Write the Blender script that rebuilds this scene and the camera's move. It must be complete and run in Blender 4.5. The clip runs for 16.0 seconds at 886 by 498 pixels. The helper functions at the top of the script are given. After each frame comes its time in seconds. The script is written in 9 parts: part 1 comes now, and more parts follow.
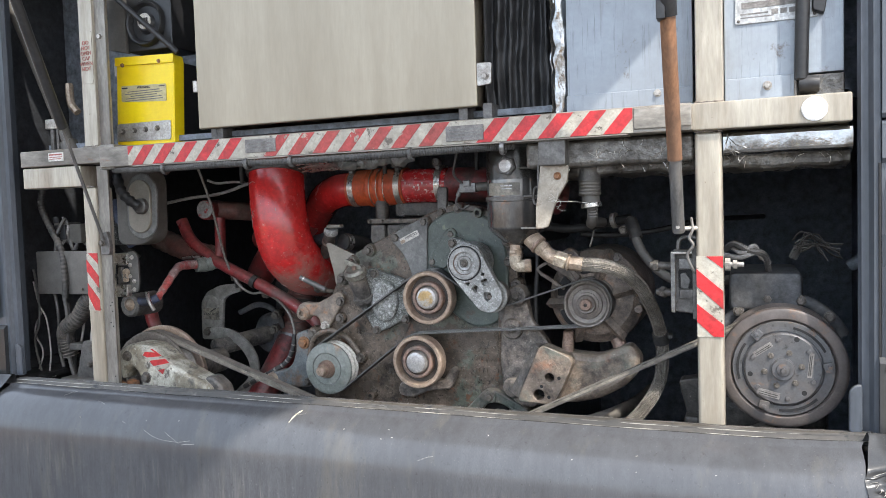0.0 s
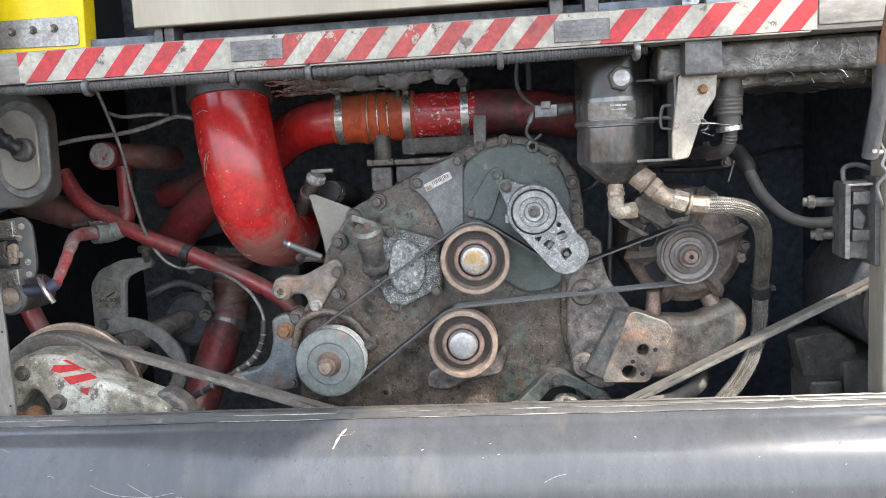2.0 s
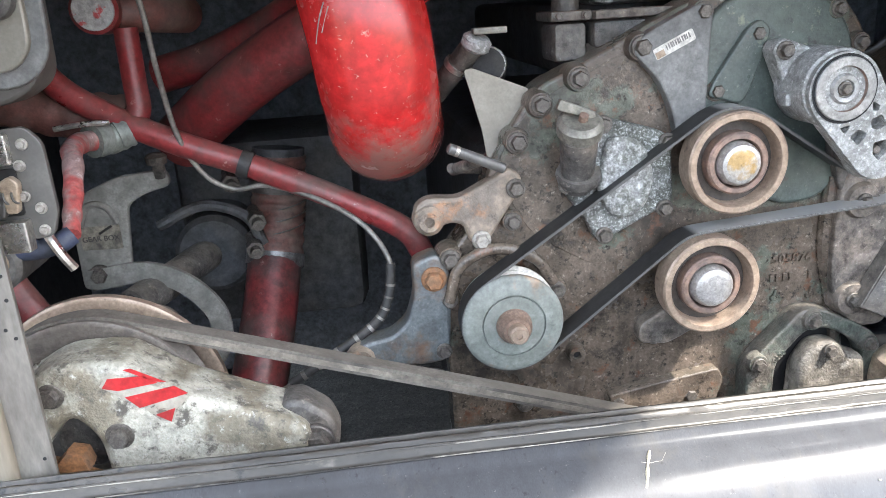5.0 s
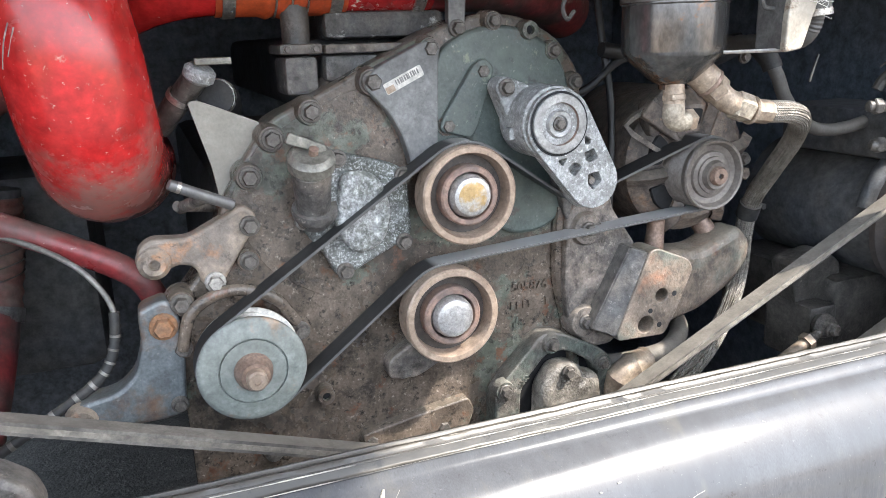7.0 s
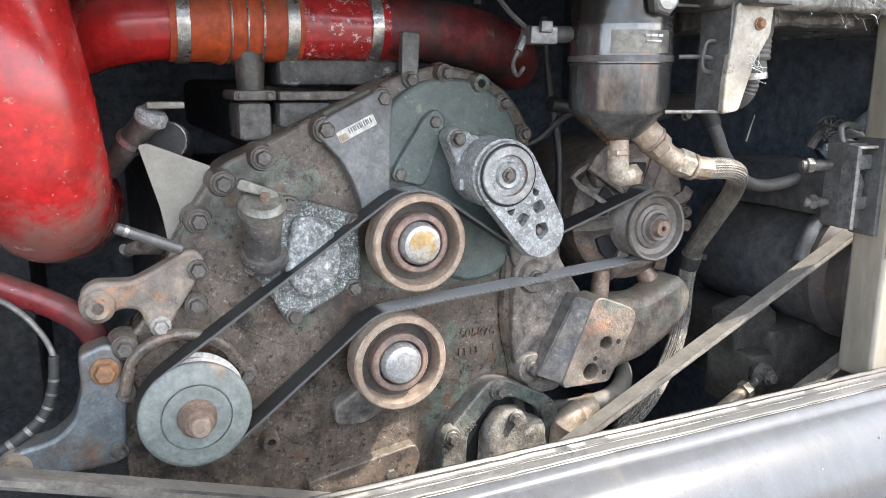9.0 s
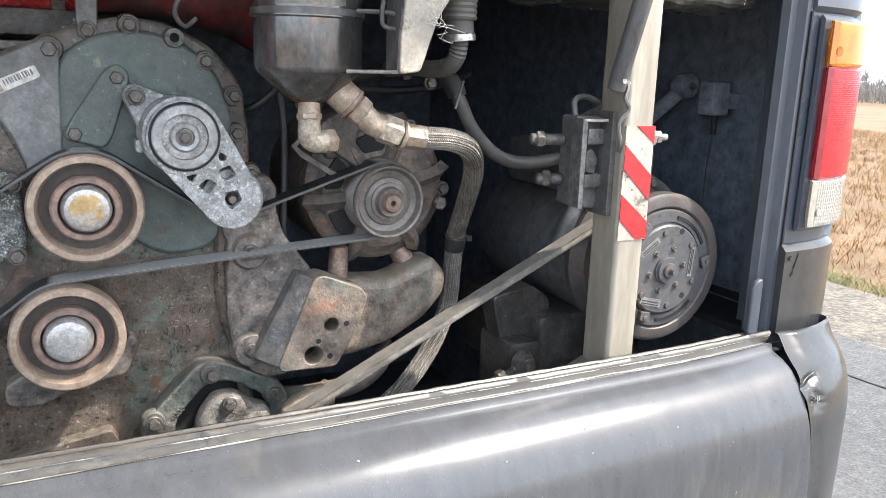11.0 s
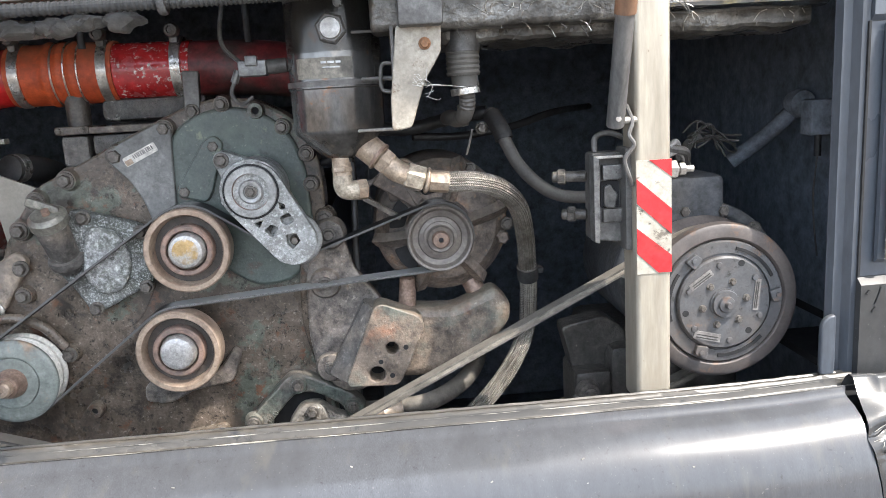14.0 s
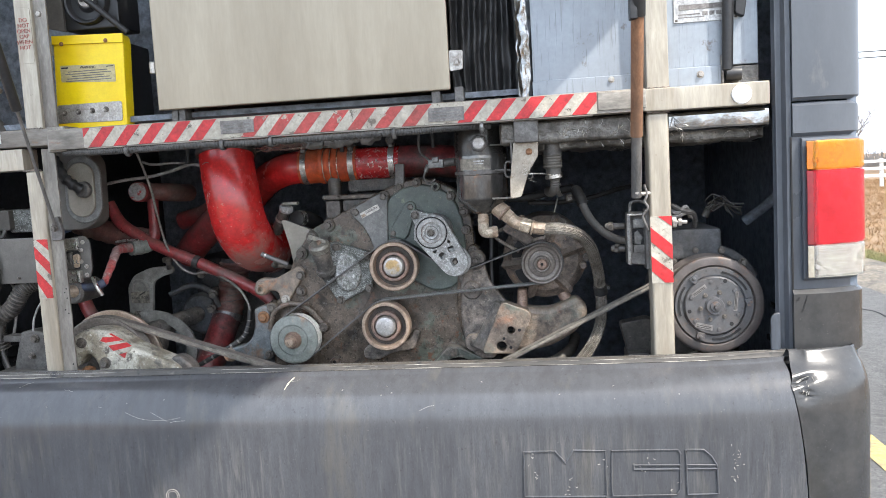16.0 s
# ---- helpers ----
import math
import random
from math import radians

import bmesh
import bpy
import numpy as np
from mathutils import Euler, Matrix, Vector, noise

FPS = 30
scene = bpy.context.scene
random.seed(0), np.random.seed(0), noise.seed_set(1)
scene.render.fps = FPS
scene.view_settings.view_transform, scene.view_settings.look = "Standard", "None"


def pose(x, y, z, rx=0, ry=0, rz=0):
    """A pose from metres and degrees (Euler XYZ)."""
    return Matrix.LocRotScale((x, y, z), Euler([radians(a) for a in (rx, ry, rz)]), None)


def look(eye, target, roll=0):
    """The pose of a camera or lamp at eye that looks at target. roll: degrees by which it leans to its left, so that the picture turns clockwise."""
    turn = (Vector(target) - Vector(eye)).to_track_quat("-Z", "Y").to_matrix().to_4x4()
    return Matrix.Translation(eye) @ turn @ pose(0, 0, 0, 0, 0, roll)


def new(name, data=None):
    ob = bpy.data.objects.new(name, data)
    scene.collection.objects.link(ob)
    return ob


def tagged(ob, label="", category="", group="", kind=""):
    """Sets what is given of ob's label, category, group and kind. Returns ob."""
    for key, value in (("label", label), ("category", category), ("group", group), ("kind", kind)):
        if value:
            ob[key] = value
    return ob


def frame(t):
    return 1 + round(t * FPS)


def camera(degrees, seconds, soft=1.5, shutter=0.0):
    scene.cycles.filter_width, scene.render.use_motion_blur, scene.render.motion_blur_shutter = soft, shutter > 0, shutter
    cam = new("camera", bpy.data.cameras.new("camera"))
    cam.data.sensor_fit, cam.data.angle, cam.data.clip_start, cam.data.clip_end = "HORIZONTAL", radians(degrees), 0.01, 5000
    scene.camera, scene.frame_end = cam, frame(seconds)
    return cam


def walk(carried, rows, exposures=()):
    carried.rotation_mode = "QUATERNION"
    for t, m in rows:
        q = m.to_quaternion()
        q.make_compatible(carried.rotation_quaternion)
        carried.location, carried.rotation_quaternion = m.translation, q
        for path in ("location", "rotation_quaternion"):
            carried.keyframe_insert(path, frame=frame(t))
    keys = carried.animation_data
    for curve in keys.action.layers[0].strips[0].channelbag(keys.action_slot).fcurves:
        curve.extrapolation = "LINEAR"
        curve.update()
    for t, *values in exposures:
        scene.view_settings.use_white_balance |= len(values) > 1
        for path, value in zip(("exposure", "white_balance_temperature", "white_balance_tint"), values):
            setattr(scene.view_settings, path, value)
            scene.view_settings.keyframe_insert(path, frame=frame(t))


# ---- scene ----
cam = camera(59.9, 16.0, soft=0.3)
PATH = [
    (0, (0.057, -0.009, 1.409), (-0.68, 1.848, 1.306), -1.8),
    (0.5, (-0.16, 0.005, 1.417), (-0.816, 1.89, 1.289), -2.1),
    (1, (-0.326, 0.065, 1.419), (-0.852, 1.988, 1.259), -2.5),
    (1.5, (-0.502, 0.219, 1.413), (-0.861, 2.177, 1.217), -2.9),
    (2, (-0.655, 0.322, 1.391), (-0.833, 2.299, 1.147), -3.2),
    (2.5, (-0.834, 0.398, 1.405), (-0.883, 2.378, 1.122), -4.0),
    (3, (-0.991, 0.558, 1.409), (-1.009, 2.532, 1.09), -4.3),
    (3.5, (-1.092, 0.712, 1.409), (-1.087, 2.668, 0.995), -3.9),
    (3.7, (-1.119, 0.746, 1.405), (-1.125, 2.694, 0.953), -4.1),
    (5.8, (-1.243, 0.892, 1.411), (-0.876, 2.754, 0.778), -3.0),
    (6, (-1.206, 0.888, 1.392), (-0.789, 2.744, 0.775), -2.7),
    (6.5, (-1.143, 0.89, 1.385), (-0.568, 2.715, 0.804), -2.1),
    (7, (-1.141, 0.882, 1.389), (-0.453, 2.684, 0.861), -1.9),
    (7.5, (-1.144, 0.877, 1.397), (-0.409, 2.672, 0.911), -1.9),
    (8, (-1.146, 0.876, 1.394), (-0.398, 2.675, 0.941), -1.9),
    (8.2, (-1.15, 0.879, 1.398), (-0.395, 2.676, 0.948), -1.7),
    (10.3, (-0.989, 0.78, 1.408), (-0.079, 2.509, 0.981), 1.9),
    (10.5, (-0.907, 0.746, 1.396), (0.005, 2.473, 0.963), 1.6),
    (11, (-0.754, 0.775, 1.363), (0.12, 2.517, 0.914), 1.8),
    (11.5, (-0.6, 0.846, 1.369), (0.203, 2.622, 0.923), 0.9),
    (12, (-0.407, 0.89, 1.342), (0.295, 2.71, 0.901), -0.4),
    (12.5, (-0.308, 0.894, 1.348), (0.276, 2.755, 0.905), -1.6),
    (13, (-0.287, 0.88, 1.345), (0.161, 2.782, 0.916), -2.5),
    (13.5, (-0.328, 0.799, 1.354), (-0.035, 2.737, 0.957), -3.0),
    (14, (-0.395, 0.573, 1.401), (-0.258, 2.53, 1.014), -3.4),
    (14.5, (-0.407, 0.324, 1.431), (-0.428, 2.293, 1.082), -3.7),
    (15, (-0.338, 0.115, 1.416), (-0.472, 2.091, 1.136), -3.5),
    (15.5, (-0.297, -0.091, 1.432), (-0.512, 1.883, 1.193), -3.4),
    (16, (-0.305, -0.296, 1.423), (-0.562, 1.679, 1.237), -3.3),
]
EXPOSURES = [(0.0, 1.05), (1.0, 1.25), (2.5, 1.58), (3.5, 1.86), (6.0, 1.90), (7.0, 1.77), (8.0, 1.82), (10.5, 1.72), (11.0, 1.40), (11.5, 1.26), (12.5, 1.29), (13.5, 1.41), (14.5, 1.32), (16.0, 1.13)]
walk(cam, [(t, look(eye, target, roll)) for t, eye, target, roll in PATH], EXPOSURES)

# ---- world and light ----
SUN_DIR = Vector((-1.2, 1.0, -2.0)).normalized()      # the way the sunlight travels
sun_elevation = math.asin(-SUN_DIR.z)
world = bpy.data.worlds.new("sky")
scene.world = world
world.use_nodes = True
wn = world.node_tree.nodes
sky = wn.new("ShaderNodeTexSky")
sky.sky_type = "NISHITA"
sky.sun_disc = False
sky.sun_elevation = sun_elevation
sky.sun_rotation = math.atan2(-SUN_DIR.x, -SUN_DIR.y)
sky.dust_density = 4.0
sky.air_density = 1.2
soften = wn.new("ShaderNodeMixRGB")                    # thin white haze over the whole sky
soften.inputs[0].default_value = 0.55
soften.inputs[2].default_value = (9.5, 10.9, 13.0, 1)
world.node_tree.links.new(sky.outputs[0], soften.inputs[1])
world.node_tree.links.new(soften.outputs[0], wn["Background"].inputs[0])
wn["Background"].inputs[1].default_value = 0.15
sun = new("sun", bpy.data.lights.new("sun", "SUN"))
sun.data.energy, sun.data.angle, sun.data.color = 3.5, radians(0.9), (1.0, 0.95, 0.88)
sun.matrix_world = look((3, -3, 8), Vector((3, -3, 8)) + SUN_DIR)


# ---- materials ----
def material(name, rough=0.5, metal=0.0, spec=0.5):
    m = bpy.data.materials.new(name)
    m.use_nodes = True
    b = m.node_tree.nodes["Principled BSDF"]
    b.inputs["Roughness"].default_value = rough
    b.inputs["Metallic"].default_value = metal
    b.inputs["Specular IOR Level"].default_value = spec
    return m


def link(m, a, b):
    m.node_tree.links.new(a, b)


def noise_tex(m, scale, detail=6, rough=0.6, stretch=(1, 1, 1)):
    n = m.node_tree.nodes
    co = n.new("ShaderNodeNewGeometry")
    mp = n.new("ShaderNodeMapping")
    mp.inputs["Scale"].default_value = stretch
    tx = n.new("ShaderNodeTexNoise")
    tx.inputs["Scale"].default_value, tx.inputs["Detail"].default_value, tx.inputs["Roughness"].default_value = scale, detail, rough
    link(m, co.outputs["Position"], mp.inputs["Vector"])
    link(m, mp.outputs[0], tx.inputs["Vector"])
    return tx.outputs["Fac"]


def ramp(m, fac, lo, hi, a=(0, 0, 0, 1), b=(1, 1, 1, 1)):
    r = m.node_tree.nodes.new("ShaderNodeValToRGB")
    r.color_ramp.elements[0].position, r.color_ramp.elements[1].position = lo, hi
    r.color_ramp.elements[0].color, r.color_ramp.elements[1].color = a, b
    link(m, fac, r.inputs[0])
    return r.outputs[0]


def mix(m, fac, a, b, mode="MIX"):
    x = m.node_tree.nodes.new("ShaderNodeMixRGB")
    x.blend_type = mode
    for i, v in enumerate((fac, a, b)):
        if isinstance(v, bpy.types.NodeSocket):
            link(m, v, x.inputs[i])
        else:
            x.inputs[i].default_value = v if i == 0 else (*v, 1)
    return x.outputs[0]


def bump(m, fac, strength=0.3, dist=0.002, chain=None):
    b = m.node_tree.nodes.new("ShaderNodeBump")
    b.inputs["Strength"].default_value, b.inputs["Distance"].default_value = strength, dist
    link(m, fac, b.inputs["Height"])
    if chain is not None:
        link(m, chain, b.inputs["Normal"])
    return b.outputs[0]


def upward(m, lo, hi):
    """1 on faces that look up: dust settles there."""
    g = m.node_tree.nodes.new("ShaderNodeNewGeometry")
    s = m.node_tree.nodes.new("ShaderNodeSeparateXYZ")
    link(m, g.outputs["Normal"], s.inputs[0])
    return ramp(m, s.outputs[2], lo, hi)


def surface(name, base, second=None, amount=(0.45, 0.6), scale=18, fine=160, rough=(0.45, 0.7), metal=0.0,
            bumpy=0.25, bump_dist=0.0015, third=None, third_amount=(0.62, 0.7), third_scale=40, dust=0.0,
            dust_colour=(0.25, 0.22, 0.18), stretch=(1, 1, 1), spec=0.5, specks=None, mottle=0.3, grain=0.35):
    """A worn surface: base colour, blotches of a second and specks of a third colour, fine grain and relief, dust on top."""
    m = material(name, metal=metal, spec=spec)
    p = m.node_tree.nodes["Principled BSDF"]
    big, small = noise_tex(m, scale, 6, 0.6, stretch), noise_tex(m, fine, 2, 0.55, stretch)
    col = mix(m, grain, base, ramp(m, small, 0.3, 0.7, (*[c * 0.55 for c in base], 1), (*[min(1, c * 1.5) for c in base], 1)))
    if second:
        col = mix(m, ramp(m, big, *amount), col, second)
    if third:
        col = mix(m, ramp(m, noise_tex(m, third_scale, 8, 0.68, stretch), *third_amount), col, third)
    for colour, lo, hi, size in specks or ():
        col = mix(m, ramp(m, noise_tex(m, size * 0.8, 8, 0.72), lo - 0.02, hi), col, colour)
    if mottle:                                            # uneven grime at a scale between blotches and grain
        lo, hi = 1 - mottle, 1 + mottle * 1.15
        grime = noise_tex(m, scale * 3.1 + 14, 7, 0.7, stretch)
        col = mix(m, 1.0, col, ramp(m, grime, 0.33, 0.67, (lo, lo, lo, 1), (hi, hi, hi, 1)), "MULTIPLY")
    if dust:
        mask = mix(m, dust, (0, 0, 0), upward(m, 0.0, 0.9))
        col = mix(m, mix(m, 1.0, mask, ramp(m, big, 0.25, 0.6), "MULTIPLY"), col, dust_colour)
    link(m, col, p.inputs["Base Color"])
    link(m, ramp(m, big, 0.3, 0.7, (rough[0],) * 3 + (1,), (rough[1],) * 3 + (1,)), p.inputs["Roughness"])
    relief = bump(m, big, bumpy * 0.8, bump_dist * 2)
    if mottle > 0.35 and bumpy > 0.35:
        relief = bump(m, noise_tex(m, scale * 4 + 30, 3, 0.5, stretch), 0.20, 0.004, relief)
    link(m, bump(m, small, bumpy, bump_dist, relief), p.inputs["Normal"])
    return m


M = {}
M["red"] = surface("red_enamel", (0.50, 0.022, 0.022), (0.36, 0.020, 0.018), (0.45, 0.7), 9, 90, (0.14, 0.30), bumpy=0.06, spec=0.9, mottle=0.2,
                   third=(0.55, 0.30, 0.24), third_amount=(0.66, 0.72), third_scale=26, dust=0.3, dust_colour=(0.34, 0.2, 0.18),
                   specks=[((0.62, 0.42, 0.34), 0.685, 0.71, 150), ((0.20, 0.05, 0.045), 0.66, 0.74, 22)])
M["red_dirty"] = surface("dusty_red_enamel", (0.24, 0.032, 0.034), (0.14, 0.050, 0.047), (0.45, 0.64), 11, 120, (0.25, 0.5), bumpy=0.12,
                         third=(0.42, 0.24, 0.21), third_amount=(0.63, 0.70), third_scale=38, dust=0.35, specks=[((0.5, 0.36, 0.31), 0.68, 0.71, 160)])


def dusty_bend(m, z0, z1, colour):
    """Adds a blotchy mud stain on the lower bend of a pipe, between two heights."""
    p = m.node_tree.nodes["Principled BSDF"]
    old = p.inputs["Base Color"].links[0].from_socket
    g, sp, add = m.node_tree.nodes.new("ShaderNodeNewGeometry"), m.node_tree.nodes.new("ShaderNodeSeparateXYZ"), m.node_tree.nodes.new("ShaderNodeMath")
    link(m, g.outputs["Position"], sp.inputs[0])
    add.operation = "MULTIPLY_ADD"
    link(m, noise_tex(m, 16, 8, 0.7), add.inputs[0])
    add.inputs[1].default_value = 0.36
    link(m, sp.outputs[2], add.inputs[2])
    low = m.node_tree.nodes.new("ShaderNodeMath")
    low.operation = "SUBTRACT"
    link(m, add.outputs[0], low.inputs[0])
    low.inputs[1].default_value = 1.08
    link(m, mix(m, ramp(m, low.outputs[0], z0 - 0.9, z1 - 0.9, (0.72, 0.72, 0.72, 1), (0, 0, 0, 1)), old, colour), p.inputs["Base Color"])
    return m


M["red_bend"] = surface("red_enamel_with_muddy_bend", (0.50, 0.022, 0.022), (0.37, 0.020, 0.018), (0.45, 0.7), 9, 90, (0.17, 0.32), bumpy=0.08, spec=0.75, mottle=0.2,
                        third=(0.55, 0.30, 0.24), third_amount=(0.69, 0.74), third_scale=30,
                        specks=[((0.60, 0.40, 0.33), 0.645, 0.68, 130), ((0.50, 0.26, 0.21), 0.67, 0.72, 40), ((0.24, 0.03, 0.03), 0.60, 0.72, 22)])
dusty_bend(M["red_bend"], 1.195, 1.275, (0.27, 0.175, 0.145))
M["silicone"] = surface("orange_silicone", (0.45, 0.075, 0.02), (0.34, 0.05, 0.016), (0.4, 0.65), 16, 140, (0.4, 0.6), bumpy=0.08, dust=0.5, dust_colour=(0.3, 0.17, 0.1))
M["cover"] = surface("weathered_brown_casting", (0.114, 0.090, 0.071), (0.086, 0.067, 0.053), (0.42, 0.62), 5, 240, (0.20, 0.38), bumpy=0.6, bump_dist=0.0014,
                     third=(0.108, 0.116, 0.093), third_amount=(0.56, 0.585), third_scale=6.5, dust=0.3, dust_colour=(0.30, 0.26, 0.2), mottle=0.42,
                     specks=[((0.26, 0.22, 0.18), 0.605, 0.66, 190), ((0.028, 0.025, 0.022), 0.565, 0.64, 110), ((0.045, 0.038, 0.033), 0.56, 0.62, 14), ((0.135, 0.07, 0.045), 0.60, 0.66, 30)])
M["cover_green"] = surface("grey_green_casting", (0.078, 0.096, 0.088), (0.088, 0.110, 0.094), (0.45, 0.60), 6, 240, (0.26, 0.48), bumpy=0.45, bump_dist=0.0012,
                           third=(0.085, 0.066, 0.055), third_amount=(0.62, 0.68), third_scale=10, dust=0.3, mottle=0.22,
                           specks=[((0.26, 0.27, 0.24), 0.62, 0.70, 160), ((0.045, 0.047, 0.045), 0.60, 0.70, 45), ((0.20, 0.215, 0.16), 0.63, 0.68, 28)])
M["crust_dark"] = surface("sooty_casting_with_white_crust", (0.07, 0.07, 0.068), (0.11, 0.10, 0.09), (0.45, 0.6), 15, 240, (0.4, 0.65), bumpy=0.9, bump_dist=0.002, mottle=0.5, third=(0.42, 0.42, 0.41), third_amount=(0.585, 0.65), third_scale=26)
M["crust_seal"] = surface("dirty_pale_cast_housing", (0.20, 0.18, 0.152), (0.10, 0.088, 0.074), (0.45, 0.6), 15, 240, (0.35, 0.6), bumpy=0.8, bump_dist=0.002, mottle=0.5, third=(0.42, 0.40, 0.36), third_amount=(0.57, 0.65), third_scale=18)
M["alt_dark"] = surface("dark_rusty_alternator_casting", (0.150, 0.118, 0.096), (0.088, 0.073, 0.064), (0.45, 0.6), 12, 200, (0.35, 0.6), bumpy=0.9, bump_dist=0.0016, mottle=0.6, third=(0.20, 0.125, 0.08), third_amount=(0.57, 0.66), third_scale=18, dust=0.4, specks=[((0.25, 0.16, 0.10), 0.62, 0.68, 70), ((0.03, 0.027, 0.025), 0.60, 0.68, 40)])
M["seal_case"] = surface("grimy_dark_green_casting", (0.075, 0.085, 0.072), (0.10, 0.088, 0.075), (0.46, 0.58), 16, 220, (0.35, 0.6), bumpy=1.0, bump_dist=0.0018, mottle=0.6, third=(0.17, 0.15, 0.125), third_amount=(0.57, 0.65), third_scale=45, dust=0.4)
M["cast_dark"] = surface("dark_cast_iron", (0.075, 0.07, 0.066), (0.125, 0.105, 0.088), (0.45, 0.65), 12, 210, (0.4, 0.7), bumpy=0.7, mottle=0.7,
                         third=(0.2, 0.175, 0.15), third_amount=(0.59, 0.70), third_scale=60, dust=0.35, specks=[((0.3, 0.27, 0.24), 0.64, 0.71, 150)])
M["grey_plate"] = surface("grey_painted_plate", (0.165, 0.165, 0.16), (0.12, 0.12, 0.117), (0.42, 0.6), 14, 260, (0.4, 0.6), bumpy=0.3, dust=0.2, mottle=0.3, specks=[((0.32, 0.31, 0.29), 0.66, 0.71, 120), ((0.09, 0.07, 0.055), 0.62, 0.70, 30)])
M["bracket_pale"] = surface("pale_dusty_grey_bracket", (0.25, 0.245, 0.225), (0.18, 0.175, 0.16), (0.42, 0.6), 14, 260, (0.45, 0.65), bumpy=0.2, dust=0.3, mottle=0.25)
M["rust"] = surface("rusty_iron", (0.165, 0.135, 0.112), (0.10, 0.088, 0.078), (0.44, 0.58), 11, 190, (0.32, 0.6), bumpy=1.0, bump_dist=0.0016,
                    third=(0.19, 0.11, 0.07), third_amount=(0.60, 0.68), third_scale=14, dust=0.45, dust_colour=(0.34, 0.28, 0.22), mottle=0.75,
                    specks=[((0.29, 0.255, 0.215), 0.60, 0.69, 150), ((0.045, 0.04, 0.035), 0.60, 0.69, 50)])
M["rust_green"] = surface("rusty_green_bracket", (0.150, 0.118, 0.092), (0.112, 0.120, 0.102), (0.50, 0.60), 8, 200, (0.3, 0.58), bumpy=0.9, bump_dist=0.0015,
                          third=(0.20, 0.110, 0.072), third_amount=(0.56, 0.66), third_scale=11, dust=0.45, dust_colour=(0.28, 0.225, 0.17), mottle=0.55,
                          specks=[((0.31, 0.27, 0.22), 0.61, 0.69, 150), ((0.055, 0.046, 0.04), 0.61, 0.70, 48)])
M["rust_bolt"] = surface("orange_rust", (0.27, 0.125, 0.055), (0.17, 0.10, 0.06), (0.4, 0.65), 60, 300, (0.6, 0.85), bumpy=0.5)
M["bolt"] = surface("grimy_steel_bolt", (0.15, 0.135, 0.12), (0.09, 0.08, 0.07), (0.4, 0.6), 90, 400, (0.4, 0.65), metal=0.4, bumpy=0.3)
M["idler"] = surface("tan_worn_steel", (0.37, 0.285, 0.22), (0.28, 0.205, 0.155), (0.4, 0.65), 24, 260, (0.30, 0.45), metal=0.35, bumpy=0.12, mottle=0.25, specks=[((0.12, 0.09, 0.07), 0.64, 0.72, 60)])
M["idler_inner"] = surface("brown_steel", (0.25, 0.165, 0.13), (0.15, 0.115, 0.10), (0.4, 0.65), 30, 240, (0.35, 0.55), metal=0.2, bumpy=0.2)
M["idler_recess"] = surface("dark_brown_pulley_recess", (0.045, 0.038, 0.033), (0.075, 0.06, 0.05), (0.4, 0.65), 30, 240, (0.5, 0.7), bumpy=0.2)
M["cap_zinc"] = surface("zinc_cap", (0.48, 0.47, 0.46), (0.35, 0.33, 0.31), (0.4, 0.65), 45, 300, (0.35, 0.5), metal=0.6, bumpy=0.1)
M["cap_rust"] = surface("zinc_cap_stained_orange", (0.40, 0.375, 0.34), (0.40, 0.27, 0.12), (0.50, 0.60), 22, 300, (0.35, 0.55), metal=0.35, bumpy=0.1)
M["pump_face"] = surface("chalky_grey_green_paint", (0.20, 0.216, 0.198), (0.155, 0.166, 0.152), (0.4, 0.65), 12, 220, (0.35, 0.5), metal=0.05, bumpy=0.1,
                         third=(0.25, 0.175, 0.12), third_amount=(0.60, 0.72), third_scale=16, specks=[((0.14, 0.14, 0.13), 0.64, 0.72, 90)])
M["pulley_grey"] = surface("dusty_grey_steel", (0.165, 0.146, 0.130), (0.125, 0.108, 0.096), (0.4, 0.65), 26, 230, (0.4, 0.6), metal=0.3, bumpy=0.12, dust=0.3)
M["clutch"] = surface("grey_clutch_steel", (0.088, 0.089, 0.094), (0.098, 0.086, 0.080), (0.46, 0.68), 12, 260, (0.40, 0.58), metal=0.2, bumpy=0.08, mottle=0.2, grain=0.2,
                      specks=[((0.16, 0.10, 0.07), 0.60, 0.68, 40), ((0.035, 0.033, 0.032), 0.60, 0.68, 70)])
M["clutch_rim"] = surface("brown_clutch_rim", (0.100, 0.084, 0.077), (0.080, 0.071, 0.069), (0.4, 0.65), 8, 260, (0.42, 0.6), metal=0.2, bumpy=0.08, mottle=0.2, grain=0.2,
                          specks=[((0.17, 0.10, 0.065), 0.60, 0.70, 30)])
M["crust"] = surface("corroded_aluminium", (0.31, 0.312, 0.305), (0.23, 0.23, 0.22), (0.47, 0.56), 40, 380, (0.4, 0.65), metal=0.15, bumpy=1.0, bump_dist=0.0020, mottle=0.3,
                     third=(0.50, 0.505, 0.50), third_amount=(0.54, 0.64), third_scale=150, specks=[((0.12, 0.115, 0.11), 0.63, 0.68, 110)])
M["crust_bright"] = surface("thick_white_corrosion", (0.25, 0.255, 0.25), (0.14, 0.145, 0.13), (0.46, 0.56), 30, 300, (0.5, 0.75), metal=0.1, bumpy=1.0, bump_dist=0.002, mottle=0.5, third=(0.46, 0.465, 0.46), third_amount=(0.46, 0.68), third_scale=150, specks=[((0.09, 0.09, 0.08), 0.58, 0.66, 50)])
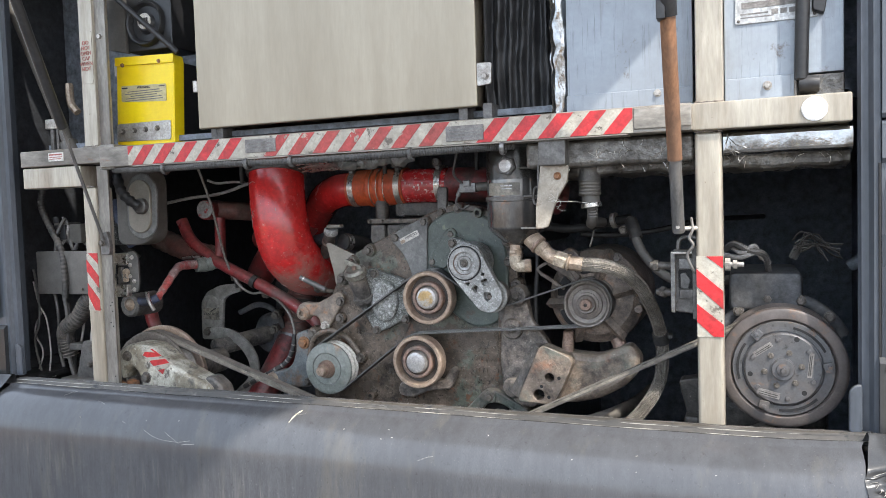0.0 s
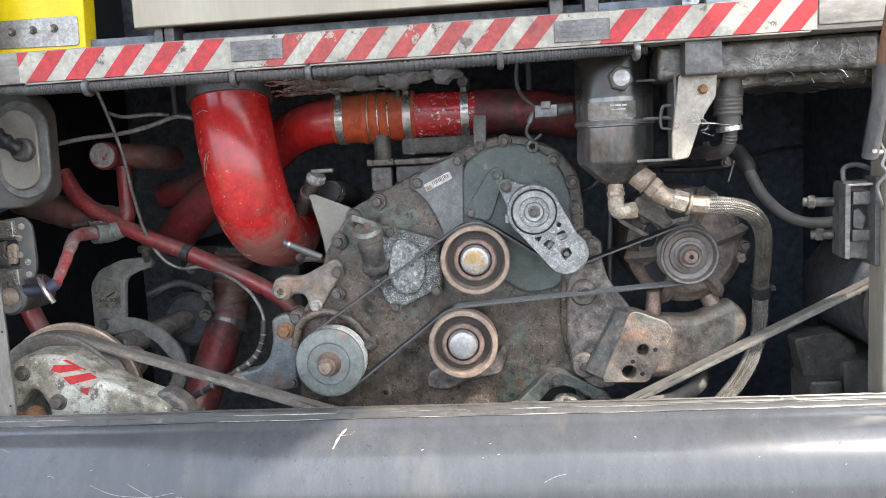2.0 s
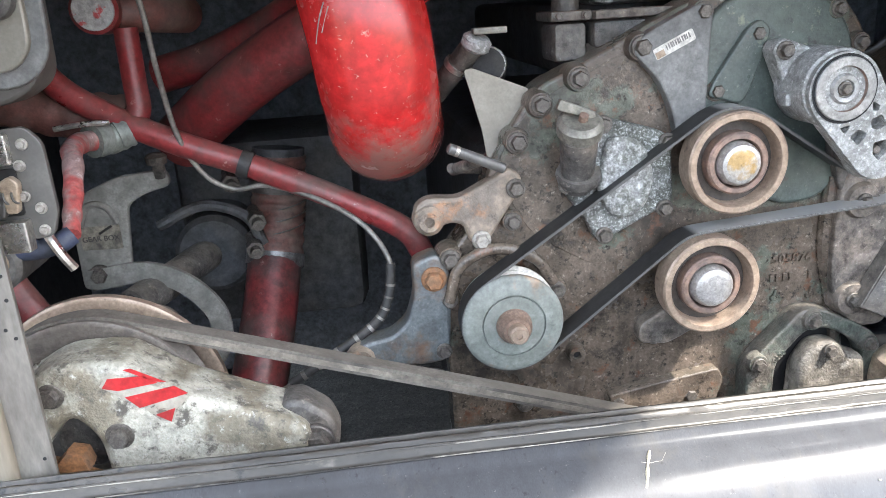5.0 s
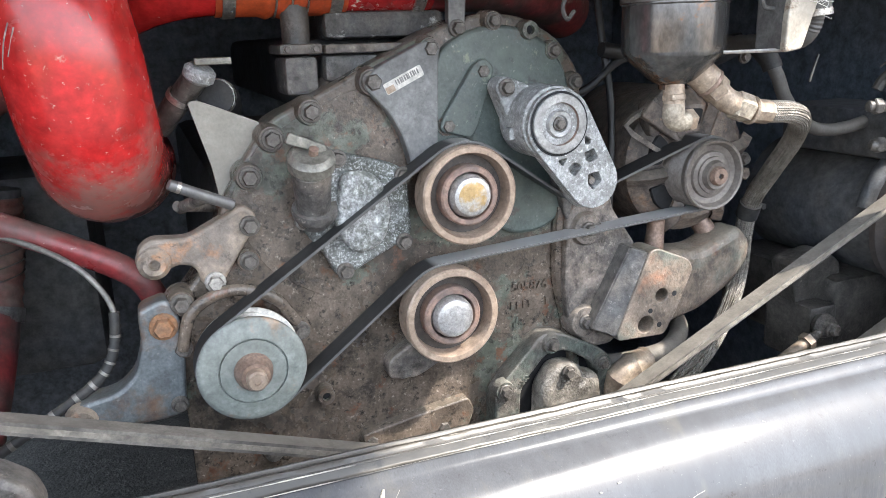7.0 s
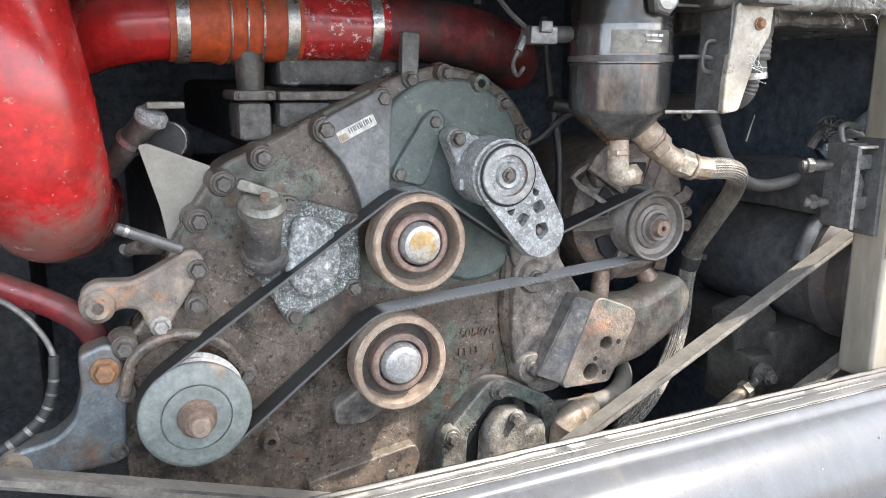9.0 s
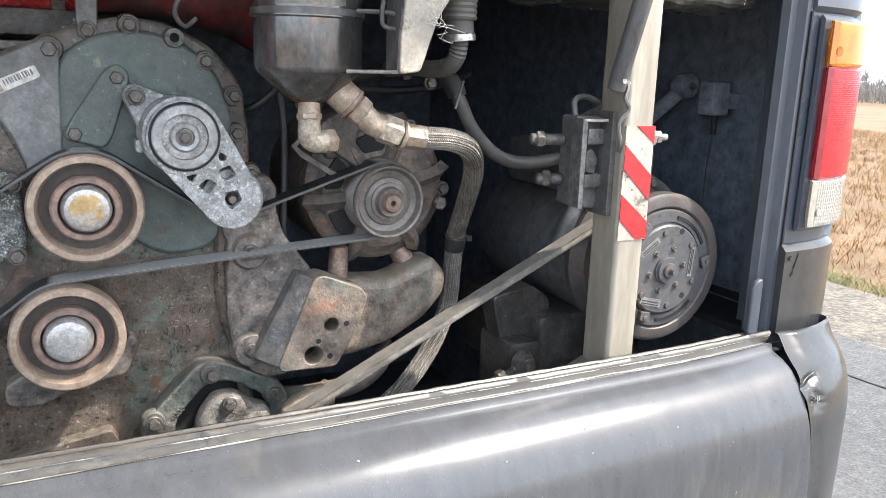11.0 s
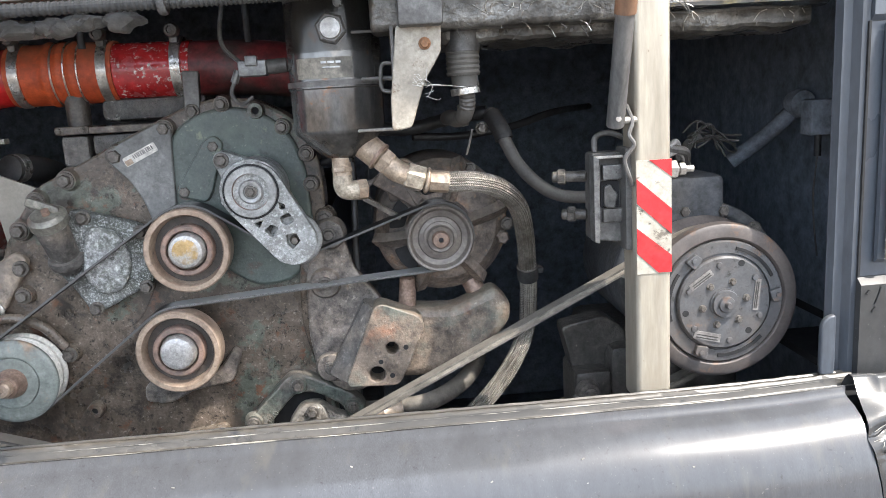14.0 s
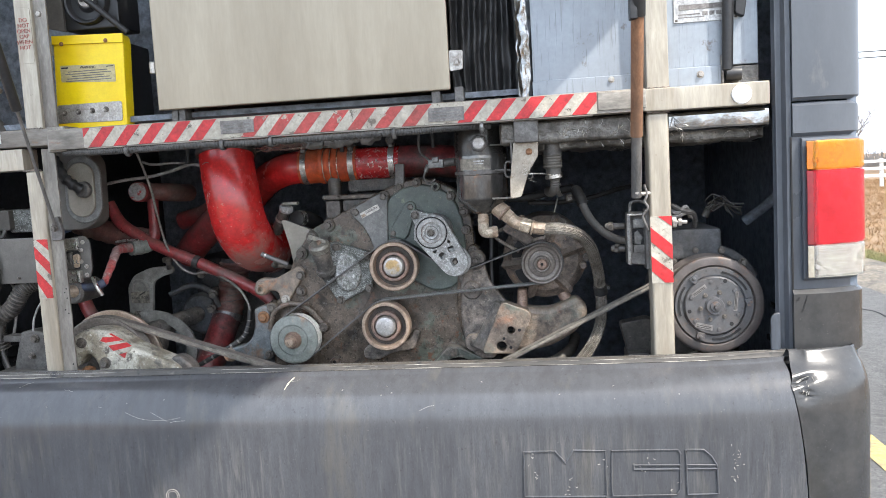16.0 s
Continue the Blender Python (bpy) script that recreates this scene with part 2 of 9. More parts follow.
M["crust_white"] = surface("white_corrosion_on_aluminium", (0.12, 0.125, 0.118), (0.075, 0.08, 0.068), (0.46, 0.56), 17, 300, (0.55, 0.8), metal=0.1, bumpy=1.0, bump_dist=0.002, mottle=0.5,
                           third=(0.42, 0.43, 0.425), third_amount=(0.50, 0.65), third_scale=330, specks=[((0.06, 0.062, 0.055), 0.55, 0.66, 26), ((0.56, 0.57, 0.57), 0.60, 0.70, 160)])
M["dial"] = surface("machined_aluminium", (0.31, 0.31, 0.305), (0.23, 0.228, 0.22), (0.4, 0.65), 30, 320, (0.35, 0.55), metal=0.5, bumpy=0.15)
M["steel"] = surface("brushed_stainless_steel", (0.345, 0.296, 0.225), (0.295, 0.252, 0.19), (0.4, 0.7), 2.2, 40, (0.30, 0.42), metal=0.6, bumpy=0.005, mottle=0.04, grain=0.07,
                     third=(0.26, 0.22, 0.17), third_amount=(0.72, 0.80), third_scale=14, stretch=(4, 4, 0.6))
M["frame_steel"] = surface("stained_stainless_tube", (0.38, 0.345, 0.285), (0.27, 0.232, 0.18), (0.44, 0.62), 5, 120, (0.30, 0.48), metal=0.35, bumpy=0.06, mottle=0.16, grain=0.22,
                           third=(0.17, 0.125, 0.09), third_amount=(0.58, 0.72), third_scale=8, stretch=(1.6, 1, 0.22), dust=0.4, dust_colour=(0.34, 0.28, 0.2),
                           specks=[((0.20, 0.16, 0.12), 0.66, 0.72, 70)])
M["frame_bar"] = surface("grimy_grey_steel_bar", (0.27, 0.25, 0.22), (0.155, 0.14, 0.122), (0.44, 0.62), 9, 150, (0.4, 0.62), metal=0.3, bumpy=0.2,
                         third=(0.22, 0.135, 0.09), third_amount=(0.62, 0.72), third_scale=26, stretch=(0.35, 1, 1), dust=0.6, dust_colour=(0.33, 0.27, 0.2))
M["post_flange"] = surface("dull_grey_galvanised_steel", (0.24, 0.225, 0.20), (0.15, 0.135, 0.12), (0.44, 0.62), 8, 150, (0.45, 0.65), metal=0.4, bumpy=0.12, stretch=(1, 1, 0.3))
M["panel"] = surface("painted_galvanised_panel", (0.29, 0.325, 0.365), (0.24, 0.265, 0.295), (0.42, 0.68), 3.5, 90, (0.30, 0.44), metal=0.15, bumpy=0.02, mottle=0.06, grain=0.08,
                     third=(0.11, 0.095, 0.08), third_amount=(0.60, 0.74), third_scale=6, specks=[((0.13, 0.105, 0.085), 0.63, 0.70, 18)])
M["foil"] = surface("crinkled_foil", (0.36, 0.36, 0.36), (0.17, 0.155, 0.135), (0.50, 0.62), 14, 60, (0.10, 0.24), metal=0.95, bumpy=0.3, bump_dist=0.003, mottle=0.15, grain=0.15)
M["wrap"] = surface("dirty_silver_tape_wrap", (0.17, 0.16, 0.145), (0.075, 0.068, 0.06), (0.42, 0.6), 14, 120, (0.18, 0.42), metal=0.45, bumpy=0.6, bump_dist=0.003, mottle=0.5)
M["tape_white"] = surface("worn_white_reflective_tape", (0.39, 0.366, 0.308), (0.305, 0.28, 0.232), (0.45, 0.65), 20, 160, (0.35, 0.5), bumpy=0.06, mottle=0.18,
                          third=(0.13, 0.11, 0.09), third_amount=(0.60, 0.64), third_scale=20, specks=[((0.10, 0.085, 0.07), 0.61, 0.64, 60)])
M["tape_red"] = surface("worn_red_reflective_tape", (0.44, 0.020, 0.024), (0.33, 0.026, 0.026), (0.45, 0.65), 20, 160, (0.33, 0.5), bumpy=0.06,
                        third=(0.30, 0.14, 0.11), third_amount=(0.665, 0.72), third_scale=38)
M["tape_pale"] = surface("sun_bleached_red_tape", (0.36, 0.050, 0.044), (0.28, 0.058, 0.05), (0.45, 0.65), 20, 160, (0.4, 0.55), bumpy=0.06,
                         third=(0.36, 0.31, 0.25), third_amount=(0.60, 0.63), third_scale=24, specks=[((0.16, 0.13, 0.11), 0.63, 0.67, 60)])
M["bumper"] = surface("faded_dark_grey_bumper", (0.072, 0.074, 0.080), (0.059, 0.061, 0.067), (0.40, 0.66), 3, 420, (0.13, 0.24), bumpy=0.05, bump_dist=0.0005, mottle=0.12, grain=0.25,
                      third=(0.095, 0.090, 0.082), third_amount=(0.56, 0.76), third_scale=9, stretch=(1.6, 1.0, 0.35), spec=0.5, dust=0.10, dust_colour=(0.13, 0.12, 0.105),
                      specks=[((0.15, 0.148, 0.142), 0.645, 0.70, 240), ((0.035, 0.035, 0.037), 0.62, 0.72, 110)])


def rain_streaks(m, top, colour, amount):
    """Dried run-off: narrow upright streaks below a height."""
    p = m.node_tree.nodes["Principled BSDF"]
    old = p.inputs["Base Color"].links[0].from_socket
    g, sp = m.node_tree.nodes.new("ShaderNodeNewGeometry"), m.node_tree.nodes.new("ShaderNodeSeparateXYZ")
    link(m, g.outputs["Position"], sp.inputs[0])
    below = ramp(m, sp.outputs[2], top - 0.05, top, (amount,) * 3 + (1,), (0, 0, 0, 1))
    lines = mix(m, 1.0, ramp(m, noise_tex(m, 1.0, 6, 0.7, (75, 75, 5)), 0.50, 0.68), ramp(m, noise_tex(m, 1.0, 4, 0.6, (5, 5, 4)), 0.35, 0.62), "MULTIPLY")
    link(m, mix(m, mix(m, 1.0, below, lines, "MULTIPLY"), old, colour), p.inputs["Base Color"])
    fine = mix(m, 1.0, below, ramp(m, noise_tex(m, 1.0, 5, 0.7, (160, 160, 9)), 0.57, 0.70), "MULTIPLY")
    link(m, mix(m, fine, p.inputs["Base Color"].links[0].from_socket, (0.035, 0.035, 0.036)), p.inputs["Base Color"])


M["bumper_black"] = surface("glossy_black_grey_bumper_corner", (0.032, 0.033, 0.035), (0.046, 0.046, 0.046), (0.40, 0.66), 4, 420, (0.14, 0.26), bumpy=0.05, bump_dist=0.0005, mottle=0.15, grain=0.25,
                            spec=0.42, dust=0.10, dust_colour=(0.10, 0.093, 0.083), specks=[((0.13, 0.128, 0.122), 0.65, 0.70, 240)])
M["gouge"] = surface("white_gouge", (0.40, 0.37, 0.29), (0.28, 0.255, 0.20), (0.4, 0.6), 60, 300, (0.5, 0.7), bumpy=0.1)
rain_streaks(M["panel"], 2.30, (0.16, 0.15, 0.135), 0.40)
rain_streaks(M["bumper"], 0.83, (0.185, 0.175, 0.158), 0.42)
M["lip"] = surface("grimy_worn_lip", (0.068, 0.060, 0.050), (0.040, 0.036, 0.031), (0.44, 0.62), 6, 160, (0.24, 0.42), bumpy=0.12, bump_dist=0.001, stretch=(0.5, 1, 1), mottle=0.25, spec=0.45,
                   third=(0.12, 0.108, 0.09), third_amount=(0.62, 0.72), third_scale=26, dust=0.15, dust_colour=(0.10, 0.092, 0.078), specks=[((0.018, 0.017, 0.016), 0.60, 0.66, 40)])
M["lip_line"] = surface("chafed_pale_edge", (0.33, 0.305, 0.26), (0.05, 0.047, 0.043), (0.44, 0.52), 9, 220, (0.35, 0.55), bumpy=0.3, stretch=(0.5, 1, 1), mottle=0.4)
M["body_grey"] = surface("grey_body_paint", (0.080, 0.090, 0.106), (0.066, 0.074, 0.088), (0.4, 0.65), 3, 200, (0.26, 0.36), bumpy=0.02, mottle=0.06, grain=0.12, stretch=(1, 1, 0.4),
                         third=(0.14, 0.14, 0.14), third_amount=(0.62, 0.78), third_scale=12)
M["jamb"] = surface("dark_blue_grey_jamb", (0.064, 0.073, 0.088), (0.05, 0.057, 0.069), (0.4, 0.65), 6, 150, (0.3, 0.45), bumpy=0.04, mottle=0.15, stretch=(1, 1, 0.3), dust=0.2)
M["scratch"] = surface("bare_pale_scratch", (0.34, 0.325, 0.285), (0.20, 0.19, 0.17), (0.4, 0.6), 60, 300, (0.5, 0.7), bumpy=0.1)
# near black for cracks and scuffs, and for painted shade inside holes and hollows
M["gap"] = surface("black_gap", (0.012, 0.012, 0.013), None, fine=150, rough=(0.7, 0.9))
M["black_film"] = surface("shiny_black_plastic_film", (0.012, 0.012, 0.013), (0.02, 0.02, 0.021), (0.45, 0.68), 10, 160, (0.42, 0.58), bumpy=0.05)
M["rubber"] = surface("black_rubber", (0.022, 0.022, 0.023), (0.045, 0.042, 0.038), (0.45, 0.68), 30, 220, (0.5, 0.75), bumpy=0.2, dust=0.4, dust_colour=(0.14, 0.125, 0.11))


def belt_rubber(name):
    """Black rubber: the flat back is painted pale, as if lit, where it lies level, the cut edge is worn grey."""
    m = surface(name, (0.018, 0.018, 0.019), (0.03, 0.029, 0.028), (0.42, 0.64), 22, 260, (0.45, 0.65), bumpy=0.12)
    p = m.node_tree.nodes["Principled BSDF"]
    old = p.inputs["Base Color"].links[0].from_socket
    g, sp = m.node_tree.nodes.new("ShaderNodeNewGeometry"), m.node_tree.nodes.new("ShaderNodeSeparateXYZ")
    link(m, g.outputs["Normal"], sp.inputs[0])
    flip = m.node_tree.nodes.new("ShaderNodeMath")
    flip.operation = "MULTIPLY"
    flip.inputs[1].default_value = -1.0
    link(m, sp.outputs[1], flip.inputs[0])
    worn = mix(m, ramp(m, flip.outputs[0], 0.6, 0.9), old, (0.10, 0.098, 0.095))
    # light on the level runs put into the colour as pale grey
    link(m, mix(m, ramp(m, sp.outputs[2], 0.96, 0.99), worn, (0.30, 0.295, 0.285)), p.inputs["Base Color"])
    return m


M["belt"] = belt_rubber("rubber_belt_lit_where_level")
M["belt_dusty"] = surface("tan_dusty_belt", (0.125, 0.112, 0.096), (0.075, 0.068, 0.060), (0.42, 0.64), 9, 260, (0.6, 0.8), bumpy=0.3, dust=0.4, dust_colour=(0.24, 0.215, 0.18), mottle=0.45)
M["belt_edge"] = surface("frayed_tan_belt_edge", (0.19, 0.168, 0.138), (0.12, 0.105, 0.088), (0.42, 0.64), 12, 260, (0.6, 0.8), bumpy=0.2, mottle=0.35)
M["hose"] = surface("grey_dusty_hose", (0.072, 0.067, 0.062), (0.10, 0.092, 0.083), (0.42, 0.65), 14, 220, (0.45, 0.65), bumpy=0.1, mottle=0.15, dust=0.5, dust_colour=(0.22, 0.20, 0.17))
M["loom"] = surface("black_corrugated_loom", (0.028, 0.027, 0.026), (0.07, 0.063, 0.056), (0.42, 0.62), 30, 200, (0.5, 0.7), bumpy=0.2, dust=0.7, dust_colour=(0.17, 0.15, 0.13))
M["loom_grey"] = surface("dusty_grey_corrugated_loom", (0.062, 0.060, 0.058), (0.042, 0.041, 0.04), (0.42, 0.62), 12, 200, (0.5, 0.7), bumpy=0.2, dust=0.6, dust_colour=(0.17, 0.157, 0.14))
M["wire_white"] = surface("grey_plastic_cable", (0.30, 0.29, 0.28), (0.20, 0.19, 0.18), (0.4, 0.65), 30, 200, (0.45, 0.6), bumpy=0.1, dust=0.3)
M["wire_dark"] = surface("dark_cable", (0.05, 0.048, 0.048), (0.09, 0.085, 0.08), (0.4, 0.65), 40, 200, (0.4, 0.6), bumpy=0.1, dust=0.4)
M["blue"] = surface("blue_silicone_hose", (0.045, 0.058, 0.11), (0.055, 0.06, 0.075), (0.4, 0.65), 20, 160, (0.4, 0.6), bumpy=0.1)
M["clamp"] = surface("bright_steel_clamp", (0.55, 0.53, 0.50), (0.36, 0.33, 0.29), (0.44, 0.66), 40, 260, (0.22, 0.4), metal=0.85, bumpy=0.1)
M["zinc"] = surface("yellow_zinc_fitting", (0.36, 0.285, 0.215), (0.245, 0.18, 0.13), (0.42, 0.64), 40, 260, (0.35, 0.55), metal=0.25, bumpy=0.2, dust=0.3)
M["nickel"] = surface("grey_steel_fitting", (0.42, 0.40, 0.37), (0.30, 0.275, 0.25), (0.42, 0.64), 45, 260, (0.32, 0.5), metal=0.6, bumpy=0.2)
M["cream_steel"] = surface("dusty_cream_steel_fitting", (0.40, 0.345, 0.27), (0.24, 0.20, 0.155), (0.44, 0.62), 45, 260, (0.35, 0.55), metal=0.2, bumpy=0.15, mottle=0.35, specks=[((0.12, 0.10, 0.085), 0.60, 0.67, 70)])
M["nickel_hose"] = surface("grey_ribbed_hose", (0.24, 0.225, 0.205), (0.15, 0.14, 0.125), (0.42, 0.64), 14, 260, (0.32, 0.5), metal=0.3, bumpy=0.2, mottle=0.4)
M["filter"] = surface("grimy_steel_can", (0.15, 0.148, 0.145), (0.075, 0.072, 0.07), (0.42, 0.6), 8, 160, (0.12, 0.28), metal=0.65, bumpy=0.10, mottle=0.35,
                      third=(0.26, 0.225, 0.19), third_amount=(0.57, 0.66), third_scale=14, stretch=(1, 1, 0.5), dust=0.3, specks=[((0.24, 0.12, 0.06), 0.585, 0.65, 16)])
M["decal_dark"] = surface("faded_grey_label", (0.20, 0.19, 0.18), (0.13, 0.12, 0.115), (0.4, 0.6), 60, 300, (0.5, 0.7), bumpy=0.05)
M["red_grimy"] = surface("sooty_red_enamel", (0.155, 0.026, 0.027), (0.065, 0.042, 0.038), (0.44, 0.58), 9, 120, (0.3, 0.55), bumpy=0.2, mottle=0.5, third=(0.26, 0.20, 0.17), third_amount=(0.62, 0.70), third_scale=22)
M["red_flake"] = surface("chipped_red_and_grey_paint", (0.36, 0.35, 0.34), (0.40, 0.06, 0.06), (0.50, 0.54), 26, 200, (0.4, 0.6), bumpy=0.3)
M["cap_grime"] = surface("grimy_tin_cap", (0.22, 0.21, 0.18), (0.14, 0.13, 0.11), (0.42, 0.62), 30, 240, (0.35, 0.55), metal=0.4, bumpy=0.25, mottle=0.4)
M["rust_pale"] = surface("pale_worn_rusty_steel", (0.27, 0.19, 0.15), (0.18, 0.12, 0.09), (0.4, 0.65), 50, 300, (0.4, 0.6), metal=0.3, bumpy=0.3)
M["arm_rust"] = surface("tan_rusty_casting", (0.27, 0.215, 0.165), (0.18, 0.15, 0.125), (0.46, 0.58), 10, 200, (0.35, 0.6), bumpy=0.9, bump_dist=0.0015, mottle=0.4,
                        third=(0.30, 0.165, 0.095), third_amount=(0.58, 0.66), third_scale=13, dust=0.4, dust_colour=(0.38, 0.32, 0.25), specks=[((0.07, 0.055, 0.045), 0.60, 0.68, 45)])
M["hose_red"] = surface("dusty_red_brown_hose", (0.14, 0.055, 0.045), (0.14, 0.092, 0.078), (0.46, 0.62), 12, 220, (0.4, 0.65), bumpy=0.2, mottle=0.4, dust=0.4)
M["red_pink"] = surface("chalky_faded_red_rubber", (0.40, 0.085, 0.08), (0.30, 0.20, 0.19), (0.46, 0.58), 24, 180, (0.45, 0.65), bumpy=0.3, mottle=0.3, specks=[((0.55, 0.45, 0.42), 0.62, 0.69, 60)])
M["alloy_mid"] = surface("worn_dark_latch_steel", (0.17, 0.17, 0.168), (0.10, 0.098, 0.095), (0.42, 0.62), 24, 220, (0.25, 0.45), metal=0.5, bumpy=0.2, mottle=0.45)
M["grime_dark"] = surface("oily_dark_steel", (0.05, 0.045, 0.04), (0.09, 0.08, 0.07), (0.45, 0.62), 20, 220, (0.3, 0.5), bumpy=0.5, mottle=0.45, third=(0.16, 0.14, 0.12), third_amount=(0.62, 0.70), third_scale=60)
M["filter_dark"] = surface("black_filter_head", (0.046, 0.050, 0.047), (0.07, 0.07, 0.066), (0.44, 0.6), 14, 200, (0.25, 0.42), bumpy=0.2, mottle=0.4, dust=0.3, dust_colour=(0.16, 0.14, 0.12))
M["cream_plate"] = surface("dusty_cream_galvanised_plate", (0.33, 0.295, 0.245), (0.24, 0.21, 0.17), (0.44, 0.62), 9, 220, (0.35, 0.5), metal=0.2, bumpy=0.1, mottle=0.2, specks=[((0.16, 0.11, 0.075), 0.60, 0.66, 40)])
M["alloy_sheet"] = surface("dull_dark_sheet_metal", (0.135, 0.130, 0.122), (0.10, 0.096, 0.090), (0.42, 0.64), 4, 200, (0.35, 0.5), metal=0.35, bumpy=0.06, mottle=0.14, grain=0.2, dust=0.3)
M["alloy_dark"] = surface("grimy_dark_steel_bracket", (0.13, 0.125, 0.12), (0.085, 0.08, 0.075), (0.42, 0.64), 18, 200, (0.42, 0.6), metal=0.4, bumpy=0.15, dust=0.3)
M["zinc_plate"] = surface("zinc_plated_sheet", (0.27, 0.25, 0.212), (0.22, 0.20, 0.172), (0.42, 0.64), 9, 260, (0.4, 0.55), metal=0.3, bumpy=0.08, mottle=0.12, grain=0.2, dust=0.3)
M["blue_steel"] = surface("blue_grey_steel_bracket", (0.135, 0.15, 0.156), (0.17, 0.11, 0.075), (0.48, 0.60), 14, 220, (0.33, 0.5), metal=0.3, bumpy=0.3, dust=0.3, specks=[((0.3, 0.3, 0.29), 0.64, 0.70, 180)])
# darker, dust-free copy of the rubber: shade put into the hose colour
M["shade_rubber"] = surface("hose_rubber_darkened_as_shade", (0.012, 0.012, 0.013), (0.022, 0.021, 0.02), (0.45, 0.68), 30, 220, (0.4, 0.6), bumpy=0.2)
M["yellow"] = surface("yellow_powder_coat", (0.86, 0.63, 0.006), (0.76, 0.52, 0.006), (0.45, 0.72), 10, 260, (0.3, 0.45), bumpy=0.03, mottle=0.05, grain=0.1, dust=0.2)
M["label_white"] = surface("off_white_label", (0.56, 0.54, 0.50), (0.47, 0.45, 0.41), (0.4, 0.65), 40, 200, (0.45, 0.6), bumpy=0.03)
M["label_yellow"] = surface("yellowed_label", (0.50, 0.44, 0.25), (0.42, 0.36, 0.19), (0.4, 0.65), 40, 200, (0.45, 0.6), bumpy=0.03, mottle=0.1)
M["label_grey"] = surface("worn_metal_data_plate", (0.46, 0.46, 0.455), (0.33, 0.33, 0.325), (0.42, 0.62), 40, 260, (0.35, 0.5), metal=0.5, bumpy=0.08)
M["ink"] = surface("dark_print", (0.035, 0.032, 0.03), None, fine=300, rough=(0.5, 0.7))
M["ink_red"] = surface("red_brown_print", (0.30, 0.09, 0.075), None, fine=300, rough=(0.5, 0.7))
M["black_plastic"] = surface("black_plastic", (0.013, 0.0135, 0.015), (0.022, 0.022, 0.024), (0.42, 0.66), 20, 240, (0.35, 0.5), bumpy=0.08, dust=0.25, dust_colour=(0.08, 0.078, 0.075))
M["grey_housing"] = surface("dusty_dark_grey_housing", (0.10, 0.093, 0.083), (0.068, 0.063, 0.057), (0.42, 0.64), 9, 200, (0.45, 0.65), bumpy=0.08, dust=0.4, mottle=0.14, grain=0.2)
M["white_paint"] = surface("flaking_white_paint_on_casting", (0.40, 0.385, 0.325), (0.22, 0.195, 0.145), (0.45, 0.55), 12, 220, (0.4, 0.65), bumpy=1.0, bump_dist=0.002,
                           third=(0.11, 0.10, 0.085), third_amount=(0.56, 0.63), third_scale=34, specks=[((0.13, 0.115, 0.095), 0.57, 0.66, 130), ((0.56, 0.55, 0.51), 0.60, 0.68, 90)])
M["strut_rust"] = surface("rusty_brown_sleeve", (0.20, 0.098, 0.05), (0.145, 0.08, 0.048), (0.42, 0.64), 16, 240, (0.5, 0.7), bumpy=0.15, stretch=(1, 1, 0.3))
M["strut_grey"] = surface("dull_dark_grey_tube", (0.11, 0.108, 0.106), (0.16, 0.15, 0.14), (0.42, 0.64), 12, 220, (0.35, 0.5), metal=0.3, bumpy=0.08, stretch=(1, 1, 0.3))
# bay and bay_blue: veiling haze over the dark bay put into the lining colour
M["bay"] = surface("dusty_bay_lining_lifted_as_haze", (0.15, 0.17, 0.20), (0.17, 0.187, 0.212), (0.42, 0.66), 7, 120, (0.5, 0.75), bumpy=0.3, dust=0.4, dust_colour=(0.11, 0.11, 0.11), mottle=0.5)
M["bay_blue"] = surface("dusty_bay_lining_blued_as_haze", (0.15, 0.178, 0.215), (0.12, 0.142, 0.172), (0.42, 0.66), 6, 120, (0.45, 0.7), bumpy=0.3, dust=0.3, dust_colour=(0.15, 0.155, 0.16), mottle=0.45)
M["can_label"] = surface("faded_tan_label", (0.21, 0.19, 0.155), (0.09, 0.082, 0.07), (0.44, 0.6), 30, 300, (0.4, 0.6), bumpy=0.1, mottle=0.4)
M["red_peel"] = surface("peeling_red_enamel", (0.42, 0.022, 0.024), (0.30, 0.020, 0.020), (0.45, 0.7), 9, 90, (0.16, 0.34), bumpy=0.15, spec=0.8, third=(0.55, 0.46, 0.42), third_amount=(0.62, 0.635), third_scale=16, specks=[((0.6, 0.52, 0.48), 0.585, 0.62, 120), ((0.10, 0.03, 0.03), 0.60, 0.70, 14)])
# the same lining painted near black for the shaded left side
M["bay_dark"] = surface("bay_lining_darkened_as_shade", (0.024, 0.026, 0.03), (0.036, 0.038, 0.042), (0.42, 0.66), 7, 120, (0.5, 0.75), bumpy=0.3, mottle=0.5)
M["block"] = surface("sooty_engine_block", (0.055, 0.058, 0.064), (0.08, 0.077, 0.073), (0.42, 0.64), 10, 160, (0.5, 0.75), bumpy=0.4, dust=0.25, dust_colour=(0.10, 0.095, 0.088), mottle=0.5)
M["asphalt"] = surface("worn_asphalt", (0.080, 0.077, 0.073), (0.062, 0.060, 0.057), (0.4, 0.65), 0.8, 75, (0.7, 0.9), bumpy=1.0, bump_dist=0.006, mottle=0.35, grain=0.6,
                       third=(0.14, 0.132, 0.12), third_amount=(0.56, 0.66), third_scale=70, specks=[((0.20, 0.19, 0.175), 0.60, 0.66, 130), ((0.022, 0.021, 0.02), 0.56, 0.64, 90)])
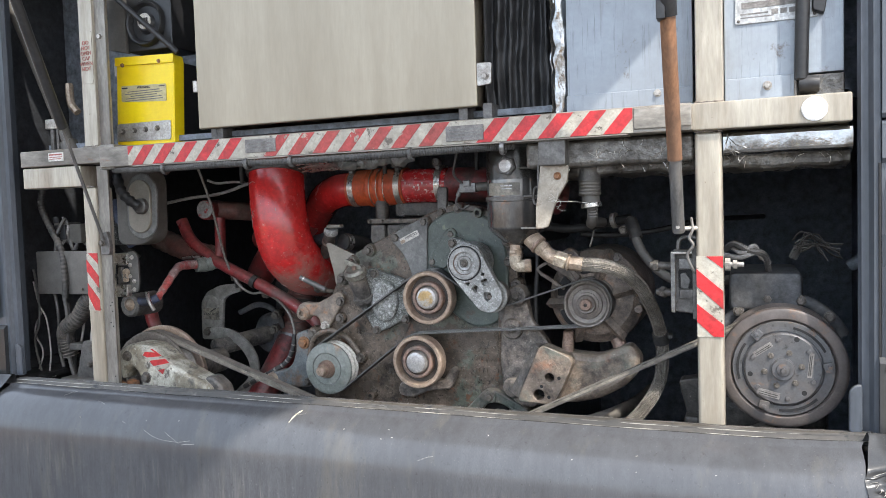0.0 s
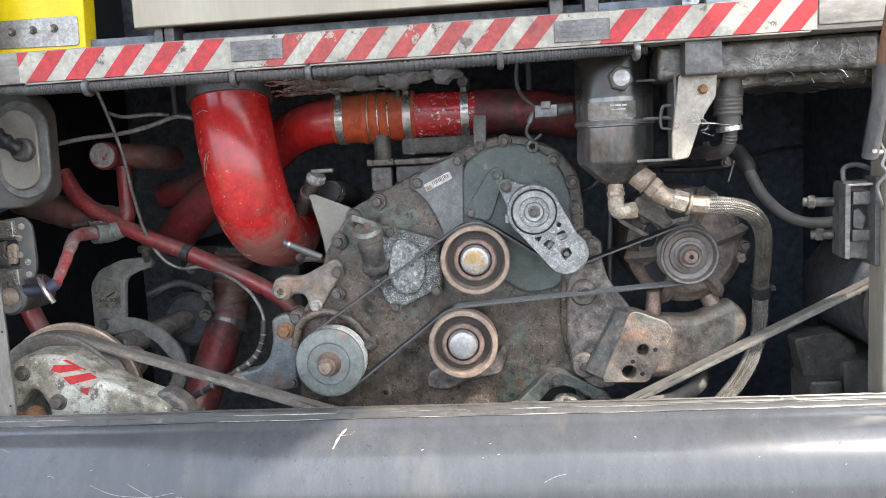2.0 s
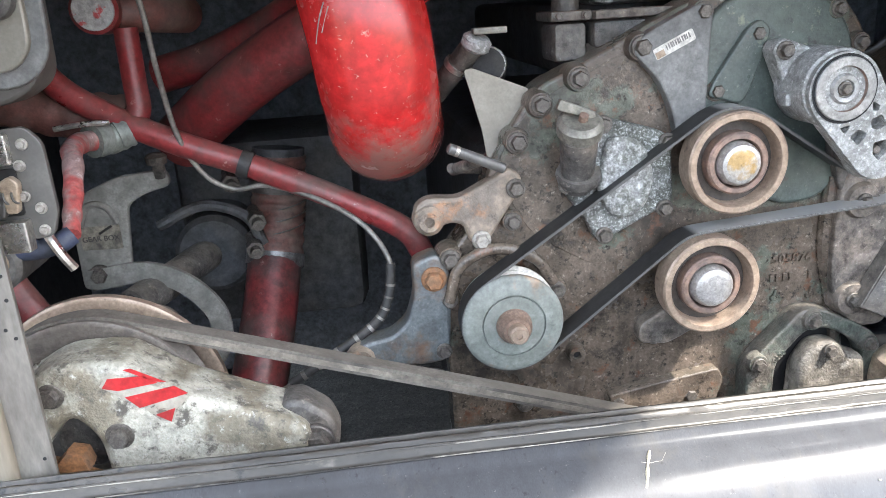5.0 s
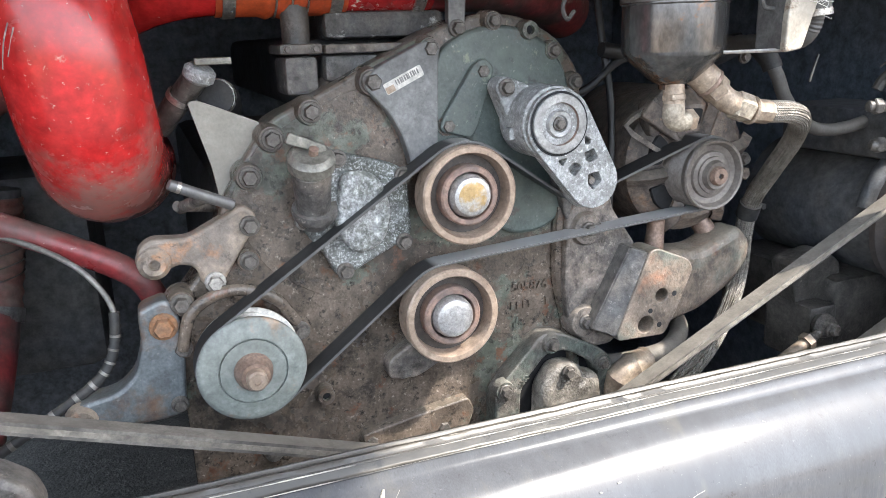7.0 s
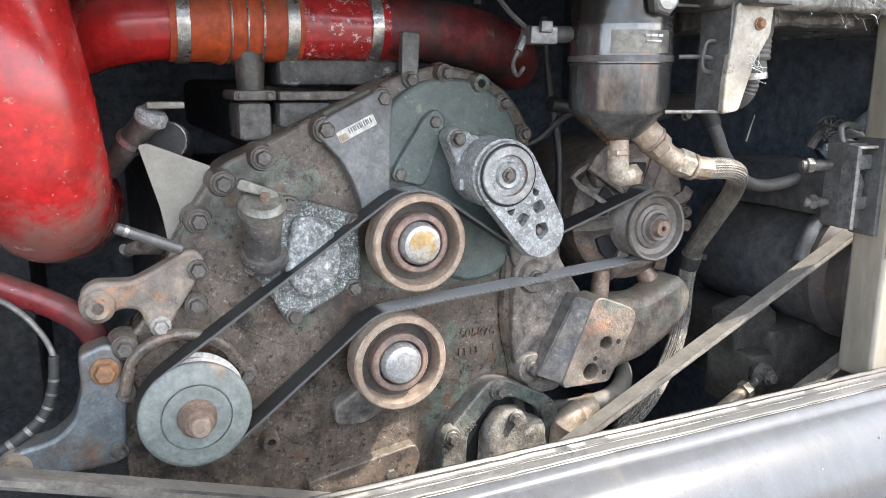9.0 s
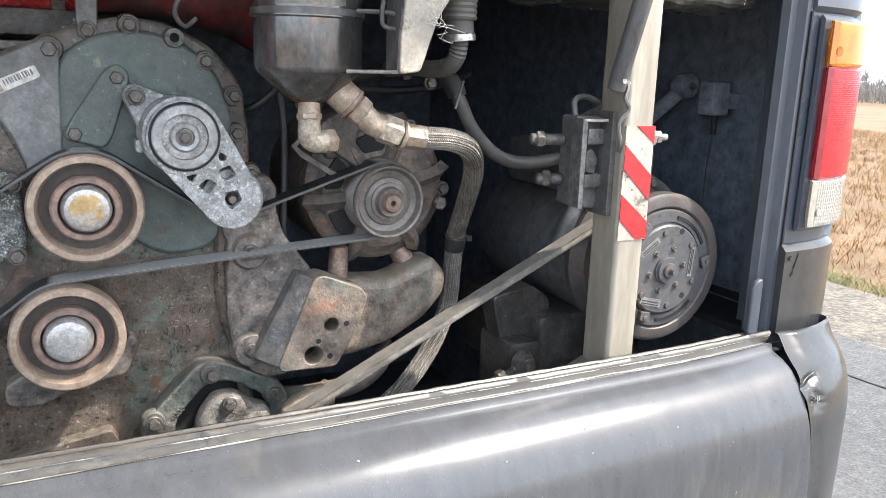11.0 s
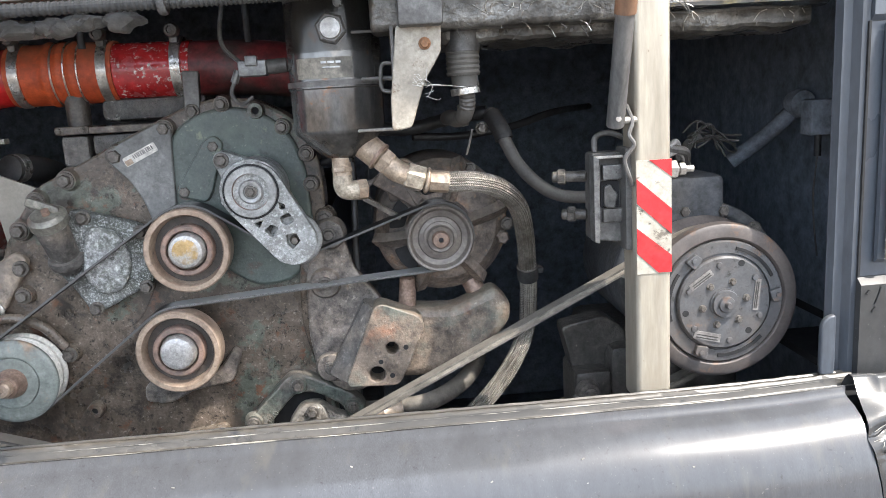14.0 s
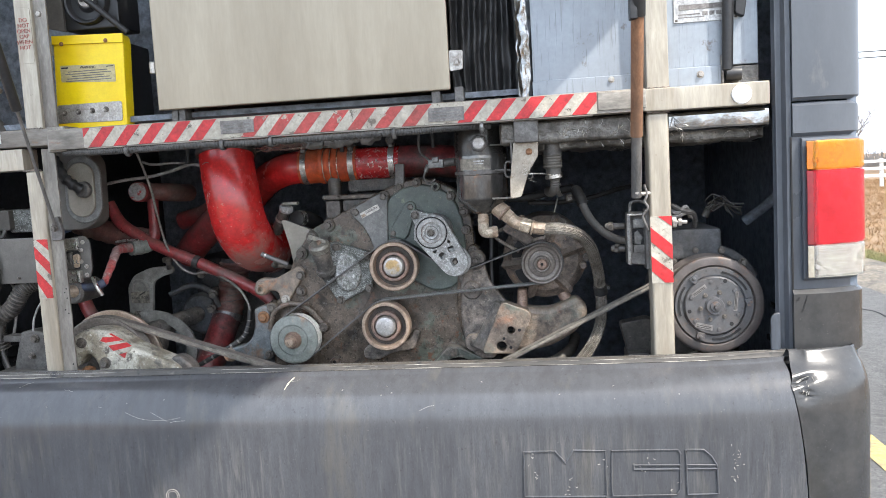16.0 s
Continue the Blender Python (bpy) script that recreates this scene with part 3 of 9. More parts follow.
M["gravel"] = surface("pale_gravel_shoulder", (0.15, 0.125, 0.092), (0.095, 0.083, 0.068), (0.42, 0.6), 2.5, 45, (0.85, 0.95), bumpy=1.0, bump_dist=0.012, mottle=0.5, grain=0.6,
                      specks=[((0.27, 0.24, 0.195), 0.58, 0.66, 60), ((0.04, 0.035, 0.03), 0.57, 0.66, 45)])
M["field"] = surface("dry_field_soil", (0.20, 0.128, 0.066), (0.145, 0.092, 0.048), (0.4, 0.62), 0.7, 12, (0.85, 0.95), bumpy=0.6, bump_dist=0.02,
                     third=(0.10, 0.088, 0.036), third_amount=(0.6, 0.7), third_scale=0.5)
M["dry_grass"] = surface("dry_orange_grass", (0.26, 0.155, 0.070), (0.20, 0.112, 0.048), (0.4, 0.62), 1.2, 20, (0.7, 0.9), bumpy=0.1)
M["green_grass"] = surface("green_verge_grass", (0.135, 0.145, 0.050), (0.21, 0.17, 0.075), (0.4, 0.62), 1.6, 20, (0.7, 0.9), bumpy=0.1)
M["yellow_line"] = surface("worn_yellow_road_paint", (0.42, 0.33, 0.10), (0.24, 0.20, 0.11), (0.45, 0.6), 7, 90, (0.7, 0.9), bumpy=0.4, bump_dist=0.003)
M["twig"] = surface("grey_bare_twigs", (0.17, 0.145, 0.125), (0.11, 0.095, 0.08), (0.4, 0.62), 3, 30, (0.8, 0.95), bumpy=0.3)
# twig colour made paler: distance haze painted into the far brush
M["far_twig"] = surface("grey_brown_brush_paled_as_haze", (0.27, 0.24, 0.21), (0.20, 0.175, 0.15), (0.4, 0.62), 0.6, 8, (0.8, 0.95), bumpy=0.1)
M["wood_white"] = surface("white_painted_rail", (0.66, 0.65, 0.62), (0.5, 0.49, 0.46), (0.45, 0.65), 5, 60, (0.6, 0.8), bumpy=0.2)


def braid(name):
    m = surface(name, (0.29, 0.265, 0.23), (0.17, 0.152, 0.13), (0.42, 0.64), 20, 320, (0.32, 0.5), metal=0.6, bumpy=0.1)
    p = m.node_tree.nodes["Principled BSDF"]
    n = m.node_tree.nodes
    hs = []
    for dirs in ((1, 0, 1), (1, 0, -1)):
        g, mp, w = n.new("ShaderNodeNewGeometry"), n.new("ShaderNodeMapping"), n.new("ShaderNodeTexWave")
        mp.inputs["Scale"].default_value = (dirs[0], 0.6, dirs[2])
        w.inputs["Scale"].default_value, w.inputs["Distortion"].default_value = 190, 0.3
        w.bands_direction = "DIAGONAL"
        link(m, g.outputs["Position"], mp.inputs[0])
        link(m, mp.outputs[0], w.inputs[0])
        hs.append(w.outputs["Fac"])
    mul = mix(m, 1.0, hs[0], hs[1], "MULTIPLY")
    link(m, bump(m, mul, 0.8, 0.0016), p.inputs["Normal"])
    return m


M["braid"] = braid("steel_braid")


def lens(name, colour, rough=0.12, trans=0.55, relief=0.2, pitch=105):
    m = surface(name, colour, tuple(c * 0.92 for c in colour), (0.4, 0.7), 4, 200, (rough, rough + 0.06), bumpy=0.02, mottle=0.04, grain=0.06)
    p = m.node_tree.nodes["Principled BSDF"]
    p.inputs["Transmission Weight"].default_value = trans
    waves = []
    for axis in ("X", "Z"):
        g, w = m.node_tree.nodes.new("ShaderNodeNewGeometry"), m.node_tree.nodes.new("ShaderNodeTexWave")
        w.bands_direction = axis
        w.inputs["Scale"].default_value = pitch
        link(m, g.outputs["Position"], w.inputs[0])
        waves.append(w.outputs["Fac"])
    link(m, bump(m, mix(m, 1.0, waves[0], waves[1], "MULTIPLY"), relief, 0.0009), p.inputs["Normal"])
    p.inputs["IOR"].default_value = 1.45
    return m


M["lens_red"] = lens("red_plastic_lens", (0.92, 0.05, 0.09), 0.07, 0.82)
M["lens_amber"] = lens("amber_plastic_lens", (0.98, 0.45, 0.04), 0.07, 0.82)
M["lens_clear"] = lens("clear_plastic_lens", (0.80, 0.785, 0.74), 0.06, 0.85, 0.7, 50)
M["lens_side_red"] = surface("dusky_red_lens_side", (0.22, 0.026, 0.034), (0.17, 0.024, 0.03), (0.4, 0.6), 20, 200, (0.15, 0.25), bumpy=0.05, mottle=0.1)
M["lens_side_amber"] = surface("dusky_amber_lens_side", (0.42, 0.14, 0.02), (0.34, 0.11, 0.02), (0.4, 0.6), 20, 200, (0.15, 0.25), bumpy=0.05, mottle=0.1)
M["lens_side_clear"] = surface("dusty_clear_lens_side", (0.34, 0.31, 0.25), (0.26, 0.24, 0.20), (0.4, 0.6), 20, 200, (0.2, 0.3), bumpy=0.05, mottle=0.2)
M["reflector"] = surface("silvered_reflector", (0.80, 0.78, 0.75), (0.55, 0.53, 0.5), (0.4, 0.6), 14, 200, (0.25, 0.4), metal=0.5, bumpy=0.3, bump_dist=0.004)
M["glint"] = surface("white_reflector_disc", (0.85, 0.84, 0.82), None, fine=200, rough=(0.25, 0.35), bumpy=0.05)


# ---- building helpers ----
def smooth(pts, steps=6, closed=False):
    """A soft curve through the points."""
    p = [Vector(q) for q in pts]
    if not closed:
        p = [p[0] * 2 - p[1]] + p + [p[-1] * 2 - p[-2]]
    else:
        p = [p[-1]] + p + [p[0], p[1]]
    out = []
    for i in range(1, len(p) - 2):
        a, b, c, d = p[i - 1:i + 3]
        for k in range(steps):
            t = k / steps
            out.append(0.5 * (2 * b + (c - a) * t + (2 * a - 5 * b + 4 * c - d) * t * t + (3 * b - a - 3 * c + d) * t ** 3))
    if not closed:
        out.append(p[-2])
    return out


def sweep(bm, path, section, closed=False, up=None, radius=None, cap=True):
    """Carry a section (u, v) along a path; radius(i, n) scales it."""
    n = len(path)
    tan = [((path[(i + 1) % n] if closed or i < n - 1 else path[i]) - (path[i - 1] if closed or i > 0 else path[i])).normalized() for i in range(n)]
    if up is None:
        u = tan[0].orthogonal().normalized()
    rings = []
    for i in range(n):
        if up is not None:
            u = (Vector(up) - tan[i] * tan[i].dot(Vector(up))).normalized()
        else:
            u = (u - tan[i] * u.dot(tan[i])).normalized()
        v = tan[i].cross(u)
        s = radius(i, n) if radius else 1.0
        rings.append([bm.verts.new(path[i] + (u * a + v * b) * s) for a, b in section])
    k = len(section)
    for i in range(n if closed else n - 1):
        r, q = rings[i], rings[(i + 1) % n]
        for j in range(k):
            bm.faces.new((r[j], r[(j + 1) % k], q[(j + 1) % k], q[j]))
    if cap and not closed:
        bm.faces.new(rings[0][::-1])
        bm.faces.new(rings[-1])


def circle(r, n=16):
    return [(r * math.cos(2 * math.pi * i / n), r * math.sin(2 * math.pi * i / n)) for i in range(n)]


def tube(pts, r, seg=16, steps=6, radius=None, bm=None, closed=False, lobes=0):
    bm = bm or bmesh.new()
    section = circle(r, seg)
    if lobes:
        section = [(u * (1 + 0.06 * math.cos(lobes * math.atan2(v, u))), v * (1 + 0.06 * math.cos(lobes * math.atan2(v, u)))) for u, v in section]
    sweep(bm, smooth(pts, steps, closed), section, closed, radius=radius)
    return bm


def rod(a, b, r, seg=20, r2=None, bm=None, bevel=0.0):
    """A straight round bar; its ends are chamfered by bevel."""
    bm = bm or bmesh.new()
    a, b = Vector(a), Vector(b)
    d = (b - a).normalized()
    r2 = r if r2 is None else r2
    if bevel:
        path, rad = [a, a + d * bevel, b - d * bevel, b], [r - bevel, r, r2, r2 - bevel]
    else:
        path, rad = [a, b], [r, r2]
    sweep(bm, path, circle(1.0, seg), radius=lambda i, n: rad[i])
    return bm


def lathe(profile, centre, axis=(0, 1, 0), seg=48, bm=None):
    """Turn (radius, distance along axis) round an axis through centre."""
    bm = bm or bmesh.new()
    a = Vector(axis).normalized()
    u = a.orthogonal().normalized()
    v = a.cross(u)
    c = Vector(centre)
    rings = []
    for r, h in profile:
        if r < 1e-6:
            rings.append([bm.verts.new(c + a * h)])
        else:
            rings.append([bm.verts.new(c + a * h + (u * math.cos(2 * math.pi * i / seg) + v * math.sin(2 * math.pi * i / seg)) * r) for i in range(seg)])
    for p, q in zip(rings, rings[1:]):
        for j in range(seg):
            k = (j + 1) % seg
            if len(p) == 1 and len(q) > 1:
                bm.faces.new((p[0], q[j], q[k]))
            elif len(q) == 1 and len(p) > 1:
                bm.faces.new((p[j], q[0], p[k]))
            elif len(p) > 1:
                bm.faces.new((p[j], q[j], q[k], p[k]))
    return bm


def box(x0, x1, y0, y1, z0, z1, bevel=0.003, bm=None, seg=2):
    b = bmesh.new()
    bmesh.ops.create_cube(b, size=1)
    bmesh.ops.scale(b, vec=(x1 - x0, y1 - y0, z1 - z0), verts=b.verts)
    bmesh.ops.translate(b, vec=((x0 + x1) / 2, (y0 + y1) / 2, (z0 + z1) / 2), verts=b.verts)
    if bevel:
        bmesh.ops.bevel(b, geom=b.edges[:], offset=bevel, segments=seg, profile=0.5, affect="EDGES")
    return joined(b, bm)


def joined(b, bm):
    if bm is None:
        return b
    me = bpy.data.meshes.new("part")
    b.to_mesh(me)
    b.free()
    bm.from_mesh(me)
    bpy.data.meshes.remove(me)
    return bm


def rounded(pts, r=0.006, n=4):
    """A polygon with its corners rounded off."""
    out, k = [], len(pts)
    for i in range(k):
        p, a, b = (Vector((*pts[j % k], 0)) for j in (i, i - 1, i + 1))
        da, db = (a - p), (b - p)
        m = min(r, da.length * 0.45, db.length * 0.45)
        s, e = p + da.normalized() * m, p + db.normalized() * m
        for q in range(n + 1):
            t = q / n
            w = s * (1 - t) ** 2 + p * 2 * t * (1 - t) + e * t * t
            out.append((w.x, w.y))
    return out


def disc(cx, cz, r, n=20):
    return [(cx + a, cz + b) for a, b in circle(r, n)]


def hull(*circles):
    """The outline of a belt drawn tight round circles (x, z, r)."""
    pts = sorted({(round(x, 6), round(z, 6)) for cx, cz, r in circles for x, z in disc(cx, cz, r, 28)})

    def half(seq):
        h = []
        for p in seq:
            while len(h) > 1 and (h[-1][0] - h[-2][0]) * (p[1] - h[-2][1]) - (h[-1][1] - h[-2][1]) * (p[0] - h[-2][0]) <= 0:
                h.pop()
            h.append(p)
        return h[:-1]
    return half(pts) + half(pts[::-1])


def plate(outline, y0, y1, holes=(), bevel=0.002, bm=None, m=None):
    """A flat piece cut to an outline in x and z, with holes, from y0 (front) to y1, its edges rounded by bevel."""
    cu = bpy.data.curves.new("cut", "CURVE")
    cu.dimensions, cu.fill_mode = "2D", "BOTH"
    cu.extrude = max((y1 - y0) / 2 - bevel, 1e-4)
    cu.bevel_depth, cu.bevel_resolution, cu.offset = bevel, 2, -bevel
    for poly in (outline, *holes):
        s = cu.splines.new("POLY")
        s.points.add(len(poly) - 1)
        for pt, (x, z) in zip(s.points, poly):
            pt.co = (x, z, 0, 1)
        s.use_cyclic_u = True
    ob = bpy.data.objects.new("cut", cu)
    me = bpy.data.meshes.new_from_object(ob)
    b = bmesh.new()
    b.from_mesh(me)
    bpy.data.objects.remove(ob)
    bpy.data.curves.remove(cu)
    bpy.data.meshes.remove(me)
    bmesh.ops.transform(b, matrix=m or Matrix(((1, 0, 0, 0), (0, 0, -1, (y0 + y1) / 2), (0, 1, 0, 0), (0, 0, 0, 1))), verts=b.verts)
    return joined(b, bm)


def finish(ob, angle=35):
    me = ob.data
    for p in me.polygons:
        p.use_smooth = True
    me.set_sharp_from_angle(angle=radians(angle))


def part(name, bm, mat, parent=None, label="", angle=35):
    """Links a bmesh as one mesh object under a thing or a part."""
    if bm is not None and not isinstance(bm, bpy.types.Mesh):
        bmesh.ops.recalc_face_normals(bm, faces=bm.faces)
        me = bpy.data.meshes.new(name)
        bm.to_mesh(me)
        bm.free()
        me.materials.append(M[mat])
    else:
        me = bm
    ob = new(name, me)
    finish(ob, angle)
    if len(me.polygons) < 4000:
        level = ob.modifiers.new("level_faces", "WEIGHTED_NORMAL")    # flat faces stay flat beside rounded edges
        level.keep_sharp = True
    if parent is not None:
        ob.parent = parent
        ob.matrix_parent_inverse = parent_inverse(parent)
    if label:
        ob["label"] = label
    return ob


def parent_inverse(parent):
    m = Matrix.Identity(4)
    while parent is not None:
        m = parent.matrix_basis @ m if parent.parent is None else parent.matrix_parent_inverse @ parent.matrix_basis @ m
        parent = parent.parent
    return m.inverted()


def thing(name, at, label, category, group="", kind=""):
    e = new(name)
    e.empty_display_size = 0.05
    e.matrix_basis = Matrix.Translation(at)
    return tagged(e, label, category, group, kind)


def single(name, bm, mat, label, category, group="", kind="", angle=35):
    return tagged(part(name, bm, mat, angle=angle), label, category, group, kind)


# a bolt head with its washer, looking along -y, 1 unit = radius of the washer
def bolt_mesh(name, mat, washer=True):
    bm = bmesh.new()
    if washer:
        lathe([(0, -0.25), (0.92, -0.25), (1.0, -0.18), (1.0, 0.1)], (0, 0, 0), seg=16, bm=bm)
    hexa = [(0.74 * math.cos(math.pi / 3 * i), 0.74 * math.sin(math.pi / 3 * i)) for i in range(6)]
    rings = []
    for s, y in ((1, 0.1), (1, -0.72), (0.86, -0.85)):
        rings.append([bm.verts.new((a * s, y, b * s)) for a, b in hexa])
    for r, q in zip(rings, rings[1:]):
        for j in range(6):
            bm.faces.new((r[j], r[(j + 1) % 6], q[(j + 1) % 6], q[j]))
    bm.faces.new(rings[-1])
    bmesh.ops.recalc_face_normals(bm, faces=bm.faces)
    me = bpy.data.meshes.new(name)
    bm.to_mesh(me)
    bm.free()
    me.materials.append(M[mat])
    return me


BOLT, BOLT_RUST, BOLT_ZINC = bolt_mesh("bolt", "bolt"), bolt_mesh("rusty_bolt", "rust_bolt"), bolt_mesh("zinc_bolt", "nickel")


def bolt(x, y, z, r, parent, mesh=None, turn=0.0, facing=None, label=""):
    ob = new("bolt", mesh or BOLT)
    finish(ob)
    m = Matrix.Translation((x, y, z)) @ (facing or Matrix.Identity(4)) @ Matrix.Rotation(turn, 4, "Y") @ Matrix.Scale(r, 4)
    ob.parent = parent
    ob.matrix_parent_inverse = parent_inverse(parent)
    ob.matrix_basis = m
    if label:
        ob["label"] = label
    return ob


def words(text, size, mat, at, parent, name="lettering", depth=0.0006, turn=None, align="CENTER"):
    """Letters of the built-in font, standing on the x-z plane and facing -y."""
    cu = bpy.data.curves.new(name, "FONT")
    cu.body, cu.size, cu.extrude, cu.align_x, cu.align_y = text, size, depth, align, "CENTER"
    cu.space_line = 0.95
    ob = bpy.data.objects.new(name, cu)
    me = bpy.data.meshes.new_from_object(ob)
    bpy.data.objects.remove(ob)
    me.transform(Matrix.Translation(at) @ (turn or Matrix.Identity(4)) @ Matrix.Rotation(radians(90), 4, "X"))
    me.materials.append(M[mat])
    o = new(name, me)
    o.parent = parent
    o.matrix_parent_inverse = parent_inverse(parent)
    return o


def bars(rows, mat, y, parent, name="print_line", t=0.0008):
    """Plain bars where print cannot be read: (x0, x1, z, height)."""
    for x0, x1, z, h in rows:
        part(name, box(x0, x1, y - t, y, z - h / 2, z + h / 2, 0), mat, parent)


def stripes(x0, x1, z0, z1, y, pitch, lean, parent, red, first=0.0, mat_white="tape_white", skip=()):
    """A strip of slanted red bars on white tape."""
    part("white_tape", box(x0, x1, y - 0.0012, y + 0.001, z0, z1, 0), mat_white, parent)
    x = x0 - pitch + first
    h = z1 - z0
    while x < x1:
        a, b = x, x + pitch / 2
        poly = clip([(a, z0), (b, z0), (b + lean * h, z1), (a + lean * h, z1)], x0, x1)
        mid = x + pitch / 4 + lean * h / 2
        if poly and not any(s0 < mid < s1 for s0, s1 in skip):
            part("red_stripe", plate(poly, y - 0.0022, y - 0.0004, bevel=0.0001), red(mid), parent)
        x += pitch


def clip(poly, x0, x1):
    for lim, keep in ((x0, 1), (x1, -1)):
        out = []
        for p, q in zip(poly, poly[1:] + poly[:1]):
            pin, qin = (p[0] - lim) * keep >= 0, (q[0] - lim) * keep >= 0
            if pin:
                out.append(p)
            if pin != qin:
                t = (lim - p[0]) / (q[0] - p[0])
                out.append((lim, p[1] + t * (q[1] - p[1])))
        poly = out
        if len(poly) < 3:
            return None
    a = sum(p[0] * q[1] - q[0] * p[1] for p, q in zip(poly, poly[1:] + poly[:1])) / 2
    return poly if abs(a) > 2e-5 else None


MID = -0.833                                # the coach's middle line


def mirror_x(x):
    return 2 * MID - x


# ---- ground and distance ----
def sheet(name, x0, x1, y0, y1, z, mat, label, category="ground", kind="structure", nx=1, ny=1, wave=0.0):
    bm = bmesh.new()
    grid = [[bm.verts.new((x0 + (x1 - x0) * i / nx, y0 + (y1 - y0) * j / ny,
                           z + wave * noise.noise(Vector((i * 0.7, j * 0.7, 3))))) for j in range(ny + 1)] for i in range(nx + 1)]
    for i in range(nx):
        for j in range(ny):
            bm.faces.new((grid[i][j], grid[i + 1][j], grid[i + 1][j + 1], grid[i][j + 1]))
    return single(name, bm, mat, label, category, kind=kind)


sheet("ground", -600, 600, -600, 900, -0.06, "field", "dry brown winter field reaching the horizon")
sheet("road", -4.2, 3.08, -200, 400, 0.0, "asphalt", "worn grey asphalt road with fine cracks", "road")
sheet("shoulder", 3.08, 4.10, -200, 400, -0.012, "gravel", "pale gravel shoulder beside the asphalt", "shoulder")
sheet("far_shoulder", -5.4, -4.2, -200, 400, -0.012, "gravel", "pale gravel shoulder beside the asphalt", "shoulder")
sheet("road_line", 1.17, 1.30, -200, 400, 0.004, "yellow_line", "worn yellow line painted on the asphalt", "road line")
crack = bmesh.new()
cr = [Vector((2.60 + 0.10 * noise.noise(Vector((i * 0.31, 0, 0))) + 0.035 * noise.noise(Vector((i * 1.3, 3, 0))), 1.2 + 0.12 * i, 0.003)) for i in range(80)]
sweep(crack, cr, [(-0.001, -0.006), (0.001, -0.006), (0.001, 0.006), (-0.001, 0.006)], up=(0, 0, 1))
single("road_crack", crack, "gap", "dark crack running along the edge of the asphalt", "road crack", kind="structure")


def tufts(name, count, x0, x1, y0, y1, hmin, hmax, mat, label, seed):
    rnd = random.Random(seed)
    verts, faces = [], []
    for _ in range(count):
        x, y = rnd.uniform(x0, x1), rnd.uniform(y0, y1)
        for _ in range(12):
            a, h, w = rnd.uniform(0, 6.28), rnd.uniform(hmin, hmax), rnd.uniform(0.002, 0.005)
            bx, by = x + rnd.uniform(-0.08, 0.08), y + rnd.uniform(-0.08, 0.08)
            lx, ly = math.cos(a) * h * 1.1, math.sin(a) * h * 1.1
            k = len(verts)
            verts += [(bx - w * math.sin(a), by + w * math.cos(a), -0.06), (bx + w * math.sin(a), by - w * math.cos(a), -0.06), (bx + lx, by + ly, h - 0.06)]
            faces.append((k, k + 1, k + 2))
    me = bpy.data.meshes.new(name)
    me.from_pydata(verts, [], faces)
    me.materials.append(M[mat])
    return tagged(new(name, me), label, "grass", kind="stuff")


tufts("green_grass", 3200, 4.10, 4.5, 2.0, 22, 0.03, 0.09, "green_grass", "low green grass along the gravel edge", 1)
tufts("dry_grass", 24000, 4.45, 22, 3.0, 44, 0.04, 0.15, "dry_grass", "dry orange winter grass covering the field", 2)


def bare_tree(at, height, seed, label):
    rnd = random.Random(seed)
    t = thing("bare_tree", at, label, "tree", "bare trees along the field")
    trunk, crown = bmesh.new(), bmesh.new()

    def limb(p, d, length, r, depth):
        n = 4
        pts = [p]
        for i in range(n):
            d = (d + Vector((rnd.uniform(-1, 1), rnd.uniform(-1, 1), rnd.uniform(-0.3, 0.6))) * 0.22).normalized()
            pts.append(pts[-1] + d * length / n)
        sweep(trunk if depth < 1 else crown, pts, circle(r, 6 if depth < 2 else 3), radius=lambda i, k: 1 - 0.55 * i / (k - 1))
        if depth < 4:
            for i in range(4 if depth < 3 else 5):
                q = pts[rnd.randint(2, n)]
                a = rnd.uniform(0, 6.28)
                side = Vector((math.cos(a), math.sin(a), rnd.uniform(0.1, 0.9))).normalized()
                limb(q, (d * 0.5 + side).normalized(), length * rnd.uniform(0.5, 0.72), r * 0.45, depth + 1)
    limb(Vector(at), Vector((0, 0, 1)), height * 0.4, height * 0.028, 0)
    part("trunk", trunk, "twig", t)
    part("crown", crown, "twig", t)
    return t


for i, (x, y, h) in enumerate(((15, 40, 5.0), (22, 46, 4.4), (30, 52, 6.0), (9.5, 37, 4.6), (36, 40, 5.2), (40, 33, 4.8), (46, 38, 5.6), (27, 62, 6.2))):
    bare_tree((x, y, -0.06), h, 10 + i, "leafless grey tree standing at the edge of the field")
rnd = random.Random(5)
verts, faces = [], []
for _ in range(52000):
    a = rnd.uniform(-0.35, 1.6)
    d = rnd.uniform(62, 95)
    x, y = d * math.sin(a), d * math.cos(a)
    z = abs(rnd.gauss(0, 0.55 + 0.35 * math.sin(a * 23) * math.sin(a * 9.1))) + 0.05
    s, b = rnd.uniform(0.10, 0.34), rnd.uniform(0, 6.28)
    k = len(verts)
    verts += [(x, y, z), (x + 0.12 * s * math.cos(b), y + s * math.sin(b), z + s * 0.2), (x - s * 0.5 * math.sin(b), y + s * 0.3, z + s * 2.0)]
    faces.append((k, k + 1, k + 2))
me = bpy.data.meshes.new("far_thicket")
me.from_pydata(verts, [], faces)
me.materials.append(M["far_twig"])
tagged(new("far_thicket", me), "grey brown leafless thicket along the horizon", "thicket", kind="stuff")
fence = thing("rail_fence", (12, 30, -0.06), "white painted rail fence crossing the field", "fence")
for i in range(12):
    part("post", box(5 + i * 2.2, 5.12 + i * 2.2, 33.94, 34.06, -0.06, 1.15, 0.01), "wood_white", fence)
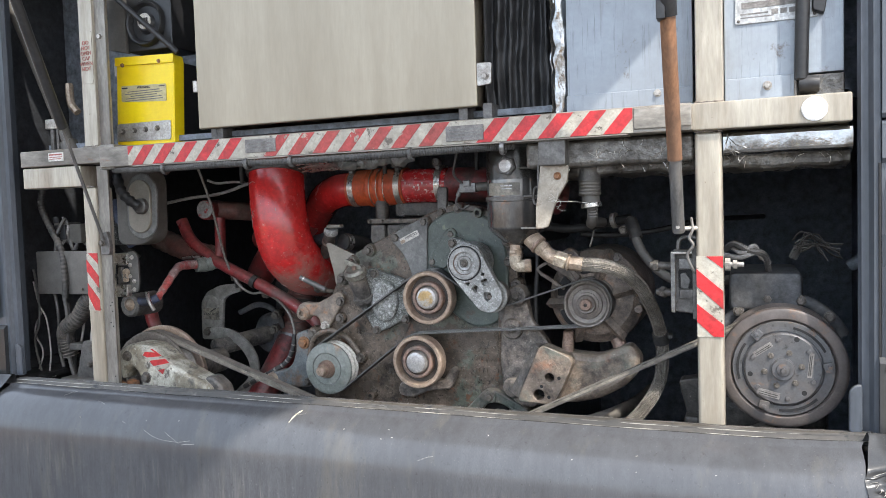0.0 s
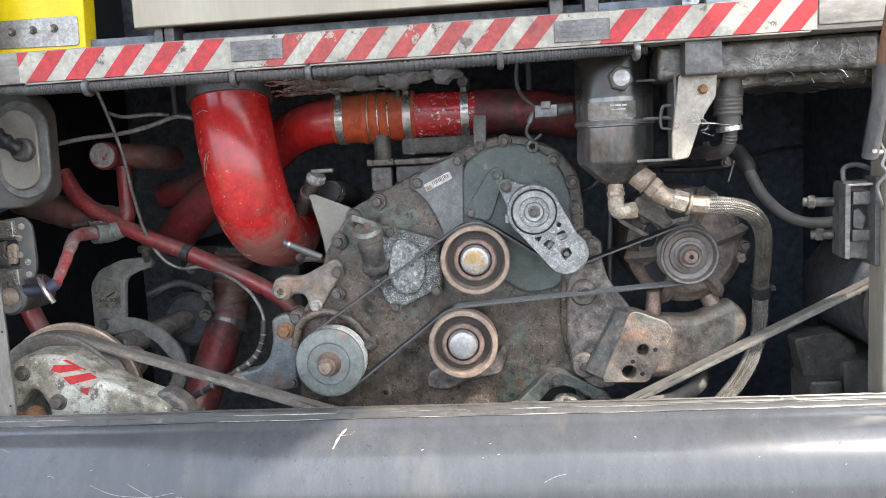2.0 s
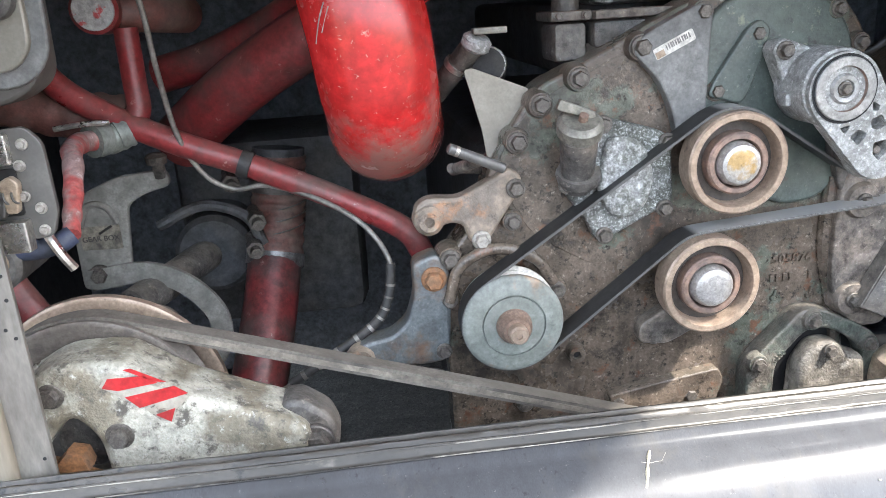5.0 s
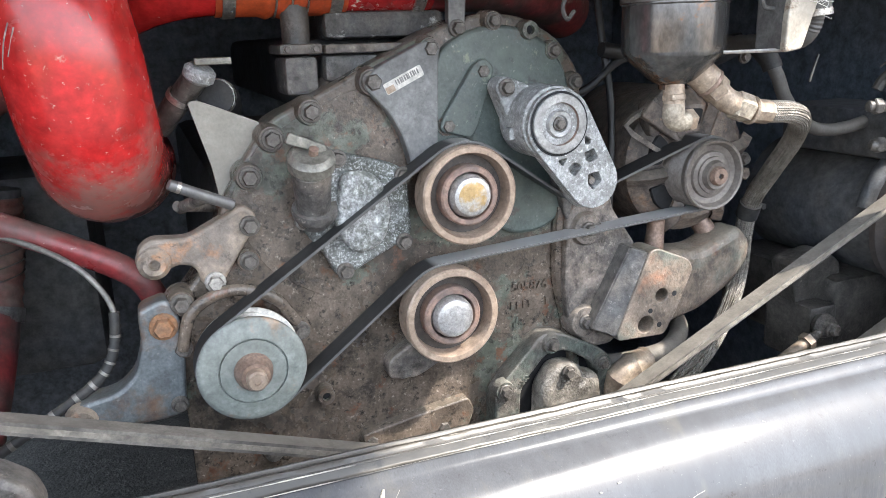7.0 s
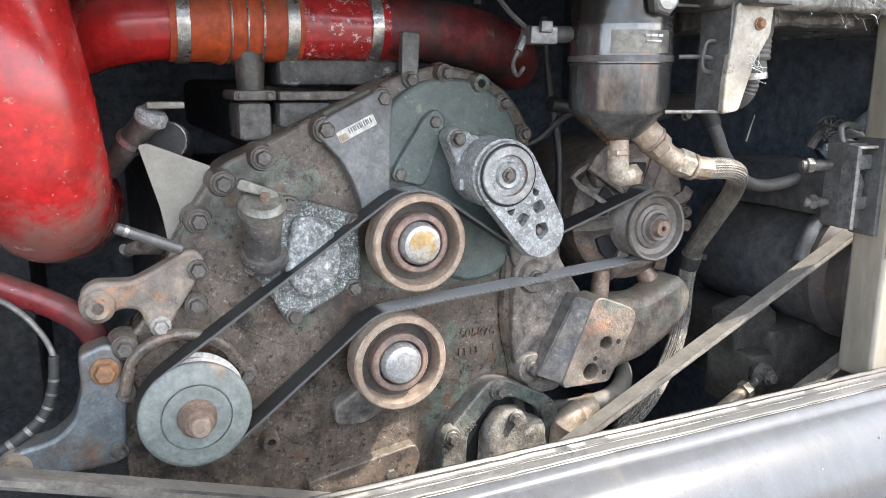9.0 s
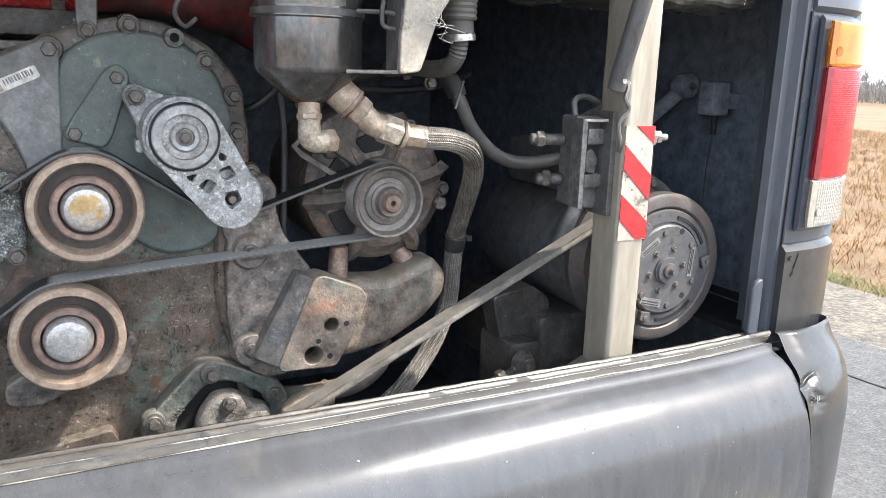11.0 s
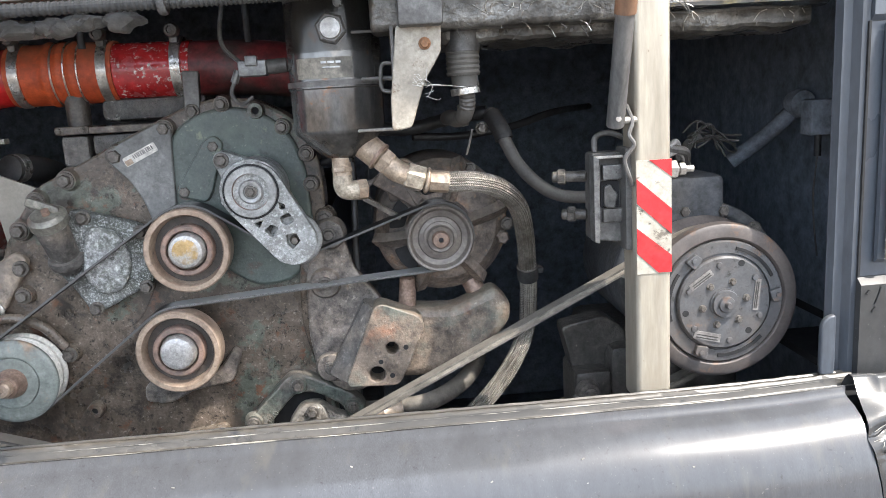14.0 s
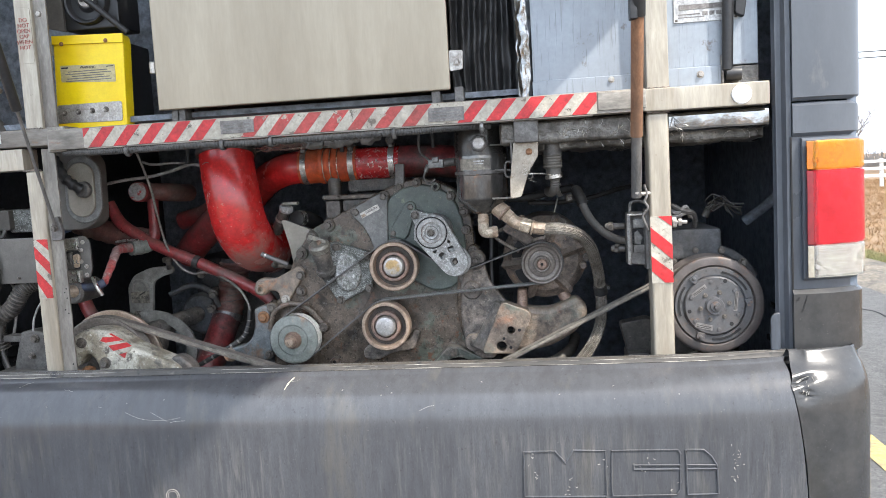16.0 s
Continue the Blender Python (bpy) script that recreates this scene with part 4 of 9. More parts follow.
for z in (0.45, 0.75, 1.05):
    part("rail", box(4.5, 30, 33.9, 33.94, z - 0.06, z + 0.06, 0.008), "wood_white", fence)
cable = thing("power_line", (12, 30, -0.06), "dark overhead power cables on a wooden pole", "power line")
part("pole", rod((36, 60, -0.06), (36, 60, 9), 0.14, 10), "twig", cable)
for dz in (0, -0.35):
    part("cable", tube([(-30, 18, 7.4 + dz), (3, 38, 6.5 + dz), (36, 60, 8.6 + dz)], 0.035, 6, 10), "rubber", cable)


# ---- the coach's body ----
OUT = 0.04                       # the off side pillar stands a little further out
def pillar_plan(out=0.0, x_in=0.285):
    """The plan of the rear corner: from the inner edge round to the side."""
    pts = [(x_in + 0.005, 1.615 - out), (0.348, 1.618 - out), (0.394, 1.627 - out), (0.431 + out * 0.5, 1.643 - out * 0.8), (0.453 + out * 0.8, 1.662 - out * 0.5), (0.461 + out, 1.685), (0.463 + out, 1.74), (0.463 + out, 2.1)]
    return [Vector((x, y, 0)) for x, y in pts]


def wrap(plan, z0, z1, thick, side, bevel=0.006):
    """A bent panel standing on a plan line."""
    bm = bmesh.new()
    path = plan
    cols = []
    for i, p in enumerate(path):
        a, b = path[max(i - 1, 0)], path[min(i + 1, len(path) - 1)]
        n = Vector((-(b - a).y, (b - a).x, 0)).normalized()
        col = [(p + n * bevel, z0), (p, z0 + bevel), (p, z1 - bevel), (p + n * bevel, z1), (p + n * thick, z1), (p + n * thick, z0)]
        cols.append([bm.verts.new((q.x if side > 0 else mirror_x(q.x + OUT), q.y, z)) for q, z in col])
    for a, b in zip(cols, cols[1:]):
        for j in range(6):
            bm.faces.new((a[j], a[(j + 1) % 6], b[(j + 1) % 6], b[j]))
    bm.faces.new(cols[0])
    bm.faces.new(cols[-1][::-1])
    return bm


def densify(plan, n=5):
    return smooth(plan, n)


def corner(side):
    t = thing("corner_pillar", (0.35 if side > 0 else mirror_x(0.39), 1.65, 0.95), "grey painted rear corner pillar of the coach beside the open engine bay", "pillar", "rear corner pillars")
    plan = densify(pillar_plan())
    part("upper_panel", wrap(plan, 1.553, 3.3, 0.02, side, 0.008), "body_grey", t)
    part("middle_panel", wrap(densify(pillar_plan(-0.002)), 1.470, 1.549, 0.02, side, 0.008), "body_grey", t)
    part("lower_panel", wrap(densify(pillar_plan(0.004, 0.280)), 0.944, 1.106, 0.02, side, 0.010), "bumper_black", t, "scuffed dark grey plastic")
    if side > 0:
        for pts, r in (([(0.316, 1.092), (0.313, 1.080), (0.307, 1.066)], 0.0016), ([(0.298, 1.088), (0.293, 1.083)], 0.0022), ([(0.309, 1.062), (0.303, 1.055)], 0.0018)):
            b2 = bmesh.new()
            sweep(b2, smooth([Vector((x, 1.6105 + 0.12 * (x - 0.305), z)) for x, z in pts], 4), circle(r, 5))
            part("scuff", b2, "gap", t, "dark rubbed scuff")
    part("lamp_recess", wrap(densify(pillar_plan(-0.012)), 1.09, 1.48, 0.02, side, 0.004), "body_grey", t)
    bm = bmesh.new()
    jam = [(0.256, 1.656), (0.253, 1.650), (0.258, 1.638), (0.270, 1.636), (0.277, 1.624), (0.288, 1.623), (0.292, 1.637), (0.292, 1.70)]
    rings = [[bm.verts.new((x if side > 0 else mirror_x(x + OUT), y, z)) for x, y in jam] for z in (0.955, 3.2)]
    for j in range(len(jam) - 1):
        bm.faces.new((rings[0][j], rings[0][j + 1], rings[1][j + 1], rings[1][j]))
    part("jamb", bm, "jamb", t, "dark blue-grey door jamb")
    tab = rounded([(0.234, 0.957), (0.257, 0.957), (0.257, 1.052), (0.242, 1.048), (0.234, 1.036)], 0.008)
    part("jamb_tab", plate(tab if side > 0 else [(mirror_x(x + OUT), z) for x, z in tab][::-1], 1.622, 1.632, bevel=0.003), "jamb", t)
    if side > 0:
        part("seam_strip", box(0.2845, 0.2885, 1.620, 1.64, 1.106, 1.47, 0.001), "gap", t)
    return t


def tail_lamp(side):
    sx = (lambda x: x) if side > 0 else (lambda x: mirror_x(x + OUT))
    t = thing("tail_lamp", (sx(0.37), 1.63, 1.13), "upright tail lamp with amber, red and clear ribbed lenses", "tail lamp", "tail lamps")
    part("housing", wrap(densify(pillar_plan(0.0, 0.305)), 1.127, 1.466, 0.008, side, 0.006), "body_grey", t)
    part("reflector", wrap(densify(pillar_plan(0.001, 0.338)), 1.137, 1.456, 0.004, side, 0.002), "reflector", t)
    for name, z0, z1, mat in (("amber_lens", 1.390, 1.458, "lens_amber"), ("red_lens", 1.213, 1.389, "lens_red"), ("clear_lens", 1.134, 1.212, "lens_clear")):
        lz = part(name, wrap(densify(pillar_plan(0.011, 0.312)), z0, z1, 0.005, side, 0.004), mat, t)
        part("lens_side", wrap([Vector((0.3165, 1.6035, 0)), Vector((0.323, 1.6030, 0)), Vector((0.3295, 1.6030, 0))], z0 + 0.002, z1 - 0.001, 0.003, side, 0.001), mat.replace("lens", "lens_side"), lz)
    part("bulb", rod((sx(0.338), 1.601, 1.160), (sx(0.338), 1.611, 1.160), 0.0055, 14), "cap_zinc", t)
    part("bulb", rod((sx(0.335), 1.603, 1.412), (sx(0.335), 1.612, 1.412), 0.008, 14), "lens_amber", t)
    return t


for s in (1, -1):
    corner(s)
    tail_lamp(s)

body = thing("coach_body", (MID, 5, 0.4), "grey coach body around the open engine bay", "coach body", kind="structure")
for s in (1, -1):
    xs = 0.463 if s > 0 else mirror_x(0.463 + OUT)
    part("side_wall", box(min(xs, xs - s * 0.03), max(xs, xs - s * 0.03), 2.1, 13.5, 0.35, 3.45, 0.008), "body_grey", body)
    xb = 0.425 if s > 0 else mirror_x(0.425 + OUT)
    # right wall takes the haze-lifted lining, left wall the shade-dark one
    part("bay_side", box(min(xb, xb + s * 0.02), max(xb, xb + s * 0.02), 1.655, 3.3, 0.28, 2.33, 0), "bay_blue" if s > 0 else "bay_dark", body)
part("roof", box(mirror_x(0.456), 0.456, 1.64, 13.5, 3.42, 3.50, 0.03), "body_grey", body)
part("rear_wall", box(mirror_x(0.29), 0.29, 1.62, 1.70, 2.32, 3.42, 0.01), "body_grey", body)
part("front_wall", box(mirror_x(0.456), 0.456, 13.4, 13.5, 0.35, 3.45, 0.01), "body_grey", body)
part("bay_bulkhead", box(mirror_x(0.424 + OUT), -0.45, 3.26, 3.29, 0.30, 2.3, 0), "bay", body)
part("bay_bulkhead", box(-0.449, 0.424, 3.26, 3.29, 0.30, 2.3, 0), "bay_blue", body)
for x0, x1 in ((mirror_x(0.424 + OUT), -1.72), (-0.31, 0.424)):
    part("bay_floor", box(x0, x1, 1.66, 3.30, 0.28, 0.30, 0), "bay", body)
part("bay_top", box(mirror_x(0.424 + OUT), 0.424, 1.70, 3.30, 2.30, 2.33, 0), "bay", body)
part("upper_backing", box(mirror_x(0.424 + OUT), 0.424, 2.02, 2.04, 1.64, 2.30, 0), "bay", body)
part("shelf_pan", box(mirror_x(0.25), 0.25, 1.74, 2.02, 1.625, 1.64, 0), "bay", body)

lid = thing("raised_hood", (-0.85, 1.60, 2.28), "raised grey hood held open above the engine bay", "hood")
bm = box(-2.02, 0.305, -1.85, 0, -0.03, 0.0, 0.01)
bmesh.ops.transform(bm, matrix=Matrix.Translation((0, 1.60, 2.30)) @ Matrix.Rotation(radians(-36.6), 4, "X"), verts=bm.verts)
part("lid_panel", bm, "body_grey", lid)


# ---- bumper ----
PROFILE = [(1.641, 0.900), (1.638, 0.938), (1.635, 0.9465), (1.631, 0.9475), (1.628, 0.943), (1.624, 0.943), (1.620, 0.9485), (1.616, 0.9485), (1.613, 0.9435), (1.610, 0.944), (1.607, 0.9465), (1.604, 0.937), (1.600, 0.9355),
           (1.597, 0.9405), (1.590, 0.9405), (1.584, 0.933), (1.576, 0.929), (1.562, 0.924), (1.545, 0.914), (1.528, 0.898), (1.515, 0.880), (1.506, 0.860),
           (1.501, 0.840), (1.499, 0.815), (1.4985, 0.76), (1.500, 0.66), (1.506, 0.52), (1.520, 0.42), (1.56, 0.38), (1.60, 0.38)]


def dent(x, y, z):
    return 0.0012 * noise.noise(Vector((x * 3.1, z * 5, 1.0))) + 0.0006 * noise.noise(Vector((x * 11, z * 13, 4.0)))


def end_cut(z):
    """How far the bumper's cut edge at the knocked end is drawn in."""
    return float(np.interp(z, [0.60, 0.72, 0.81, 0.86, 0.905, 0.935, 0.942, 0.946], [-0.012, -0.019, -0.030, -0.038, -0.040, -0.034, -0.026, -0.004]))


def corner_cut(z):
    return float(np.interp(z, [0.60, 0.72, 0.81, 0.86, 0.900, 0.912, 0.946, 0.964], [-0.012, -0.019, -0.0305, -0.0385, -0.0425, -0.036, -0.021, -0.014]))


def ease(v):
    v = min(1.0, max(0.0, v))
    return v * v * (3 - 2 * v)


bumper = thing("rear_bumper", (MID, 1.55, 0.40), "long faded dark grey rear bumper with scratches and a ridged lip", "bumper")
bm = bmesh.new()
cols = []
for i in range(161):
    x = mirror_x(0.281) + (0.281 - mirror_x(0.281)) * i / 160
    lift = 0.0022 + 0.008 * max(0, (x + 0.1) / 0.38) ** 2 + 0.0015 * noise.noise(Vector((x * 4, 0, 7)))
    cols.append([bm.verts.new((x + ease((x - 0.16) / 0.11) * end_cut(z) + (0.009 * min(1, max(0, (0.945 - z) / 0.03)) * (1 if x > MID else -1) if i in (0, 160) else 0), y + dent(x, y, z) * min(1, max(0, (0.938 - z) / 0.02)), z + lift * min(1, max(0, (z - 0.80) / 0.13)))) for y, z in PROFILE])
for a, b in zip(cols, cols[1:]):
    for j in range(len(PROFILE) - 1):
        bm.faces.new((a[j], a[j + 1], b[j + 1], b[j]))
part("shell", bm, "bumper", bumper, angle=60)
bm = bmesh.new()
cols = []
for i in range(201):
    x = mirror_x(0.279) + (0.279 - mirror_x(0.279)) * i / 200
    lift = 0.0055 + 0.008 * max(0, (x + 0.1) / 0.38) ** 2 + 0.0015 * noise.noise(Vector((x * 4, 0, 7)))
    cols.append([bm.verts.new((x, y + 0.0008 * noise.noise(Vector((x * 30, y * 90, 0))), z + lift * min(1, max(0, (z - 0.80) / 0.13)) + 0.0010 * noise.noise(Vector((x * 45, y * 60, 2))))) for y, z in PROFILE[1:13]])
for a, b in zip(cols, cols[1:]):
    for j in range(11):
        bm.faces.new((a[j], a[j + 1], b[j + 1], b[j]))
part("lip", bm, "lip", bumper, "dusty chafed lip", angle=60)
for y, z, r in ((1.633, 0.9515, 0.0009), (1.618, 0.9530, 0.0009), (1.6065, 0.9505, 0.0009), (1.5935, 0.9445, 0.0010)):
    run = []
    for k in range(150):
        x = mirror_x(0.276) + (0.276 - mirror_x(0.276)) * k / 149
        run.append(Vector((x, y + 0.0006 * noise.noise(Vector((x * 9, y * 50, 1))), z - 0.0004 + 0.008 * max(0, (x + 0.1) / 0.38) ** 2 + 0.0015 * noise.noise(Vector((x * 4, 0, 7))))))
    b = bmesh.new()
    sweep(b, run, circle(r, 6), radius=lambda i, n: max(0.12, 0.75 + 1.1 * noise.noise(Vector((i * 0.21, y * 40, 3)))))
    part("lip_ridge", b, "lip_line", bumper, "pale chafed ridge")
for x0, x1, pts in ((0, 0, [(-0.952, 0.930), (-0.960, 0.924), (-0.967, 0.912), (-0.971, 0.900), (-0.977, 0.890), (-0.990, 0.884), (-0.996, 0.884)]),):
    path = smooth([Vector((x, -0.0020 + np.interp(z, [q[1] for q in PROFILE[18:8:-1]], [q[0] for q in PROFILE[18:8:-1]]), z + 0.002)) for x, z in pts], 4)
    bm = bmesh.new()
    sweep(bm, path, circle(0.0019, 6), radius=lambda i, n: 0.6 + 0.7 * math.sin(i * 2.3) ** 2)
    part("deep_scratch", bm, "gouge", bumper, "white gouge in the paint")
for pts in ([(-1.385, 0.868), (-1.36, 0.858), (-1.335, 0.851), (-1.300, 0.848), (-1.270, 0.848), (-1.235, 0.854)], [(-1.318, 0.868), (-1.303, 0.861), (-1.285, 0.852), (-1.268, 0.844)], [(-1.262, 0.842), (-1.245, 0.845), (-1.222, 0.846)], [(-0.62, 0.86), (-0.60, 0.868), (-0.585, 0.871)]):
    path = smooth([Vector((x, -0.0001 + np.interp(z, [q[1] for q in PROFILE[24:8:-1]], [q[0] for q in PROFILE[24:8:-1]]), z + 0.001)) for x, z in pts], 6)
    bm = bmesh.new()
    sweep(bm, path, circle(0.0007, 5), radius=lambda i, n: 0.35 + 0.75 * math.sin(i * 1.7) ** 2)
    part("thin_scratch", bm, "scratch", bumper, "thin pale scratch")
rnd = random.Random(21)
zs, ys = [q[1] for q in PROFILE[20:8:-1]], [q[0] for q in PROFILE[20:8:-1]]
for _ in range(58):
    x, z = rnd.uniform(-1.8, 0.25), rnd.uniform(0.78, 0.925)
    L, a = rnd.choice((0.003, 0.003, 0.004, 0.004, 0.003, 0.03)), rnd.uniform(-0.5, 0.5)
    pts = []
    for k in range(5):
        u, w = x + L * k / 4, z + a * L * k / 4 + 0.002 * rnd.uniform(-1, 1) * (L > 0.01)
        pts.append(Vector((u, np.interp(w, zs, ys) - 0.0004, w + 0.002)))
    bm = bmesh.new()
    sweep(bm, pts, circle(0.00045 if L > 0.01 else 0.0010, 5))
    part("scuff", bm, "scratch", bumper)

# the raised emblem: plain outlined blocks
emb = 1.4985


def outline_ridge(poly, r=0.0012):
    bm = bmesh.new()
    path = [Vector((x, emb + dent(x, 0, z) - 0.0004, z)) for x, z in poly]
    dense = []
    for p, q in zip(path, path[1:] + path[:1]):
        dense += [p.lerp(q, k / 6) for k in range(6)]
    sweep(bm, dense, circle(r, 6), closed=True)
    return bm


for poly in ([(-0.372, 0.757), (-0.298, 0.758), (-0.273, 0.727), (-0.254, 0.760), (-0.180, 0.758), (-0.180, 0.647), (-0.250, 0.646), (-0.300, 0.646), (-0.375, 0.646)],
             [(-0.165, 0.758), (-0.014, 0.759), (-0.008, 0.748), (-0.008, 0.735), (-0.010, 0.662), (-0.018, 0.650), (-0.166, 0.647), (-0.168, 0.665)],
             [(-0.115, 0.722), (-0.010, 0.722), (-0.010, 0.712), (-0.115, 0.712)],
             [(0.004, 0.759), (0.045, 0.758), (0.062, 0.742), (0.074, 0.720), (0.076, 0.652), (0.006, 0.650)], [(0.006, 0.722), (0.074, 0.721), (0.075, 0.713), (0.006, 0.712)]):
    part("emblem_outline", outline_ridge(poly, 0.0025), "bumper", bumper, "raised outline of a worn moulded emblem")

ring_mark = [Vector((-1.271 + 0.017 * math.cos(k * math.pi / 14), 1.4982, 0.652 + 0.017 * math.sin(k * math.pi / 14))) for k in range(28)]
for scale, r in ((1.0, 0.0010), (0.72, 0.0008)):
    bm = bmesh.new()
    sweep(bm, [Vector((-1.271 + (p.x + 1.271) * scale, p.y, 0.652 + (p.z - 0.652) * scale)) for p in ring_mark], circle(r, 5), closed=True)
    part("round_mark", bm, "scratch", bumper, "faint round moulded mark")
rnd = random.Random(5)
for cx, cz in ((-0.352, 0.735), (-0.345, 0.70), (-0.268, 0.655), (-0.255, 0.668), (-0.186, 0.73), (-0.10, 0.727), (-0.08, 0.722), (-0.02, 0.665), (0.118, 0.755), (0.114, 0.735), (0.122, 0.715), (0.116, 0.69)):
    for _ in range(4):
        u, v, a = cx + rnd.gauss(0, 0.008), cz + rnd.gauss(0, 0.010), rnd.uniform(-1.2, 1.2) + rnd.choice((0, 1.5))
        pts = [Vector((u + 0.003 * k * math.cos(a) + rnd.gauss(0, 0.0006), 1.4982 + dent(u, 0, v), v + 0.003 * k * math.sin(a) + rnd.gauss(0, 0.0006))) for k in (-1, -0.3, 0.4, 1)]
        bm = bmesh.new()
        sweep(bm, smooth(pts, 3), circle(rnd.uniform(0.0004, 0.0010), 5), radius=lambda i, n: 0.3 + math.sin(math.pi * i / (n - 1)))
        part("paint_chip", bm, "scratch", bumper, "flaked paint edge")


def crumpled(x, z):
    """How deep the knocked corner is pushed in."""
    fold = 0.010 * math.exp(-((x - 0.272) / 0.030) ** 2 - ((z - 0.907 - 0.25 * (x - 0.272)) / 0.008) ** 2)
    ripple = 0.5 + 0.5 * noise.noise(Vector((x * 150, z * 170, 9)))
    return fold + 0.014 * ripple * math.exp(-((x - 0.279) / 0.018) ** 2 - ((z - 0.880) / 0.016) ** 2)


def bumper_corner(side):
    sx = (lambda x: x) if side > 0 else mirror_x
    t = thing("bumper_corner", (sx(0.38), 1.6, 0.40), "dented dark grey wrap-round bumper corner with scraped paint", "bumper corner", "bumper corners")
    plan = smooth([Vector(q) for q in ((0.2935, 1.501, 0), (0.335, 1.510, 0), (0.385, 1.534, 0), (0.428, 1.566, 0), (0.451, 1.600, 0), (0.460, 1.65, 0), (0.463, 1.75, 0), (0.463, 2.3, 0))], 12)
    prof = [(0.103, 0.940), (0.100, 0.964), (0.095, 0.969), (0.088, 0.968), (0.078, 0.957), (0.066, 0.945), (0.055, 0.936), (0.040, 0.925), (0.030, 0.916), (0.021, 0.906), (0.014, 0.896), (0.009, 0.886), (0.006, 0.877), (0.004, 0.868), (0.002, 0.858), (0.001, 0.848), (0.0, 0.835), (0.0, 0.76), (0.002, 0.62), (0.01, 0.45), (0.05, 0.38)]
    prof = [(a[0] + (b[0] - a[0]) * f, a[1] + (b[1] - a[1]) * f) for a, b in zip(prof, prof[1:]) for f in (0.0, 0.33, 0.67)] + [prof[-1]]
    bm = bmesh.new()
    cols = []
    for i, p in enumerate(plan):
        a, b = plan[max(i - 1, 0)], plan[min(i + 1, len(plan) - 1)]
        n = Vector((-(b - a).y, (b - a).x, 0)).normalized()
        k = min(1.0, i / 52)
        col = []
        for d, z in prof:
            d2 = d * (1 - 0.62 * k)
            q = p + n * d2
            if side > 0:
                q.x += corner_cut(z) * ease((0.385 - q.x) / 0.09)
            crush = crumpled(q.x, z) if side > 0 else 0.0
            wob = 0.0010 * noise.noise(Vector((q.x * 14, z * 16, 2))) + 0.0003 * noise.noise(Vector((q.x * 70, z * 80, 5)))
            col.append(bm.verts.new((sx(q.x - n.x * wob), q.y + crush + wob, z)))
        cols.append(col)
    for a, b in zip(cols, cols[1:]):
        for j in range(len(prof) - 1):
            bm.faces.new((a[j], a[j + 1], b[j + 1], b[j]))
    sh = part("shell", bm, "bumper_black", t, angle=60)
    # black blocks filling the corner seams in place of their shade
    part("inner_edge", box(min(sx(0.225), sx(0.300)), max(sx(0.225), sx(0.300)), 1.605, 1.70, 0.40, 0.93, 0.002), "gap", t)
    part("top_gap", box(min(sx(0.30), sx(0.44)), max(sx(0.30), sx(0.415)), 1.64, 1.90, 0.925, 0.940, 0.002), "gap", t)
    if side > 0:
        rnd = random.Random(8)
        rise, back = [q[1] for q in reversed(prof)], [q[0] for q in reversed(prof)]
        lines = [[(x, z), (x - 0.3 * s, z - 0.6 * s), (x - 0.7 * s, z - s)] for x, z, s in [(rnd.gauss(0.281, 0.007), rnd.gauss(0.886, 0.008), rnd.uniform(0.003, 0.008)) for _ in range(7)]]
        lines += [[(0.262, 0.906), (0.276, 0.911), (0.292, 0.917)], [(0.298, 0.916), (0.300, 0.908)], [(0.255, 0.897), (0.268, 0.899)]]
        for pts in lines:
            q = [Vector((x, 1.5000 + np.interp(z, rise, back) + 0.2 * max(0, x - 0.2935) + crumpled(x, z), z)) for x, z in pts]
            b2 = bmesh.new()
            sweep(b2, smooth(q, 4), circle(0.0005, 5))
            part("scrape", b2, "scratch", t, "bare scrape")
        q = [Vector((x, 1.5000 + np.interp(z, rise, back) + crumpled(x, z), z)) for x, z in ((0.250, 0.9025), (0.264, 0.9025), (0.278, 0.908), (0.290, 0.9125))]
        b2 = bmesh.new()
        sweep(b2, smooth(q, 4), circle(0.0011, 5))
        part("tear", b2, "gap", t, "dark torn fold")
    return t


for s in (1, -1):
    bumper_corner(s)


